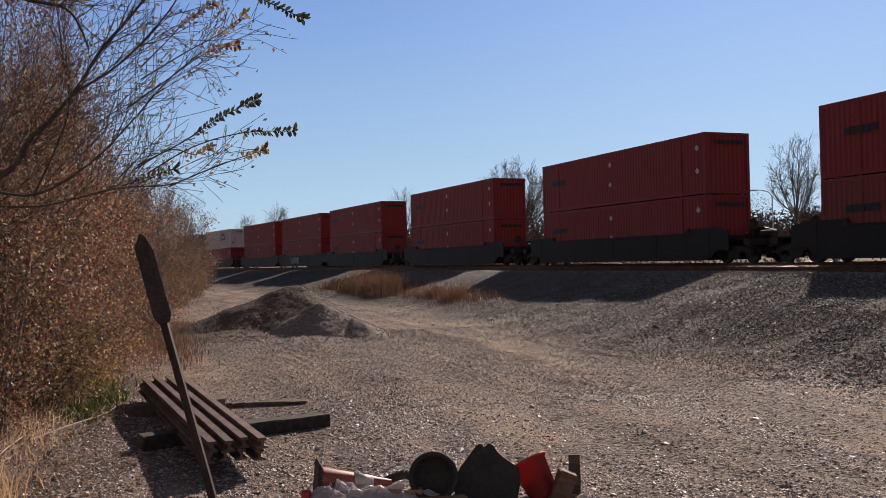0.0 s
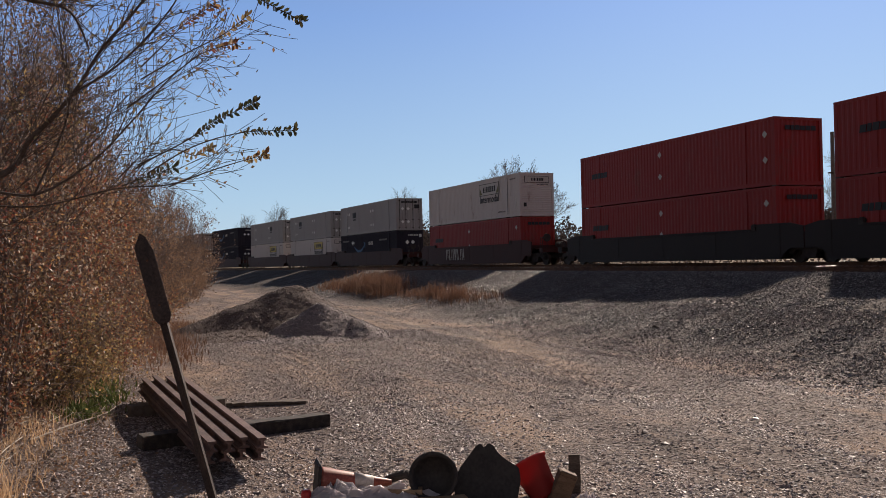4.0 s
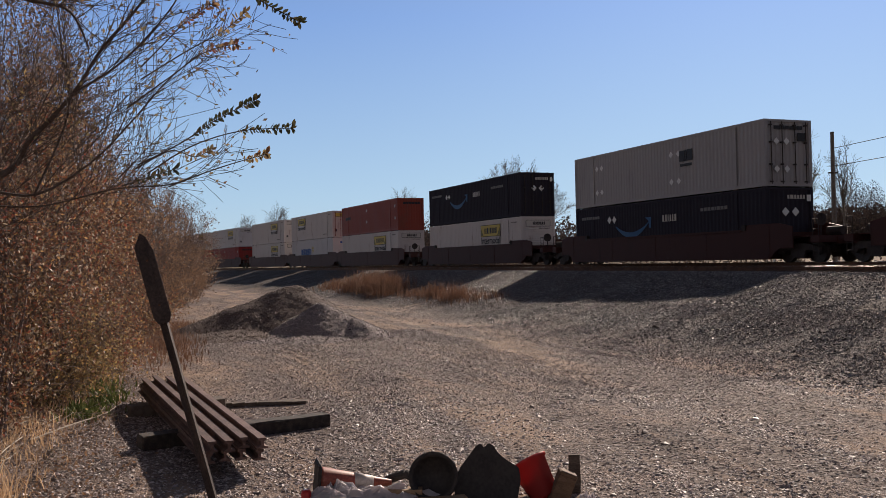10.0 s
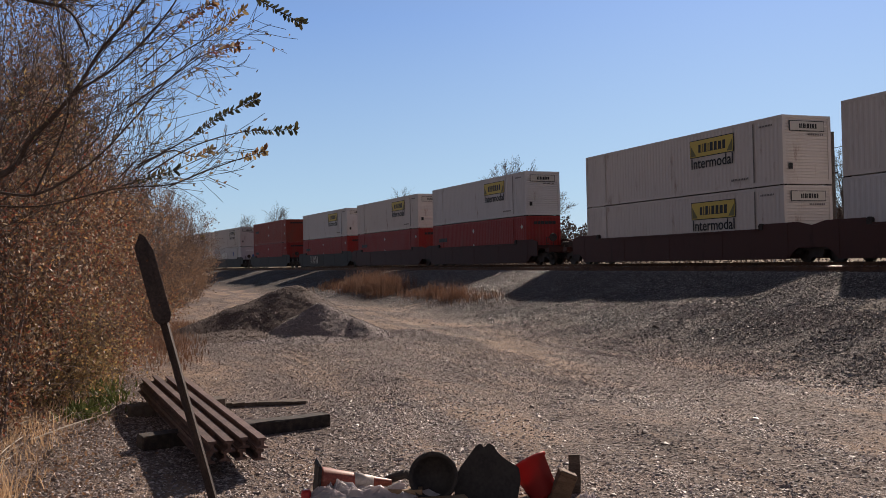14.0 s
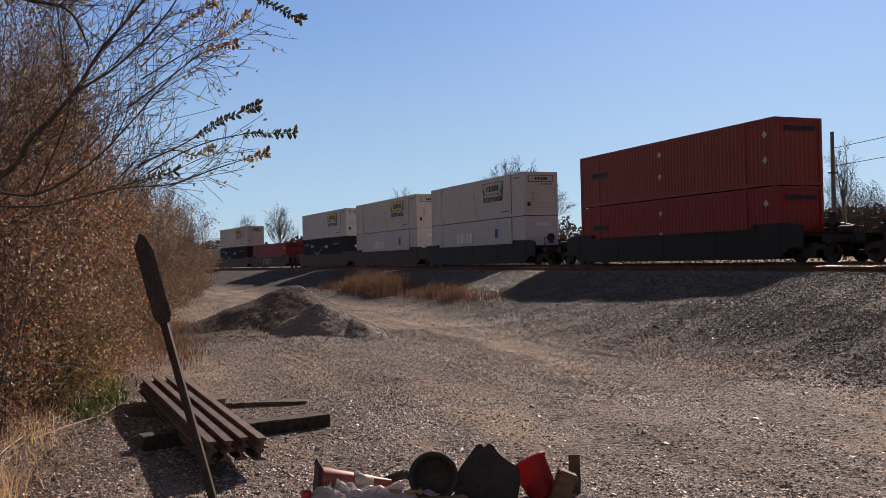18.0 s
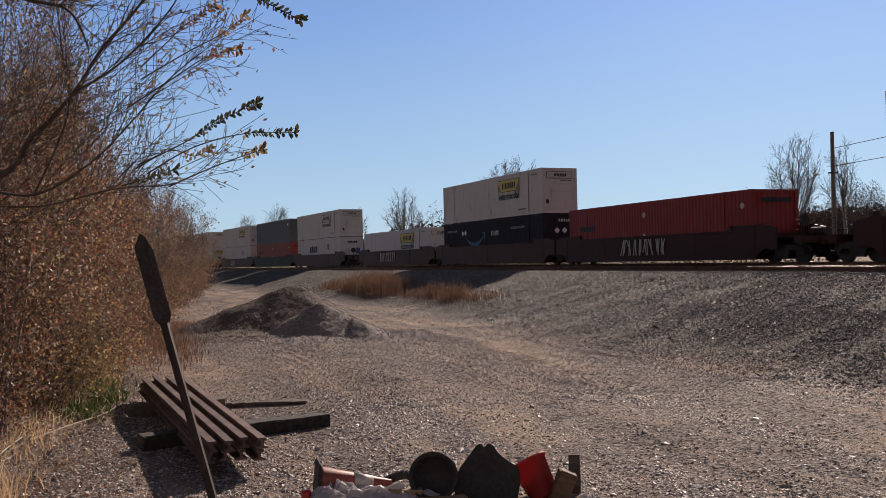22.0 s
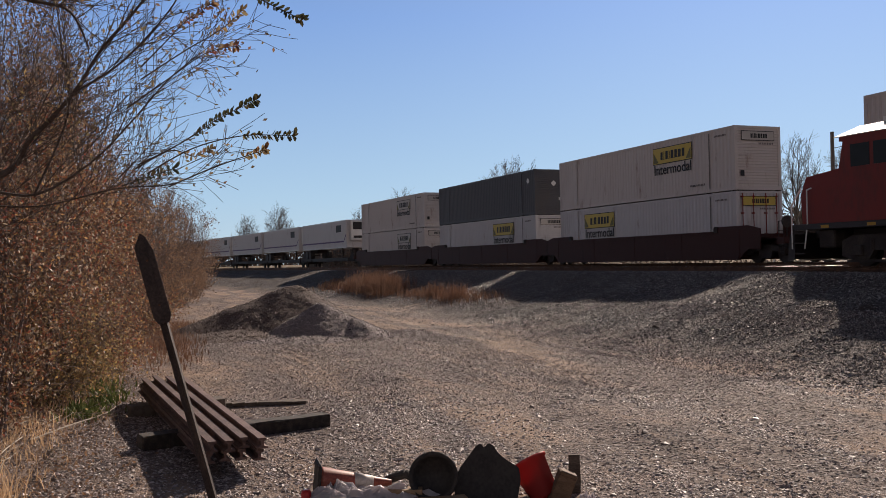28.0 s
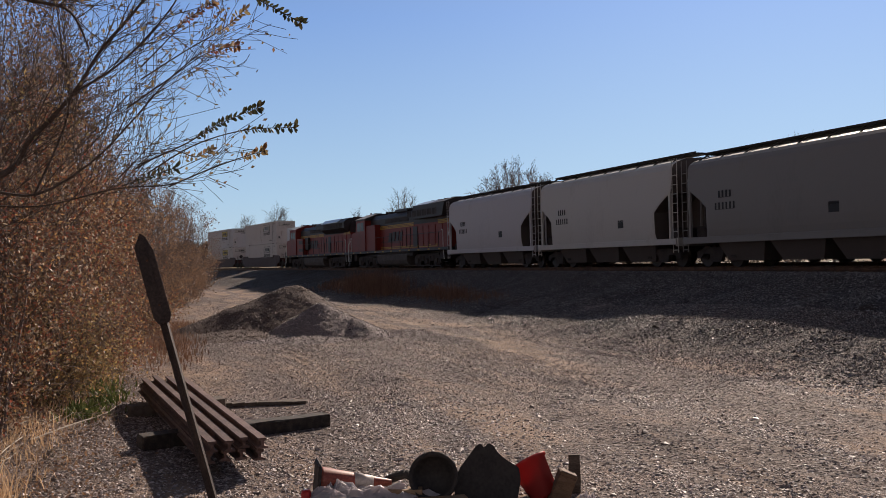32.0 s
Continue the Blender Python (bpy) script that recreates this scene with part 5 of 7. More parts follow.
M_LEAF_OLIVE = leaf_material("olive and brown leaves", [(0.100, 0.073, 0.045), (0.237, 0.163, 0.088), (0.375, 0.281, 0.131), (0.150, 0.125, 0.069), (0.525, 0.362, 0.150), (0.288, 0.138, 0.075), (0.188, 0.150, 0.094)], 0.48)
M_LEAF_BROWN = leaf_material("dry brown leaves", [(0.085, 0.06, 0.05), (0.16, 0.105, 0.08), (0.25, 0.155, 0.10), (0.36, 0.21, 0.12), (0.19, 0.15, 0.105)], 0.45)
M_LEAF_DARK = leaf_material("dull green leaves", [(0.026, 0.03, 0.017), (0.05, 0.056, 0.027), (0.08, 0.075, 0.032), (0.12, 0.085, 0.035)])
M_GRASS_DRY = leaf_material("dry grass", [(0.15, 0.085, 0.058), (0.23, 0.128, 0.085), (0.32, 0.195, 0.135), (0.19, 0.11, 0.072)], 0.25, 0.02)
M_GRASS_PALE = leaf_material("pale straw", [(0.46, 0.31, 0.19), (0.66, 0.48, 0.31), (0.40, 0.26, 0.15)], 0.55, 0.02)
M_GRASS_GREEN = leaf_material("green weeds", [(0.06, 0.09, 0.025), (0.10, 0.13, 0.04), (0.16, 0.17, 0.06)], 0.3, 0.02)
M_BARK = material("dark bark", [(0.05, 0.038, 0.034), (0.10, 0.077, 0.067), (0.16, 0.125, 0.107)], 0.9, 0, 8, 60, 0.4, 0.01)
M_TWIG = material("purple-brown twigs", [(0.09, 0.066, 0.058), (0.165, 0.122, 0.105), (0.24, 0.185, 0.16)], 0.85, 0, 8, 60, 0.2, 0.006)
M_BARK_GREY = material("grey bark", [(0.08, 0.07, 0.06), (0.16, 0.145, 0.13), (0.22, 0.20, 0.18)], 0.9, 0, 8, 60, 0.3, 0.01)
rngv = np.random.default_rng(5)
random_v = random.Random(21)


def spread(path, r0, r1):
    """A limb through a few points, rounded, as segments."""
    pts = [Vector(p) for p in path]
    dense = []
    for i in range(len(pts) - 1):
        a, b, c, d = pts[max(0, i - 1)], pts[i], pts[i + 1], pts[min(len(pts) - 1, i + 2)]
        for k in range(6):
            t = k / 6
            dense.append(0.5 * ((2 * b) + (c - a) * t + (2 * a - 5 * b + 4 * c - d) * t * t + (3 * b - a - 3 * c + d) * t ** 3))
    dense.append(pts[-1])
    n = len(dense) - 1
    return [(dense[i], dense[i + 1], r0 + (r1 - r0) * i / n, r0 + (r1 - r0) * (i + 1) / n) for i in range(n)]


def twigs(segments, out, leaves, rng, start, direction, length, radius, level, bend_up=0.15, wild=0.35, keep=0.0):
    """Grows a branch with side branches, down to fine twigs."""
    p, d = Vector(start), Vector(direction).normalized()
    n = 4 if level > 0 else 3
    r = radius
    for i in range(n):
        d = (d + Vector((rng.gauss(0, wild), rng.gauss(0, wild), rng.gauss(bend_up, wild))) * 0.35).normalized()
        q = p + d * (length / n)
        segments.append((p, q, r, max(0.0022, r * 0.84)))
        if level == 0 and rng.random() < keep:
            leaves.append(q + Vector((rng.gauss(0, 0.02), rng.gauss(0, 0.02), rng.gauss(-0.01, 0.02))))
        if level > 0 and i > 0:
            for _ in range(2 if level > 1 else rng.choice((1, 2, 2))):
                side = d.orthogonal().normalized()
                side.rotate(Matrix.Rotation(rng.uniform(0, 6.28), 3, d))
                twigs(segments, out, leaves, rng, p.lerp(q, rng.random()), d * 0.75 + side * rng.uniform(0.4, 0.9), length * rng.uniform(0.4, 0.65), r * 0.5, level - 1, bend_up, wild, keep)
        p, r = q, max(0.0022, r * 0.84)


def leaf_spray(line, count, size, rng):
    """Leaves in two neat rows along a shoot, pointed, folded, largest near the tip."""
    v, f = [], []
    for i in range(count):
        k = i / max(1, count - 1)
        j = min(len(line) - 2, int(k * (len(line) - 1)))
        d = (line[j + 1] - line[j]).normalized()
        p = line[j].lerp(line[j + 1], k * (len(line) - 1) - j)
        side = d.cross(Vector((0.93, -0.36, 0.1))).normalized() * (1 if i % 2 else -1)
        side = (side + Vector(rng.normal(size=3)) * 0.45).normalized()
        a = (side * 0.85 + d * 0.55).normalized()
        s = size * (0.75 + 0.5 * k) * rng.uniform(0.75, 1.2)
        w = a.cross(Vector(rng.normal(size=3)) * 0.5 + Vector((0.93, -0.36, 0.1))).normalized() * s * 0.25
        fold = a.cross(w) * 0.25
        o = len(v)
        v += [tuple(p), tuple(p + a * s * 0.35 + w * 0.8 + fold), tuple(p + a * s * 0.7 + w * 0.8 + fold), tuple(p + a * s), tuple(p + a * s * 0.7 - w * 0.8 + fold), tuple(p + a * s * 0.35 - w * 0.8 + fold)]
        f += [(o, o + 1, o + 2, o + 3), (o, o + 3, o + 4, o + 5)]
    return raw_mesh("leaf spray", v, f)


# The old tree at the edge of the yard: heavy limbs arch in from the side, shoots reach out over the yard.
tree = in_yard(thing("tree", Matrix.Identity(4), "leaning half-bare autumn tree at the yard's edge", "tree"))
limb_paths = [
    ([(-7.6, -3.4, 0.2), (-7.8, -3.1, 1.4), (-8.69, -0.89, 2.27), (-8.51, -0.45, 2.67), (-8.27, -0.11, 3.03), (-8.08, 0.11, 3.36), (-7.96, 0.38, 3.68), (-7.75, 0.64, 4.01)], 0.036, 0.008),
    ([(-7.6, -3.4, 1.0), (-8.62, -1.32, 3.53), (-8.35, -0.91, 3.84), (-8.16, -0.40, 3.75), (-8.05, -0.12, 3.65), (-8.08, 0.02, 3.36)], 0.030, 0.006),
    ([(-8.69, -0.89, 2.27), (-8.62, -0.44, 2.20), (-8.45, 0.01, 2.46), (-8.20, 0.35, 2.80), (-8.08, 0.65, 3.15), (-7.85, 0.98, 3.41)], 0.014, 0.004),
    ([(-9.17, -1.03, 2.16), (-8.94, -0.42, 2.12), (-8.59, 0.20, 2.25), (-8.31, 0.65, 2.27), (-8.22, 0.88, 2.36)], 0.010, 0.004),
    ([(-8.27, -0.11, 3.03), (-8.02, 0.27, 3.26), (-7.86, 0.64, 3.67), (-7.81, 0.78, 3.95)], 0.012, 0.005),
    ([(-8.62, -0.44, 2.20), (-8.61, -0.16, 2.91), (-8.62, -0.20, 3.46), (-8.63, -0.26, 4.05)], 0.012, 0.005),
]
segs, lvs = [], []
for path, r0, r1 in limb_paths:
    s = spread(path, r0, r1)
    segs += s
    for k, (a, b, ra, rb) in enumerate(s):
        if k < len(s) * 0.3:
            continue
        for _ in range(2):
            if random_v.random() < 0.5:
                d = (b - a).normalized()
                side = Vector((random_v.gauss(0, 1), random_v.gauss(0, 1), random_v.gauss(0.2, 1))).normalized()
                reach = Vector((0.2, 0.55, 0.65))
                twigs(segs, None, lvs, random_v, a.lerp(b, random_v.random()), d * 0.6 + side * 0.55 + reach * 0.6, random_v.uniform(0.3, 0.75), min(ra * 0.5, 0.005), 1, 0.04, 0.22, 0.4)
                if k < len(s) * 0.6 and random_v.random() < 0.3:
                    twigs(segs, None, lvs, random_v, a.lerp(b, random_v.random()), d * 0.4 + side + reach * 0.3, random_v.uniform(0.4, 0.8), 0.005, 2, 0.06, 0.3, 0.3)
# a thicket of thin shoots that fans up and out of the low limbs
low, out_, up_ = Vector((-8.62, -0.71, 1.93)), Vector((0.3585, 0.9334, 0)), Vector((0, 0, 1))
for _ in range(64):
    u, v = random_v.uniform(-0.6, 1.2), random_v.uniform(-0.1, 1.5)
    start = low + out_ * u + up_ * v + Vector((random_v.uniform(-0.5, 0.3), 0, 0))
    d = out_ * random_v.uniform(0.15, 0.9) + up_ * random_v.uniform(0.35, 1.0) + Vector((random_v.gauss(0, 0.25), 0, 0))
    room = max(0.35, 1.75 - u - 0.1 * v)
    twigs(segs, None, lvs, random_v, start, d, min(random_v.uniform(0.5, 1.25), room), 0.004, 1, 0.05, 0.16, 0.22)
part_of("trunk", tubes("trunk", segs, 4), M_BARK, tree, "dark trunk, limbs and fine twigs")
part_of("crown", leaf_mesh("crown", np.array([tuple(v) for v in lvs]), rngv.uniform(0.03, 0.055, len(lvs)), rngv, 0.4), M_LEAF_OLIVE, tree, "sparse olive and rust leaves")

SHOOTS = [
    ([(-7.77, 0.37, 2.38), (-7.54, 0.69, 2.53), (-7.33, 0.95, 2.69), (-7.12, 1.23, 2.82)], 0.45, 42, M_LEAF_DARK),
    ([(-7.75, 0.44, 2.31), (-7.51, 0.77, 2.50), (-7.26, 1.13, 2.59), (-7.02, 1.49, 2.58)], 0.66, 30, M_LEAF_DARK),
    ([(-7.69, 0.60, 2.20), (-7.48, 0.85, 2.30), (-7.28, 1.09, 2.38), (-7.10, 1.28, 2.43)], 0.70, 20, M_LEAF_OLIVE),
    ([(-7.90, 0.30, 2.86), (-7.67, 0.62, 3.07), (-7.46, 0.89, 3.24), (-7.26, 1.12, 3.27)], 0.62, 26, M_LEAF_RUST),
    ([(-7.85, 0.41, 3.09), (-7.62, 0.75, 3.29), (-7.40, 1.01, 3.42), (-7.24, 1.16, 3.54)], 0.55, 22, M_LEAF_OLIVE),
    ([(-7.39, 1.04, 3.89), (-7.33, 1.21, 3.72), (-7.15, 1.40, 3.56), (-6.98, 1.56, 3.43)], 0.35, 34, M_LEAF_DARK),
    ([(-7.99, 0.36, 2.37), (-7.89, 0.63, 2.52), (-7.71, 0.81, 2.46), (-7.66, 0.93, 2.52)], 0.5, 16, M_LEAF_OLIVE),
    ([(-7.85, 0.41, 3.19), (-7.78, 0.59, 3.37), (-7.61, 0.75, 3.52), (-7.53, 0.97, 3.67)], 0.55, 26, M_LEAF_RUST),
    ([(-8.04, 0.25, 2.23), (-7.94, 0.49, 2.31), (-7.77, 0.66, 2.35)], 0.3, 18, M_LEAF_DARK),
]
SWAY = []
for path, bare, count, mat in SHOOTS:
    base = Vector(path[0])
    s = spread([Vector(p) - base for p in path], 0.007, 0.0025)
    line = [a for a, *_ in s] + [s[-1][1]]
    line = line[int(len(line) * bare):]
    twig = part_of("shoot", tubes("shoot", s, 4), M_BARK, tree, "thin leafy shoot")
    twig.matrix_local = Matrix.Translation(base)
    tagged(part_of("leaf_spray", leaf_spray(line, int(count * 1.5), 0.05, rngv), mat, twig), kind="stuff")
    SWAY.append((twig, base))


def shrub(centre, radii, count, size, mat, seed, label, name="bush", stems=30):
    """Stems that fan out from one foot, with a deep ragged crown of small leaves."""
    rng, rg = random.Random(seed), np.random.default_rng(seed)
    foot = Vector((centre[0], centre[1], ground_z(centre[0], centre[1])))
    g = in_yard(thing(name, Matrix.Translation(foot), label, name, "bushes at the yard's edge"))
    sg, lf = [], []
    C, R = Vector(centre) - foot, Vector(radii)
    for _ in range(stems):
        a = rng.uniform(0, 6.28)
        z = rng.uniform(-0.4, 1.15)
        k = math.sqrt(max(0.05, 1 - min(1, z * z))) * rng.uniform(0.4, 1.05)
        tip = C + Vector((math.cos(a) * k * R.x, math.sin(a) * k * R.y, z * R.z))
        start = Vector((rng.gauss(0, 0.2), rng.gauss(0, 0.2), 0))
        mid = start.lerp(tip, 0.5) + Vector((rng.gauss(0, 0.15), rng.gauss(0, 0.15), R.z * 0.25))
        s = spread([start, mid, tip], 0.018, 0.004)
        sg += s
        for q, b, ra, rb in s[3:]:
            if rng.random() < 0.7:
                twigs(sg, None, lf, rng, q, (b - q).normalized() + Vector((rng.gauss(0, 0.7), rng.gauss(0, 0.7), rng.gauss(0.2, 0.6))), rng.uniform(0.3, 0.8), 0.005, 1, 0.1, 0.4, 0.3)
    part_of("branchwork", tubes("branchwork", sg, 3), M_TWIG, g, "thin purple-brown branchwork")
    # clumps of leaves, denser outside, with gaps
    nclump = max(30, count // 110)
    d = rg.normal(size=(nclump, 3))
    d /= np.linalg.norm(d, axis=1)[:, None]
    cc = np.array(C) + d * (rg.uniform(0.35, 1.05, nclump) ** 0.6)[:, None] * np.array(R)
    idx = rg.integers(0, nclump, count)
    pts = cc[idx] + rg.normal(size=(count, 3)) * rg.uniform(0.07, 0.24, nclump)[idx][:, None]
    pts = pts[pts[:, 2] > 0.05]
    if lf:
        pts = np.concatenate([pts, np.array([tuple(v) for v in lf])])
    part_of("crown", leaf_mesh("crown", pts, rg.uniform(0.6, 1.25, len(pts)) * size, rg, 0.2), mat, g, "mottled autumn leaves")
    return g


RUSTY, OLIVE, BROWN, BARE = "dense bush with rust and orange leaves", "dense bush with olive and brown leaves", "tall thicket of twigs and dry brown leaves", "half-bare bush with purple-brown twigs"
for k, (centre, radii, count, size, mat, label, stems) in enumerate([
    ((-9.75, -1.05, 1.45), (0.95, 1.0, 1.45), 13000, 0.040, M_LEAF_RUST, RUSTY, 26),
    ((-9.95, -1.20, 0.55), (1.0, 0.7, 0.6), 7000, 0.040, M_LEAF_RUST, RUSTY, 16),
    ((-11.53, -0.75, 1.96), (1.5, 1.05, 1.75), 20000, 0.042, M_LEAF_RUST, RUSTY, 30),
    ((-11.70, -0.45, 0.62), (1.3, 0.75, 0.65), 9000, 0.042, M_LEAF_OLIVE, OLIVE, 16),
    ((-12.10, -0.95, 3.95), (1.2, 1.0, 1.5), 8000, 0.040, M_LEAF_BROWN, BROWN, 36),
    ((-13.30, -0.55, 3.35), (1.3, 0.9, 1.3), 5500, 0.042, M_LEAF_BROWN, BROWN, 34),
    ((-14.04, -0.25, 1.65), (1.6, 1.0, 1.6), 17000, 0.046, M_LEAF_RUST, RUSTY, 30),
    ((-14.10, 0.10, 0.60), (1.3, 0.6, 0.6), 7000, 0.046, M_LEAF_RUST, RUSTY, 14),
    ((-17.46, -0.89, 3.2), (2.0, 1.4, 2.2), 11000, 0.050, M_LEAF_BROWN, BROWN, 50),
    ((-17.60, 0.25, 1.7), (1.8, 1.0, 1.65), 11000, 0.050, M_LEAF_BROWN, BROWN, 44),
    ((-22.23, 0.75, 1.9), (2.2, 1.0, 1.9), 9000, 0.054, M_LEAF_BROWN, BROWN, 50),
    ((-23.0, 1.15, 0.75), (1.8, 0.8, 0.7), 5000, 0.054, M_LEAF_RUST, RUSTY, 14),
    ((-29.0, 2.0, 0.8), (2.4, 0.9, 0.75), 4500, 0.06, M_LEAF_BROWN, BROWN, 16),
    ((-40.0, 3.7, 0.9), (3.2, 1.0, 0.85), 4000, 0.07, M_LEAF_BROWN, BROWN, 16),
    ((-28.34, 1.60, 2.2), (2.6, 1.2, 2.0), 5000, 0.056, M_LEAF_BROWN, BARE, 70),
    ((-37.40, 3.01, 2.3), (3.2, 1.3, 2.0), 4000, 0.065, M_LEAF_BROWN, BARE, 80),
    ((-49.50, 4.97, 2.4), (4.0, 1.4, 2.2), 3500, 0.08, M_LEAF_BROWN, BARE, 80),
]):
    shrub(centre, radii, count, size, mat, 400 + 7 * k, label, "bush", stems)


def leaf_litter():
    """Fallen leaves on the ground along the bushes."""
    rg = np.random.default_rng(19)
    k = 9000
    x = -6.2 - 22 * rg.uniform(0, 1, k) ** 1.5
    y = -0.35 - 0.085 * (x + 6) - np.abs(rg.normal(0, 1, k)) * 0.9 + rg.uniform(0, 0.9, k) ** 2
    c = np.stack([x, y, np.array([ground_z(a, b) for a, b in zip(x, y)]) + 0.012], 1)
    return in_yard(tagged(part_of("leaf_litter", leaf_mesh("litter", c, rg.uniform(0.02, 0.042, k), rg), M_LEAF_BROWN), "fallen rust-brown leaves on the gravel below the bushes", "leaf litter", kind="stuff"))


leaf_litter()


def foot(p):
    return (p[0], p[1], land_z(p[0], p[1]))


def vase_tree(base, height, width, fork, limbs, seed, label, mat, keep=0.0, thick=1.0):
    """A forked tree whose limbs fan out from a short trunk into a rounded crown of fine twigs."""
    rng = random.Random(seed)
    g = thing("bare_tree", Matrix.Translation(base), label, "tree", "trees beyond the tracks")
    sg, lf = [], []
    r0 = height * 0.014 * thick
    sg += spread([(0, 0, 0), (0.1, 0.1, height * fork * 0.5), (0, 0, height * fork)], r0 * 1.4, r0)
    for i in range(limbs):
        a, k = i * 2.4 + rng.uniform(-0.4, 0.4), math.sqrt((i + 0.5) / limbs)
        top = height * (0.97 - (0.50 - fork * 0.25) * k ** 2.2) * rng.uniform(0.92, 1.02)
        tip = Vector((math.cos(a) * k * width / 2, math.sin(a) * k * width / 2, top))
        start = Vector((0, 0, height * fork * rng.uniform(0.7, 1.0)))
        mid = start.lerp(tip, 0.5) + Vector((math.cos(a), math.sin(a), 0)) * width * 0.05 + Vector((rng.gauss(0, 0.2), rng.gauss(0, 0.2), 0))
        s = spread([start, mid, tip], r0 * 0.45, r0 * 0.10)
        sg += s
        for q, b, ra, rb in s[3:]:
            for _ in range(2):
                d = (b - q).normalized() + Vector((rng.gauss(0, 0.55), rng.gauss(0, 0.55), rng.gauss(0.25, 0.35)))
                twigs(sg, None, lf, rng, q.lerp(b, rng.random()), d, height * rng.uniform(0.06, 0.13), ra * 0.5, 1, 0.2, 0.35, keep)
    sg = [(a, b, max(c, height * 0.0010), max(e, height * 0.0008)) for a, b, c, e in sg]
    part_of("trunk", tubes("trunk", sg, 3), mat, g, "trunk and fine bare branches")
    if lf:
        part_of("crown", leaf_mesh("crown", np.array([tuple(v) for v in lf]), rngv.uniform(0.09, 0.19, len(lf)), rngv), M_LEAF_DUSK, g, "few remaining dark leaves")
    return g


M_LEAF_DUSK = leaf_material("dark dry leaves", [(0.04, 0.03, 0.028), (0.08, 0.06, 0.05), (0.11, 0.08, 0.06)], 0.3)
vase_tree(foot((-99.37, 47.94, 5.60)), 12.5, 11.8, 0.34, 46, 3, "wide half-bare tree with a rounded crown beyond the tracks", M_TWIG, 0.6)
vase_tree(foot((-59.62, 53.87, 3.81)), 10.4, 4.2, 0.42, 15, 4, "tall bare tree with upswept limbs beyond the tracks", M_BARK_GREY)
vase_tree(foot((-60.57, 59.79, 3.81)), 10.3, 2.6, 0.45, 8, 5, "thin bare tree beside a utility pole", M_BARK_GREY)
vase_tree(foot((-149.49, 28.94, 7.93)), 10.6, 5.0, 0.5, 20, 6, "distant round bare tree beyond the tracks", M_BARK_GREY)
vase_tree(foot((-166.55, 26.34, 8.70)), 10.2, 4.0, 0.5, 16, 7, "distant small bare tree beyond the tracks", M_BARK_GREY)
vase_tree(foot((-106.16, 35.82, 5.98)), 10.0, 4.6, 0.45, 16, 8, "bare grey tree with fine twigs beyond the tracks", M_BARK_GREY)
vase_tree(foot((-115.92, 32.73, 6.43)), 8.2, 2.4, 0.5, 8, 9, "thin bare tree beyond the tracks", M_BARK, 0.2)
vase_tree(foot((-132.43, 31.55, 7.16)), 7.0, 2.4, 0.5, 7, 10, "small bare tree beyond the tracks", M_BARK, 0.2)


def far_woods():
    """A low belt of brown scrub and bare woods that closes the view beyond the tracks."""
    rg = np.random.default_rng(8)
    k = 190000
    ang = np.radians(np.concatenate([rg.uniform(36, 100, 118000), rg.uniform(36, 48, 60000), rg.uniform(-40, 36, k - 178000)]))
    dist = rg.uniform(105, 150, k)
    x, y = -np.sin(ang) * dist, np.cos(ang) * dist
    hgt = 7.6 + 1.0 * np.sin(ang * 23) + 0.8 * np.sin(ang * 57 + 1) + 0.6 * np.sin(ang * 131) + 0.5 * np.sin(ang * 307) + 2.8 * np.clip((np.radians(47.5) - ang) * 15, 0, 1)
    z = -0.6 + hgt * rg.uniform(0, 1, k)
    keep = (y - np.array([bend(v) for v in x])) > 40
    pts = np.stack([x, y, z], 1)[keep]
    # a second, far belt closes the line where the tracks run off
    far = np.radians(rg.uniform(74, 112, 26000))
    fd = rg.uniform(300, 420, 26000)
    fx, fy = -np.sin(far) * fd, np.cos(far) * fd
    fz = -0.5 + (9.5 + 1.5 * np.sin(far * 61) + 1.2 * np.sin(far * 149)) * rg.uniform(0, 1, 26000) ** 0.8
    ok = (fy - np.array([bend(v) for v in fx])) > 26
    belt = np.stack([fx, fy, fz], 1)[ok]
    sizes = np.concatenate([rg.uniform(0.10, 0.22, len(pts)) * np.where(pts[:, 2] > 6.5, 1, 2.2), rg.uniform(0.7, 1.8, len(belt))])
    pts = np.concatenate([pts, belt])
    me = leaf_mesh("woods", pts, sizes, rg)
    # the dense mass of trunks behind the outer branches
    bark = []
    for i in range(1500):
        a = radians(-40 + 152 * i / 1500)
        d = 152 + 6 * noise.noise((i * 0.05, 0, 0))
        x_, y_ = -math.sin(a) * d, math.cos(a) * d
        if y_ - bend(x_) > 40:
            top_ = 6.2 + 1.0 * math.sin(a * 23) + 0.8 * math.sin(a * 57 + 1) + 2.8 * max(0, min(1, (radians(47.5) - a) * 15)) + rg.uniform(-1.2, 0.8)
            bark.append((Vector((x_, y_, -0.7)), Vector((x_, y_, top_)), 0.3, 0.16))
    trunks = tagged(part_of("far_trunks", tubes("trunks", bark, 4), M_BARK_GREY), "dense far trunks of the winter woods", "woods", kind="stuff")
    ob = part_of("woods", me, leaf_material("brown winter woods", [(0.05, 0.041, 0.04), (0.08, 0.064, 0.06), (0.105, 0.08, 0.07), (0.07, 0.06, 0.052)], 0.2, 0.0))
    return tagged(ob, "distant belt of brown winter scrub and woods", "woods", kind="stuff")


far_woods()


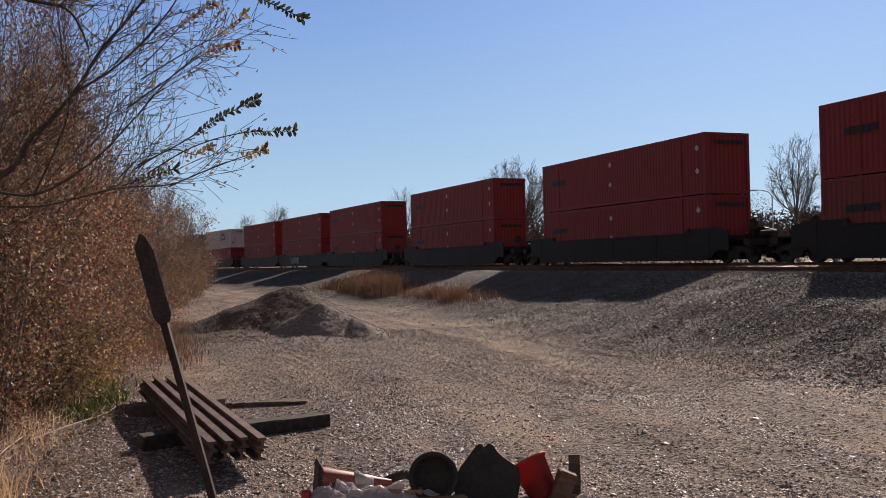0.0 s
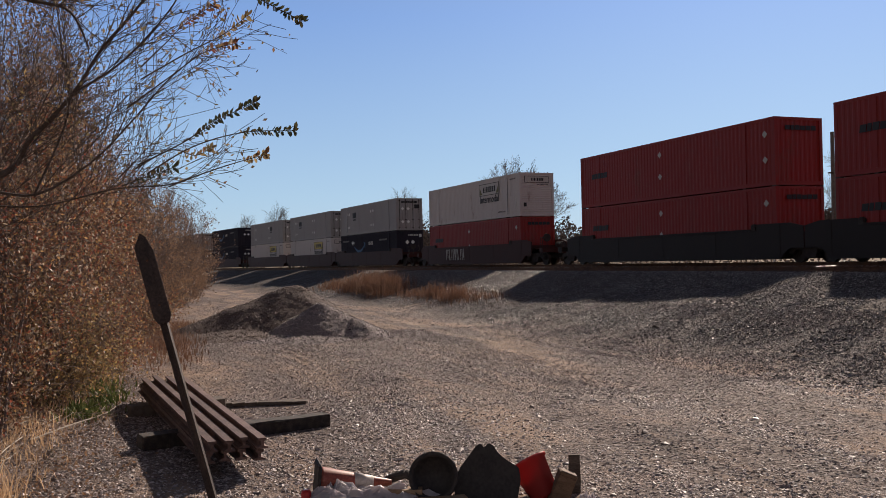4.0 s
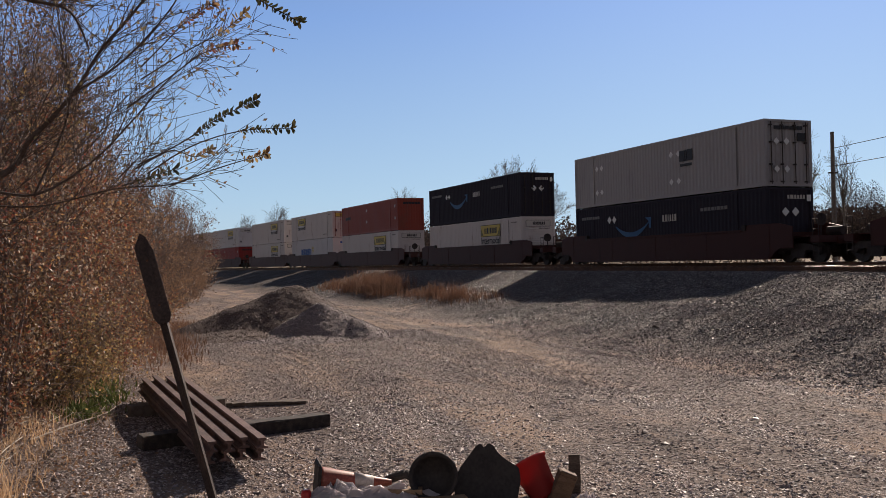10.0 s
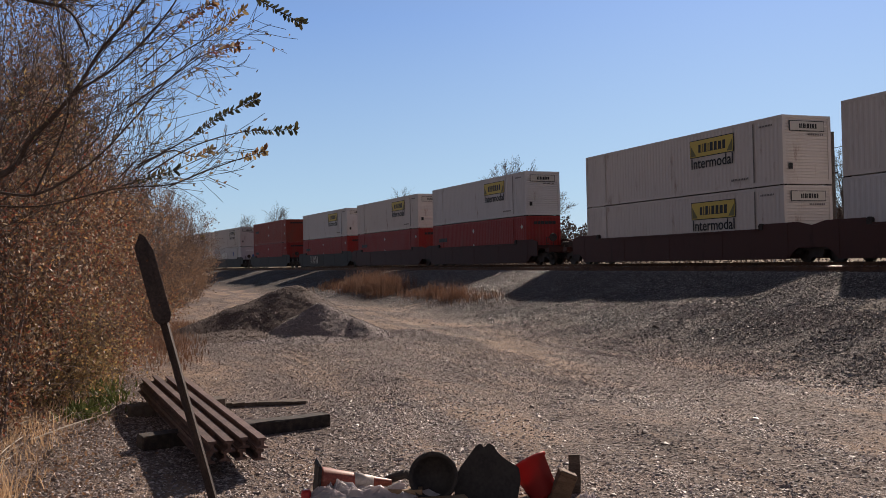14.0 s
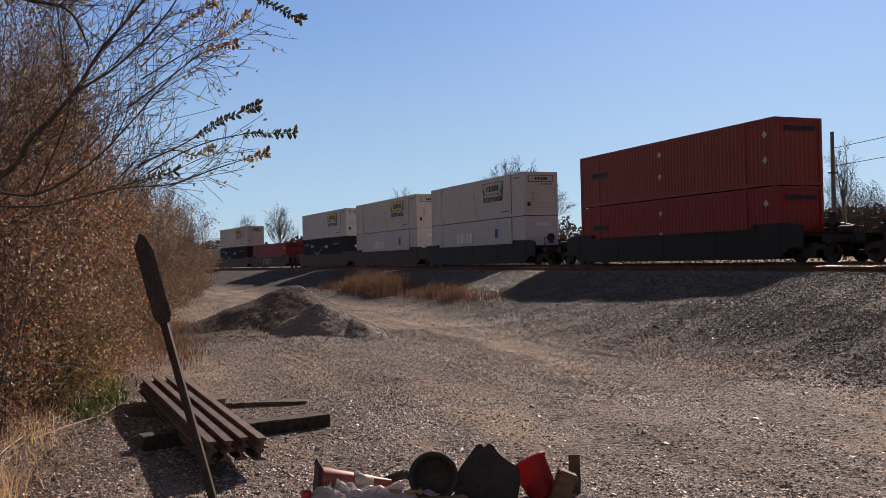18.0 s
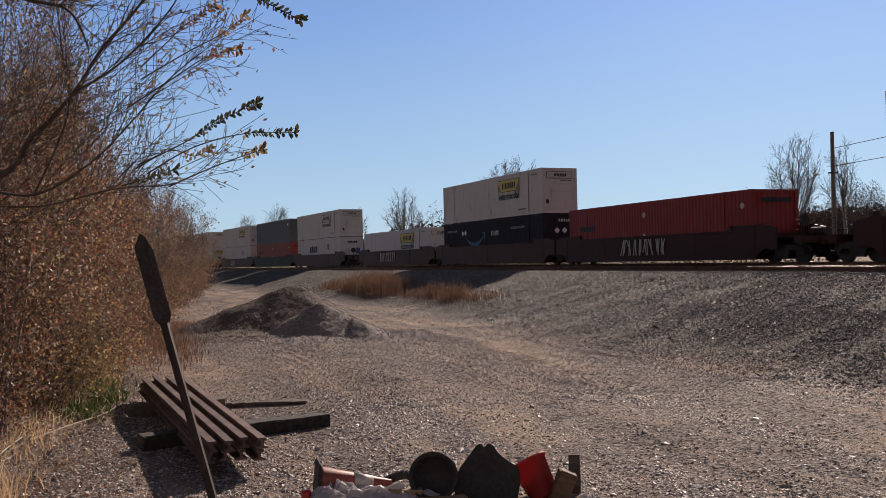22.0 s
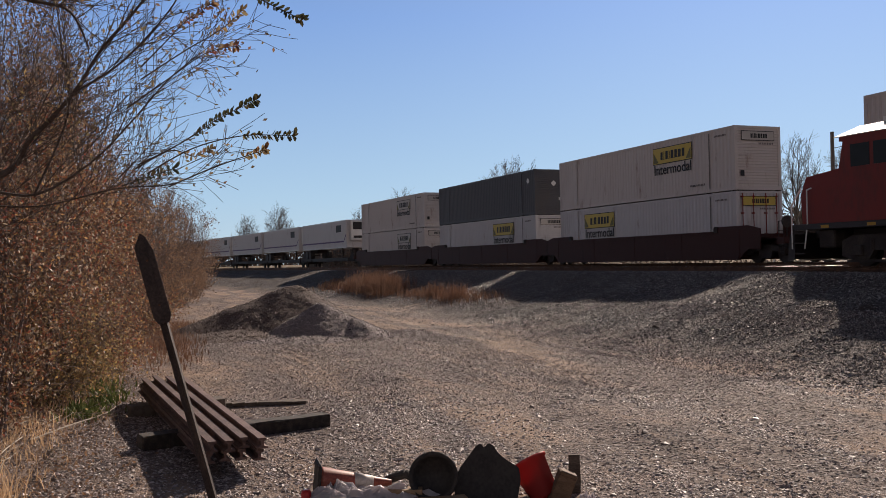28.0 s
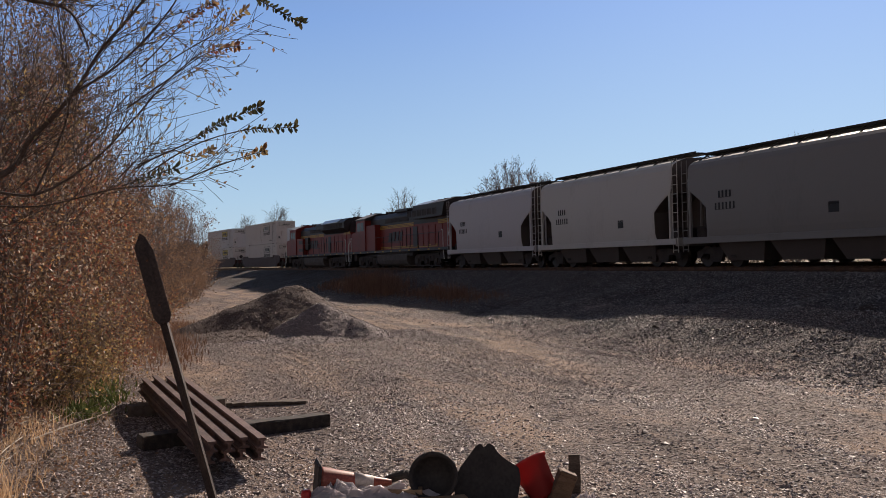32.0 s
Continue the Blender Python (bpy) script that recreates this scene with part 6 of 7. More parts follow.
def added_brush():
    """Low dry brush added along the tracks' far side to darken bright ground."""
    rg = np.random.default_rng(29)
    k = 15000
    x = rg.uniform(-110, 12, k)
    n = rg.uniform(35.5, 44, k)
    y = n + np.array([bend(v) for v in x])
    tall = 0.55 + 0.5 * np.sin(x * 0.9) * np.sin(x * 0.23 + 1) + 0.2 * np.sin(x * 2.7)
    z = np.array([land_z(a, b) for a, b in zip(x, y)]) + np.clip(tall, 0.15, 1.1) * rg.uniform(0, 1, k)
    ob = part_of("brush", leaf_mesh("brush", np.stack([x, y, z], 1), rg.uniform(0.12, 0.32, k), rg), M_LEAF_DUSK)
    return tagged(ob, "added low dry brush beyond the tracks", "brush", kind="stuff")


added_brush()


# ---- the yard: what lies and stands on it ----
def set_on(x, y, z=0.0, rx=0, ry=0, rz=0):
    return pose(x, y, ground_z(x, y) + z, rx, ry, rz)


def rough_box(L, W, H, rng, cuts=6, wear=0.012):
    """A timber or bar with slightly uneven faces and worn edges."""
    bm = boxes((-L / 2, L / 2, -W / 2, W / 2, 0, H))
    es = [e for e in bm.edges if abs((e.verts[0].co - e.verts[1].co).x) > L * 0.5]
    bmesh.ops.subdivide_edges(bm, edges=es, cuts=cuts)
    bmesh.ops.bevel(bm, geom=list(bm.edges), offset=min(W, H) * 0.08, segments=1, affect='EDGES', clamp_overlap=True)
    for v in bm.verts:
        v.co += Vector((0, rng.gauss(0, wear * 0.5), rng.gauss(0, wear * 0.3)))
    lo = min(v.co.z for v in bm.verts)
    for v in bm.verts:
        v.co.z -= lo
    return bm


rng_y = random.Random(40)
M_BAR = material("weathered dark steel", [(0.06, 0.036, 0.03), (0.15, 0.095, 0.08), (0.26, 0.175, 0.15)], 0.7, 0.15, 3, 50, 0.3, 0.004, objects=0.15)
# timbers that carry the steel
for (x, y, L, rz, W, H, label) in [(-8.42, 1.22, 1.75, 102, 0.20, 0.122, "weathered dark railway tie under the steel bars"), (-10.3, 0.85, 1.0, 95, 0.2, 0.122, "short dark timber under the steel bars")]:
    t = in_yard(tagged(part("railway_tie", rough_box(L, W, H, rng_y), M_TIE), label, "timber"))
    t.matrix_world = set_on(x, y, -0.01, 0, 0, rz)
plank = in_yard(tagged(part("plank", rough_box(0.95, 0.12, 0.04, rng_y), M_TIE), "thin warped dark plank on the gravel", "plank"))
plank.matrix_world = set_on(-10.3, 1.78, 0.0, 0, 0, 75)
# two layers of rail bars, spread a little like a fan
for layer, z in enumerate((0.112, 0.197)):
    for k in range(4):
        y0, y1 = 0.806 + 0.12 * k - 0.02 * (1 - layer), 0.557 + 0.135 * k - 0.02 * (1 - layer)
        p, q = Vector((-6.89 + rng_y.uniform(-0.05, 0.05), y0, 0)), Vector((-11.28 + rng_y.uniform(-0.15, 0.15), y1, 0))
        L, d = (q - p).length, q - p
        bm = bmesh.new()
        sweep(bm, [(-0.042, 0), (0.042, 0), (0.042, 0.012), (0.010, 0.022), (0.010, 0.055), (0.030, 0.062), (0.030, 0.08), (-0.030, 0.08), (-0.030, 0.062), (-0.010, 0.055), (-0.010, 0.022), (-0.042, 0.012)], -L / 2, L / 2)
        b = in_yard(tagged(part("steel_bar", bm, M_BAR), "long weathered steel rail bar in a stacked heap", "steel bar", "stack of steel bars"))
        mid = (p + q) / 2
        b.matrix_world = pose(mid.x, mid.y, z + ground_z(-9, 1), 0, 0, math.degrees(math.atan2(d.y, d.x)))


# a leaning marker post with a narrow blade at its head
def marker_post():
    a, b = Vector((-5.91, 0.72, -0.01)), Vector((-6.25, 0.30, 1.77))
    d = b - a
    g = in_yard(thing("marker_post", Matrix.Translation(a) @ d.to_track_quat('Z', 'Y').to_matrix().to_4x4(), "dark leaning steel marker post with a narrow blade", "post"))
    L = d.length
    bm = bmesh.new()
    sweep(bm, [(-0.026, -0.012), (-0.020, 0.018), (-0.008, 0.020), (0.008, 0.020), (0.020, 0.018), (0.026, -0.012), (0.010, 0.004), (-0.010, 0.004)], 0, L * 0.98)
    bmesh.ops.transform(bm, matrix=Matrix.Rotation(radians(-90), 4, 'Y'), verts=bm.verts)
    part("post", bm, M_RUST_DARK, g)
    w = 0.056
    out = [(-w, L * 0.70), (-w * 0.6, L * 0.675), (w * 0.6, L * 0.675), (w, L * 0.70), (w, L * 0.93), (w * 0.5, L * 0.985), (0.0, L), (-w, L * 0.955)]
    bl = prism(bmesh.new(), out, -0.022, -0.004)
    bmesh.ops.bevel(bl, geom=list(bl.edges), offset=0.003, segments=1, affect='EDGES')
    blade = part("blade", bl, M_RUST_DARK, g, "dark narrow marker blade")
    # turn the blade's face towards the yard
    to_eye = (EYE - b).normalized()
    local = g.matrix_world.to_3x3().inverted() @ to_eye
    for o in (blade,):
        o.matrix_local = Matrix.Rotation(math.atan2(local.x, -local.y), 4, 'Z')
    for k in (0.74, 0.90):
        part("bolt", rod(bmesh.new(), (0, -0.028, L * k), (0, -0.02, L * k), 0.008, 6), M_RUST, blade)
    return g


M_RUST_DARK = material("dark painted post", [(0.03, 0.024, 0.022), (0.062, 0.046, 0.041), (0.11, 0.08, 0.066)], 0.75, 0.2, 6, 70, 0.25, 0.003)
marker_post()


# ---- gravel heap ----
def heap(tops, x0, x1, y0, y1, k, soil, stones, label, seed):
    """A tipped heap: rounded cones that run together, with loose stones over it."""
    g = in_yard(thing("gravel_heap", Matrix.Identity(4), label, "gravel heap", "gravel heaps in the yard"))

    def h(x, y):
        z = -0.2
        for cx, cy, hh, near, back, left, right in tops:
            d = math.hypot((x - cx) / (near if x > cx else back), (y - cy) / (right if y > cy else left))
            z = max(z, hh * (1.07 - math.sqrt(d * d + 0.005)))
        return z + 0.045 * noise.noise((x * 1.3, y * 1.3, seed)) + 0.02 * noise.noise((x * 5, y * 5, 2))

    n = 80
    xs, ys = np.linspace(x0, x1, n), np.linspace(y0, y1, n)
    v = [(x, y, ground_z(x, y) + h(x, y)) for x in xs for y in ys]
    f = [(i * n + j, (i + 1) * n + j, (i + 1) * n + j + 1, i * n + j + 1) for i in range(n - 1) for j in range(n - 1) if max(v[q][2] - ground_z(v[q][0], v[q][1]) for q in (i * n + j, (i + 1) * n + j + 1)) > -0.08]
    part_of("heap_body", raw_mesh("heap", v, f, True), soil, g)
    rg = np.random.default_rng(seed)
    pts = []
    while len(pts) < k:
        x, y = rg.uniform(x0, x1), rg.uniform(y0, y1)
        z = h(x, y)
        if z > -0.02:
            pts.append((x, y, ground_z(x, y) + z))
    tagged(part_of("gravel", stone_mesh(np.array(pts), 0.028 * np.exp(rg.normal(0, 0.4, len(pts))), rg, True, 0.5), stones, g), kind="stuff")
    return g


def stone_mesh(centres, sizes, rg, plain=False, rise=0.3):
    """Angular pebbles, each its own island, open where they sit in the ground."""
    k = len(centres)
    if plain:
        a = rg.uniform(0, 2 * np.pi, (k, 1)) + np.array([[0, 2.1, 4.2]])
        r = rg.uniform(0.7, 1.2, (k, 3))
        foot_ = np.stack([np.cos(a) * r, np.sin(a) * r, np.full((k, 3), -0.25)], -1)
        top_ = np.concatenate([rg.normal(size=(k, 1, 2)) * 0.35, rg.uniform(0.6, 1.4, (k, 1, 1)) * rise], -1)
        v = np.concatenate([foot_, top_], 1) * (sizes * 0.5)[:, None, None] + centres[:, None]
        f = np.array([[0, 1, 3], [1, 2, 3], [2, 0, 3]])
        return raw_mesh("stones", v.reshape(-1, 3), (np.arange(k)[:, None, None] * 4 + f[None]).reshape(-1, 3))
    base = np.array([[1, 0.1, -0.2], [0.2, 1, -0.2], [-1, 0.1, -0.2], [-0.1, -1, -0.2], [0.5, -0.14, 0.20], [-0.48, 0.16, 0.23]], float)
    v = base[None] * rg.uniform(0.6, 1.2, (k, 6, 1)) + rg.normal(size=(k, 6, 3)) * 0.13
    a = rg.uniform(0, 2 * np.pi, k)
    c, s = np.cos(a), np.sin(a)
    x = v[..., 0] * c[:, None] - v[..., 1] * s[:, None]
    y = v[..., 0] * s[:, None] + v[..., 1] * c[:, None]
    v = np.stack([x, y, v[..., 2]], -1) * (sizes * 0.5)[:, None, None] + centres[:, None]
    f = np.array([[0, 1, 4], [1, 5, 4], [1, 2, 5], [2, 3, 5], [3, 4, 5], [3, 0, 4]])
    return raw_mesh("stones", v.reshape(-1, 3), (np.arange(k)[:, None, None] * 6 + f[None]).reshape(-1, 3))


M_HEAP = material("heap gravel", [(0.12, 0.098, 0.094), (0.24, 0.20, 0.192), (0.38, 0.325, 0.31)], 0.9, 0, 25, 80, 0.8, 0.03)
M_HEAPSTONE = material("heap stones", [(0.11, 0.09, 0.085), (0.28, 0.235, 0.222), (0.60, 0.53, 0.505)], 0.6, 0, 20, 60, 0.2, 0.004, island=0.9)
M_EARTH = material("heap earth", [(0.065, 0.046, 0.038), (0.125, 0.09, 0.075), (0.20, 0.15, 0.126)], 0.9, 0, 25, 80, 0.8, 0.03)
M_EARTHSTONE = material("earthy heap stones", [(0.07, 0.05, 0.042), (0.17, 0.125, 0.105), (0.42, 0.335, 0.29)], 0.7, 0, 20, 60, 0.2, 0.004, island=0.9)
heap([(-21.5, 4.55, 1.05, 2.0, 1.7, 2.9, 1.6), (-20.2, 3.1, 0.18, 1.5, 1.2, 2.0, 1.4)], -24.0, -17.6, 0.6, 6.8, 19000, M_EARTH, M_EARTHSTONE, "heap of brown earth and gravel with a long low tail", 31)
heap([(-19.5, 4.6, 0.68, 1.2, 1.1, 1.15, 1.45), (-19.0, 5.15, 0.36, 0.8, 0.8, 0.9, 0.8), (-19.0, 4.3, 0.14, 1.2, 0.8, 1.5, 1.6)], -21.4, -16.8, 2.4, 6.6, 14000, M_HEAP, M_HEAPSTONE, "lower heap of bluish-grey gravel against the earth heap", 33)


# ---- loose stone over the yard and the ballast shoulder ----
def scatter(k, x0, x1, y0, y1, size, mat, label, seed, thin=None, plain=False, crowd=1.5, rise=0.3, level=ground_z):
    rg = np.random.default_rng(seed)
    # more stones close to where one stands
    x = x1 - (x1 - x0) * rg.uniform(0, 1, k) ** crowd
    y = rg.uniform(y0, y1, k)
    keep = y < 0.6 - 1.14 * x
    if thin:
        keep &= np.array([thin(a, b) for a, b in zip(x, y)]) > rg.uniform(0, 1, k)
    x, y = x[keep], y[keep]
    s = size * np.exp(rg.normal(0, 0.42, len(x)))
    z = np.array([level(a, b) for a, b in zip(x, y)]) + s * 0.10
    ob = part_of("gravel", stone_mesh(np.stack([x, y, z], 1), s, rg, plain, rise), mat)
    return tagged(ob, label, "gravel", kind="stuff")


def yard_density(x, y):
    n = 0.40 + 2.4 * noise.noise((x * 0.10 + 0.1 * y, y * 0.75 + 0.07 * x, 5.0)) + 0.6 * noise.noise((x * 0.7, y * 0.9, 2.0))
    n += 0.5 * ease(2.4, 0.4, y)
    return min(1.0, max(0.22, n))


def bank_density(x, y):
    # furrows run down the slope, where earth shows between the stones
    bare = ease(0.12, 0.34, noise.noise((x * 0.75 + 0.15 * y, y * 0.2, 14.0))) * ease(20.0, 18.0, y - bend(x))
    return 0.10 + 0.90 * ease(-1.4, 1.6, y - bend(x) - bank_foot(x) + 1.2 * noise.noise((x * 0.3, y * 0.4, 4.0))) * (1 - 0.8 * bare)


in_yard(scatter(150000, -9.6, -3.6, -2.2, 10.0, 0.0195, M_STONE, "loose grey and tan stones strewn over the yard", 61, yard_density, False, 1.2))
in_yard(scatter(330000, -20, -9, -1.5, 11.5, 0.0165, M_STONE, "small loose stones in the middle of the yard", 64, lambda x, y: 0.10 + 0.90 * yard_density(x, y), True, 0.9, 0.42))
in_yard(scatter(90000, -46, -19, 0.3, 12.0, 0.022, M_STONE, "loose stones on the far part of the yard", 62, yard_density, True, 1.3, 0.4))
scatter(380000, -62, -10, 11.0, 22.3, 0.038, M_BALLAST, "grey ballast stones on the shoulder of the tracks", 63, bank_density, True, 1.3, 0.36, land_z)


# ---- dry grass and weeds ----
def blades(spots, height, k, mat, label, seed, lean=0.35, width=0.006, name="grass"):
    rg = np.random.default_rng(seed)
    c = np.array(spots)[rg.integers(0, len(spots), k)]
    x, y = c[:, 0] + rg.normal(0, 1, k) * c[:, 2], c[:, 1] + rg.normal(0, 1, k) * c[:, 3]
    z = np.array([ground_z(a, b) for a, b in zip(x, y)]) - 0.01
    h = height * (0.25 + 0.85 * rg.uniform(0, 1, k) ** 1.6)
    a = rg.uniform(0, 6.28, k)
    ox, oy = np.cos(a) * h * lean * rg.uniform(0, 1.2, k), np.sin(a) * h * lean * rg.uniform(0, 1.2, k)
    wx, wy = -np.sin(a) * width, np.cos(a) * width
    b0, b1 = np.stack([x - wx, y - wy, z], 1), np.stack([x + wx, y + wy, z], 1)
    m0, m1 = np.stack([x - wx * 0.8 + ox * 0.35, y - wy * 0.8 + oy * 0.35, z + h * 0.6], 1), np.stack([x + wx * 0.8 + ox * 0.35, y + wy * 0.8 + oy * 0.35, z + h * 0.6], 1)
    t = np.stack([x + ox, y + oy, z + h], 1)
    v = np.stack([b0, b1, m1, m0, t], 1).reshape(-1, 3)
    o = np.arange(k)[:, None] * 5
    f = np.concatenate([o + np.array([[0, 1, 2]]), o + np.array([[0, 2, 3]]), o + np.array([[3, 2, 4]])], 1).reshape(-1, 3)
    return in_yard(tagged(part_of(name, raw_mesh("grass", v, f), mat), label, "grass", kind="stuff"))


tuft = [(-41.5 + i * 0.75, 11.7 - 0.05 * i + 0.3 * math.sin(i * 2.1), 0.7, 0.35) for i in range(9)]
blades(tuft, 0.62, 5200, M_GRASS_DRY, "tall dry red-brown grass beside the gravel", 71, 0.8, 0.007)
blades([(-38.8, 11.6, 0.6, 0.3), (-41.2, 11.75, 0.5, 0.3), (-36.6, 11.5, 0.5, 0.25)], 0.95, 1500, M_GRASS_DRY, "tall feathery tuft of dry grass", 78, 0.6, 0.006)
blades([(-33.5 + i * 0.9, 11.35 + 0.2 * math.sin(i * 1.7), 0.6, 0.3) for i in range(9)], 0.30, 1900, M_GRASS_DRY, "low dry grass on the gravel's edge", 72, 0.8, 0.006)
blades([(-30.5, 11.4, 0.4, 0.25), (-28.4, 11.3, 0.4, 0.25)], 0.55, 700, M_GRASS_DRY, "small tufts of dry grass on gravel", 79, 0.7, 0.006)
blades([(-46 + i * 1.3, 11.7, 0.8, 0.5) for i in range(5)], 0.4, 1500, M_GRASS_DRY, "sparse dry grass by the track", 75, 0.5, 0.011)
blades([(-6.3, -0.62, 0.14, 0.08), (-6.0, -0.70, 0.12, 0.08), (-6.8, -0.85, 0.2, 0.10)], 0.36, 1700, M_GRASS_PALE, "pale dry grass tuft at the bushes' foot", 73, 0.6, 0.004)
blades([(-11.6, 0.15, 0.3, 0.12), (-12.6, 0.05, 0.4, 0.15), (-10.6, -0.1, 0.25, 0.12)], 0.14, 1100, M_GRASS_GREEN, "low green weeds beside the steel bars", 74, 1.0, 0.010, "weeds")
blades([(-16 - i * 1.5, 1.2 + 0.05 * i, 0.8, 0.3) for i in range(8)], 0.16, 1700, M_GRASS_DRY, "dry brown grass along the bushes", 76, 0.5, 0.009)
blades([(-18.2 - i * 0.8, 1.35 + 0.1 * i, 0.6, 0.28) for i in range(9)], 0.2, 3600, M_GRASS_DRY, "pale dry grass at the bushes' foot near the heap", 80, 0.7, 0.006)
blades([(-7.5 - i * 0.8, -0.9 + 0.08 * i, 0.5, 0.28) for i in range(9)], 0.16, 2200, M_GRASS_PALE, "straw and stalks below the bushes", 77, 0.9, 0.004)


def stick(points, r0, r1, sides=6):
    """One unbroken round stick through the points."""
    n = len(points)
    v, f = [], []
    for i, p in enumerate(points):
        d = (points[min(i + 1, n - 1)] - points[max(i - 1, 0)]).normalized()
        u = d.orthogonal().normalized()
        w, r = d.cross(u), r0 + (r1 - r0) * i / (n - 1)
        v += [tuple(p + (u * math.cos(6.2832 * k / sides) + w * math.sin(6.2832 * k / sides)) * r) for k in range(sides)]
    for i in range(n - 1):
        f += [(i * sides + k, i * sides + (k + 1) % sides, (i + 1) * sides + (k + 1) % sides, (i + 1) * sides + k) for k in range(sides)]
    f += [tuple(range(sides))[::-1], tuple(range((n - 1) * sides, n * sides))]
    return raw_mesh("stick", v, f, True)


def fallen_branch(path, r, label, mat):
    s = spread(path, r, r * 0.5)
    line = [a for a, *_ in s] + [s[-1][1]]
    g = in_yard(tagged(part_of("fallen_branch", stick(line, r, r * 0.5), mat), label, "branch"))
    rr = random.Random(int(path[0][0] * 100))
    for a, b, ra, rb in s[4::4]:
        d = ((b - a).normalized() + Vector((rr.gauss(0, 0.6), rr.gauss(0, 0.6), 0.25))).normalized()
        mid = a + d * 0.15 + Vector((rr.gauss(0, 0.02), rr.gauss(0, 0.02), 0.01))
        part_of("twig", stick([a, mid, a + d * 0.3], r * 0.4, r * 0.2, 5), mat, g)
    return g


M_PALEWOOD = material("bleached wood", [(0.30, 0.26, 0.21), (0.48, 0.43, 0.36)], 0.85, 0, 6, 60, 0.2)
fallen_branch([(-9.0, -0.55, 0.03), (-9.6, -0.2, 0.05), (-10.2, 0.1, 0.04), (-10.7, 0.25, 0.05)], 0.008, "pale fallen branch on the gravel", M_PALEWOOD)
fallen_branch([(-7.7, -0.75, 0.03), (-8.4, -0.7, 0.06), (-9.2, -0.6, 0.04)], 0.009, "thin dry fallen branch below the bushes", M_PALEWOOD)
fallen_branch([(-14.6, 0.05, 0.05), (-14.5, 0.25, 0.10), (-14.4, 0.40, 0.05), (-14.2, 0.5, 0.12)], 0.016, "short bleached branch below the bushes", M_PALEWOOD)

rr_b = random.Random(12)
for _ in range(9):
    bx, by = rr_b.uniform(-10.6, -6.3), rr_b.uniform(-0.75, -0.1)
    a_ = rr_b.uniform(-0.7, 0.7)
    L_ = rr_b.uniform(0.4, 1.1)
    ends = [(bx + L_ * k * math.cos(a_), by + L_ * k * math.sin(a_), ground_z(bx, by) + 0.02 + 0.10 * k * (1.2 - k) + rr_b.uniform(0, 0.03)) for k in (0, 0.33, 0.66, 1)]
    fallen_branch(ends, rr_b.uniform(0.003, 0.006), "thin pale dry twig lying on the gravel", M_PALEWOOD)


# ---- the discarded things at the near edge of the yard ----
P_CONE = material("faded orange cone plastic", [(0.20, 0.045, 0.03), (0.32, 0.08, 0.05), (0.40, 0.14, 0.10)], 0.5, 0, 8, 60, 0.1)
P_COLLAR = material("scuffed white collar", [(0.42, 0.36, 0.32), (0.66, 0.6, 0.56)], 0.5, 0, 14, 80, 0.1)
P_REDPLASTIC = material("bright red plastic", [(0.42, 0.012, 0.012), (0.62, 0.03, 0.025)], 0.35, 0, 5, 40, 0.05)
P_SHEET = leaf_material("thin white plastic sheet", [(0.74, 0.70, 0.72), (0.84, 0.80, 0.80)], 0.6, 0.06)
M_WOOD = material("raw pine board", [(0.22, 0.13, 0.075), (0.36, 0.24, 0.14), (0.44, 0.31, 0.19)], 0.75, 0, 4, 50, 0.25, 0.004, stretch=(1, 6, 6))
M_WOOD_DARK = material("old brown wood", [(0.08, 0.045, 0.028), (0.16, 0.10, 0.06), (0.24, 0.155, 0.10)], 0.8, 0, 5, 50, 0.3, 0.004, stretch=(6, 6, 1))


def lathe(profile, n=28):
    """Turns an outline of (radius, height) round the z axis."""
    bm = bmesh.new()
    rings = [[bm.verts.new((r * math.cos(2 * math.pi * i / n), r * math.sin(2 * math.pi * i / n), z)) for i in range(n)] for r, z in profile]
    for a, b in zip(rings, rings[1:]):
        for i in range(n):
            bm.faces.new((a[i], a[(i + 1) % n], b[(i + 1) % n], b[i]))
    bm.faces.new(rings[0][::-1])
    bm.faces.new(rings[-1])
    bmesh.ops.recalc_face_normals(bm, faces=bm.faces)
    for f in bm.faces:
        f.smooth = True
    return bm


def cone_thing(m, label, mat):
    g = in_yard(thing("traffic_cone", m, label, "traffic cone"))
    bp = boxes((-0.17, 0.17, -0.17, 0.17, 0, 0.03), bevel=0.02)
    part("base_plate", bp, M_RUBBER, g, "black rubber base")
    part("cone_body", lathe([(0.125, 0.03), (0.118, 0.06), (0.025, 0.66), (0.02, 0.665)]), mat, g)
    for z0, z1 in ((0.33, 0.50),):
        r = lambda z: 0.118 - (z - 0.06) * 0.155 + 0.003
        part("collar", lathe([(r(z0), z0), (r(z1), z1)]), P_COLLAR, g, "scuffed white collar")
    return g


right_ = Vector((0.3585, 0.9334, 0))
ahead = Vector((-0.9334, 0.3585, 0))


def basis(origin, xaxis, zaxis):
    z = Vector(zaxis).normalized()
    x = (Vector(xaxis) - z * Vector(xaxis).dot(z)).normalized()
    y = z.cross(x)
    m = Matrix((x, y, z)).transposed().to_4x4()
    m.translation = origin
    return m


o = Vector((-5.93, 1.35, 0.18))
cone_thing(basis((o.x, o.y, 0.135), (0, 0, 1), right_ + ahead * 0.25 - Vector((0, 0, 0.10))) @ Matrix.Scale(0.76, 4), "scuffed orange traffic cone lying on its side", P_CONE)
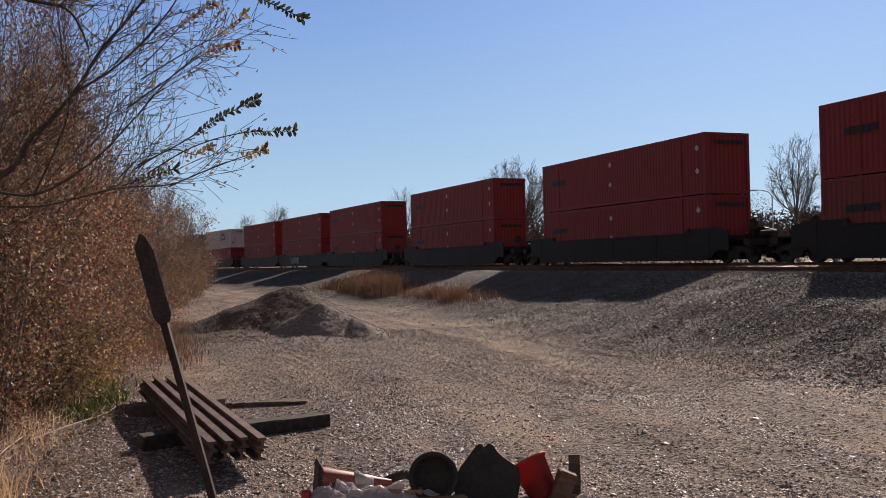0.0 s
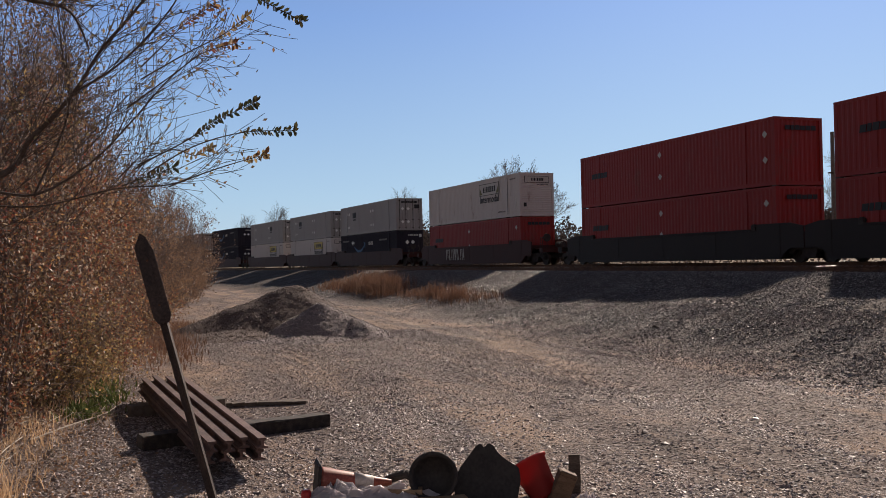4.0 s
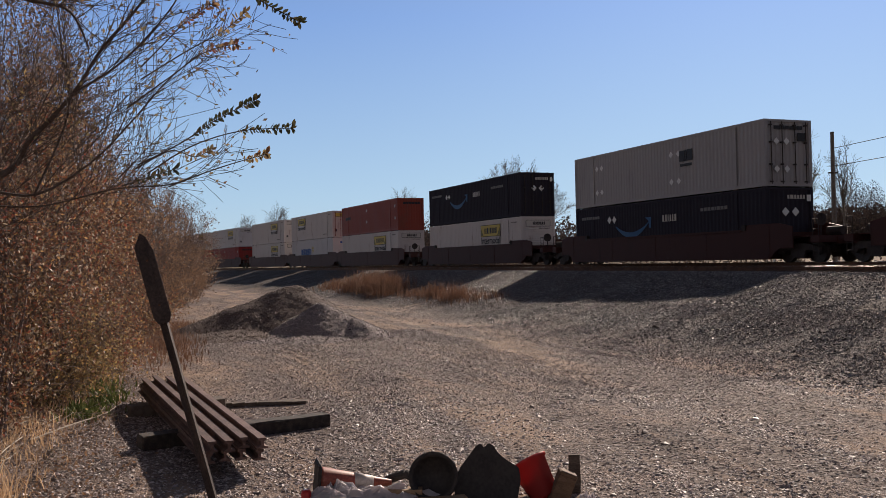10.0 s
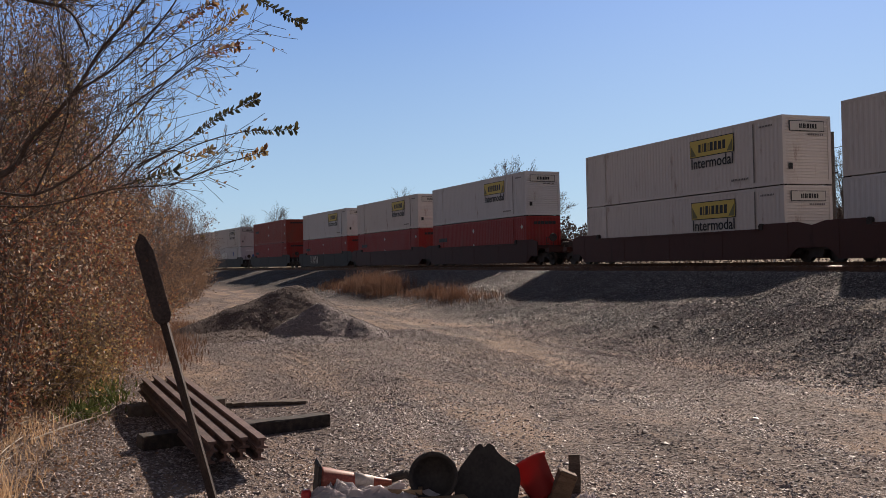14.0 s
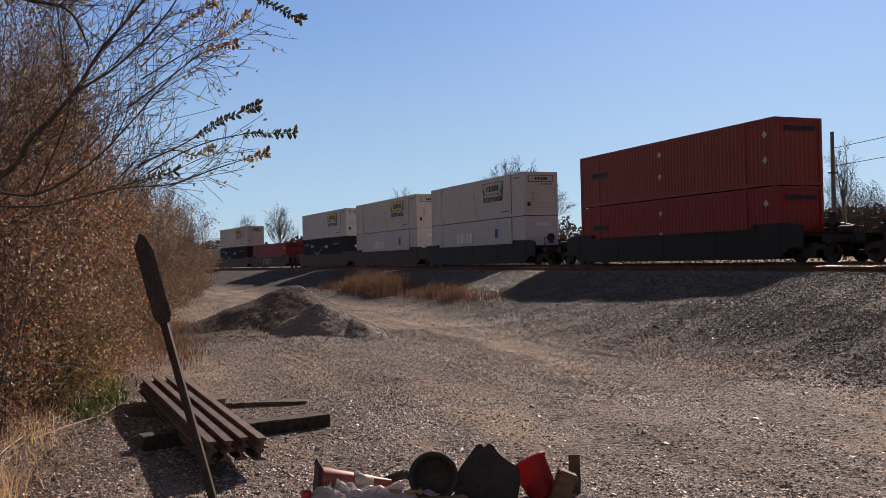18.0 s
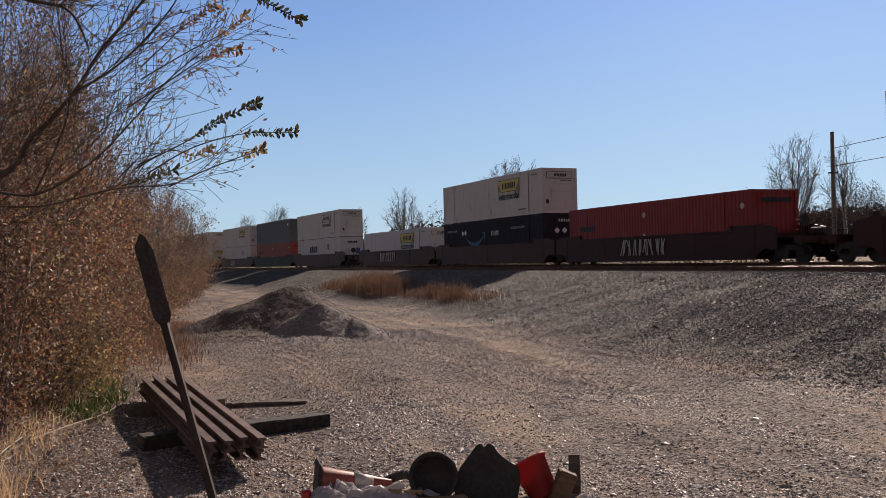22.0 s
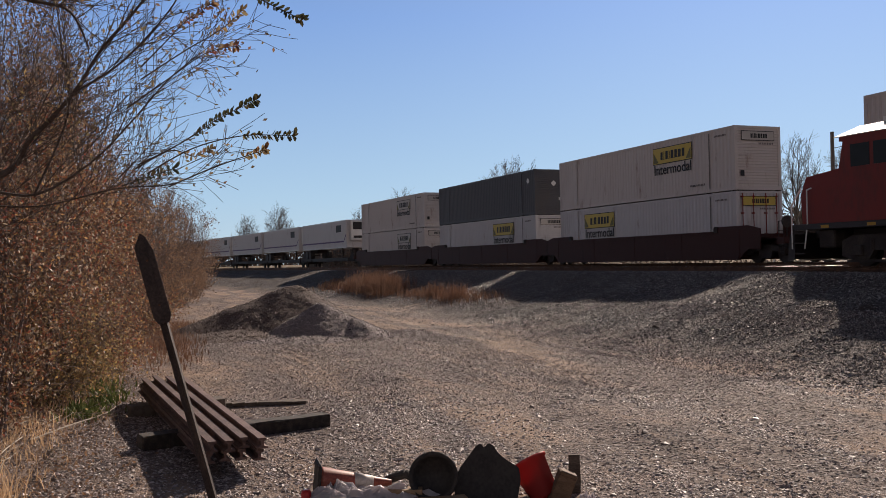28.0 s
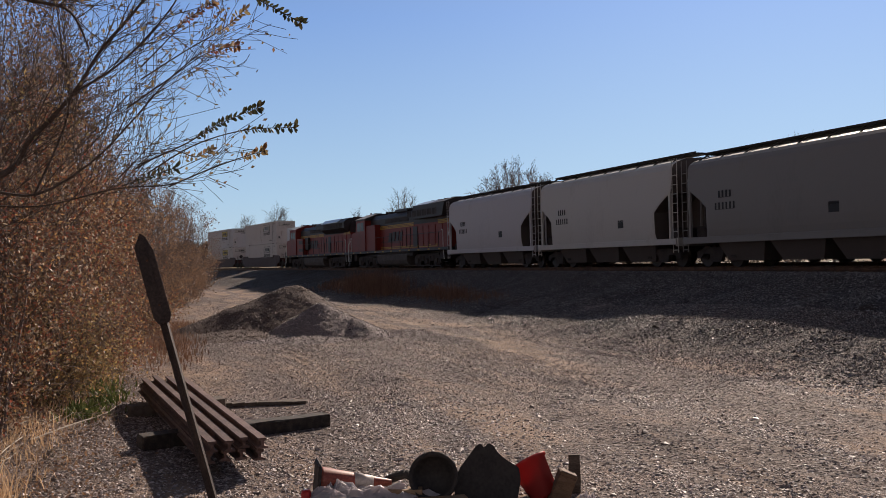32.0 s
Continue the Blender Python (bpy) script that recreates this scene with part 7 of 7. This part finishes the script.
# dark rubber discs standing on edge
o = Vector((-5.65, 2.07, 0.15))
disc = in_yard(tagged(part("rubber_tub", lathe([(0.0, 0.02), (0.11, 0.02), (0.125, 0.03), (0.135, 0.10), (0.155, 0.11), (0.16, 0.125), (0.15, 0.13), (0.128, 0.12), (0.12, 0.05), (0.0, 0.045)]), M_RUBBER), "round black rubber tub tipped on its side", "tub"))
disc.matrix_world = basis((o.x, o.y, 0.158), right_, -ahead + Vector((0, 0, 0.12)))
o = Vector((-5.48, 2.37, 0.16))
flap_out = [(-0.20, 0.0), (0.20, 0.0), (0.225, 0.12), (0.215, 0.20), (0.13, 0.255), (0.08, 0.30), (0.055, 0.345), (0.02, 0.36), (-0.005, 0.33), (-0.03, 0.36), (-0.06, 0.345), (-0.10, 0.29), (-0.16, 0.22), (-0.215, 0.12)]
fl = prism(bmesh.new(), flap_out, -0.012, 0.012)
bmesh.ops.bevel(fl, geom=list(fl.edges), offset=0.006, segments=2, affect='EDGES')
flap = in_yard(tagged(part("rubber_flap", fl, M_RUBBER), "black moulded rubber flap propped upright", "rubber flap"))
flap.matrix_world = basis((o.x, o.y, 0.0), right_, Vector((0, 0, 1)) + ahead * 0.25)
# red bucket on its side
o = Vector((-5.42, 2.68, 0.11))
bucket = in_yard(tagged(part("bucket", lathe([(0.085, 0.0), (0.09, 0.005), (0.125, 0.25), (0.135, 0.25), (0.135, 0.265), (0.12, 0.262), (0.115, 0.24), (0.08, 0.02)]), leaf_material("thin red plastic", [(0.44, 0.03, 0.032), (0.52, 0.07, 0.07)], 0.4)), "bright red plastic bucket tipped over", "bucket"))
bucket.matrix_world = basis((o.x + 0.02, o.y + 0.08, -0.01), ahead, Vector((0, 0, 1)) * 0.8 - right_ * 0.42 + ahead * 0.35)
# boards
for (px, L, W, H, mat, m_z, xa, za, label) in [
    ((-5.65, 1.81, 0.10), 0.34, 0.09, 0.035, M_WOOD, 0.06, right_ + Vector((0, 0, 0.14)), Vector((0, 0, 1)), "short raw pine board among the rubbish"),
    ((-5.46, 2.01, 0.09), 0.40, 0.09, 0.035, M_WOOD, 0.02, right_ + ahead * 0.2, Vector((0, 0, 1)), "flat pine board among the rubbish"),
    ((-5.32, 2.77, 0.07), 0.24, 0.11, 0.12, M_WOOD_DARK, 0.085, Vector((0, 0, 1)) + right_ * 0.42, right_ - Vector((0, 0, 0.42)), "old brown wooden block on end"),
    ((-5.41, 2.98, 0.13), 0.26, 0.075, 0.03, M_TIE, 0.115, Vector((0, 0, 1)), ahead, "narrow dark board standing on end"),
]:
    b = in_yard(tagged(part("board", rough_box(L, W, H, rng_y, 3, 0.004), mat), label, "board"))
    b.matrix_world = basis((px[0], px[1], m_z), xa, za)


def crumple(w, d, h, seed, n=26):
    v = []
    for i in range(n):
        for j in range(n):
            x, y = (i / (n - 1) - 0.5), (j / (n - 1) - 0.5)
            e = max(0, 1 - 3.2 * (x * x + y * y))
            z = h * (0.25 + e) * (0.45 + 0.9 * abs(noise.noise((x * 5 + seed, y * 5, 0.3))) + 0.4 * abs(noise.noise((x * 13, y * 13 + seed, 1))))
            v.append((x * w * (1 + 0.2 * noise.noise((y * 4, seed, 0))), y * d * (1 + 0.2 * noise.noise((x * 4, seed, 5))), z if e > 0.05 else 0.01))
    f = [(i * n + j, (i + 1) * n + j, (i + 1) * n + j + 1, i * n + j + 1) for i in range(n - 1) for j in range(n - 1)]
    return raw_mesh("sheet", v, f)


for p, w, d, h, seed, rz in [((-5.70, 1.63, 0.01), 0.92, 0.32, 0.13, 3, 69), ((-5.83, 1.48, 0.02), 0.30, 0.22, 0.13, 9, 80), ((-5.03, 2.86, 0.05), 0.14, 0.14, 0.09, 14, 0)]:
    s = in_yard(tagged(part_of("plastic_sheet", crumple(w, d, h, seed), P_SHEET), "crumpled white plastic sheet in the rubbish heap", "plastic sheet"))
    s.modifiers.new("thickness", 'SOLIDIFY').thickness = 0.003
    s.matrix_world = set_on(p[0], p[1], 0.0, 0, 0, rz)
o = Vector((-5.81, 1.26, 0.08))
can = in_yard(tagged(part("canister", lathe([(0.0, 0.0), (0.03, 0.0), (0.033, 0.01), (0.033, 0.11), (0.025, 0.125), (0.0, 0.127)], 18), P_REDPLASTIC), "small red canister standing in the rubbish", "canister"))
can.matrix_world = set_on(o.x, o.y, 0.0)
o = Vector((-5.88, 1.90, 0.14))
glove = in_yard(tagged(part("rubber_hose", bend_rod([(-0.16, 0, 0.03), (-0.06, 0.05, 0.10), (0.05, 0.02, 0.14), (0.15, -0.03, 0.10), (0.2, -0.05, 0.03)], 0.03, 10), M_RUBBER), "length of thick black rubber hose", "hose"))
glove.matrix_world = set_on(o.x, o.y, 0.0, 0, 0, 68)


# ---- beyond the tracks: pole, wires and a street lamp ----
def utility_pole():
    p = (-48.37, 46.92, 3.36)
    z = land_z(p[0], p[1])
    g = thing("utility_pole", pose(p[0], p[1], z), "tall grey wooden utility pole with wires", "utility pole")
    part("pole", rod(bmesh.new(), (0, 0, 0), (0, 0, 9.72 - z), 0.17, 10, 0.12), M_BARK_GREY, g)
    part("bracket", boxes((-0.1, 0.1, -0.35, 0.35, 6.9 - z, 7.0 - z)), M_TIE, g)
    for h, q in ((8.6, (40.0, -9.0, 9.6)), (7.4, (40.0, -9.0, 8.2))):
        pts = [Vector((0, 0, h - z)).lerp(Vector((q[0], q[1], q[2] - z)), k / 16) - Vector((0, 0, 0.35 * math.sin(math.pi * k / 16))) for k in range(17)]
        part_of("wire", tubes("wire", [(a, b, 0.022, 0.022) for a, b in zip(pts, pts[1:])], 4), M_BLACK, g)
    return g


utility_pole()
p = (-57.91, 49.98, 3.76)
lamp = thing("street_lamp", Matrix.Translation(foot(p)), "grey metal street lamp with a curved arm", "street lamp")
part("lamp_post", rod(bmesh.new(), (0, 0, 0), (0, 0, 5.6), 0.07, 8, 0.05), M_SILVER, lamp)
part("lamp_arm", bend_rod([(0, 0, 5.55), (-0.1, -0.25, 5.85), (-0.3, -0.7, 6.0), (-0.45, -1.2, 6.0)], 0.035), M_SILVER, lamp)
part("lamp_head", boxes((-0.65, -0.35, -1.6, -1.1, 5.92, 6.04), bevel=0.03), M_SILVER, lamp)

# ---- ties under the rails ----
tie_me = None
for tr, lateral, z in ((near_track, NEAR_TRACK, RAIL_NEAR), (far_track, FAR_TRACK, RAIL_FAR)):
    if tie_me is None:
        tie_me = to_mesh(boxes((-0.115, 0.115, -1.3, 1.3, -0.18, 0.0), bevel=0.012), "tie")
        tie_me.materials.append(M_TIE)
    for i in range(150):
        x = -62 + i * 0.53
        t = new("tie", tie_me)
        t.parent = tr
        t.matrix_local = on_track(x, lateral, z - 0.172)


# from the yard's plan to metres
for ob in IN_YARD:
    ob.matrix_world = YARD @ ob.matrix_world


def motions():
    """Both trains roll along their tracks at nearly steady speed."""
    times = [1.6 * i for i in range(21)]
    for ob, place, u, lateral, z, turn in MOVING:
        walk(ob, [(t, on_track(place(t, u), lateral, z) @ Matrix.Rotation(radians(turn), 4, 'Z')) for t in times])
    rng = random.Random(3)
    for twig, base in SWAY:
        a, b, w = rng.uniform(0, 6.28), rng.uniform(0, 6.28), rng.uniform(1.1, 1.6)
        walk(twig, [(0.8 * i, Matrix.Translation(base) @ pose(0, 0, 0, 1.3 * math.sin(w * 0.8 * i + a), 1.6 * math.sin(0.73 * w * 0.8 * i + b), 1.2 * math.sin(0.5 * w * i + a))) for i in range(41)])


motions()
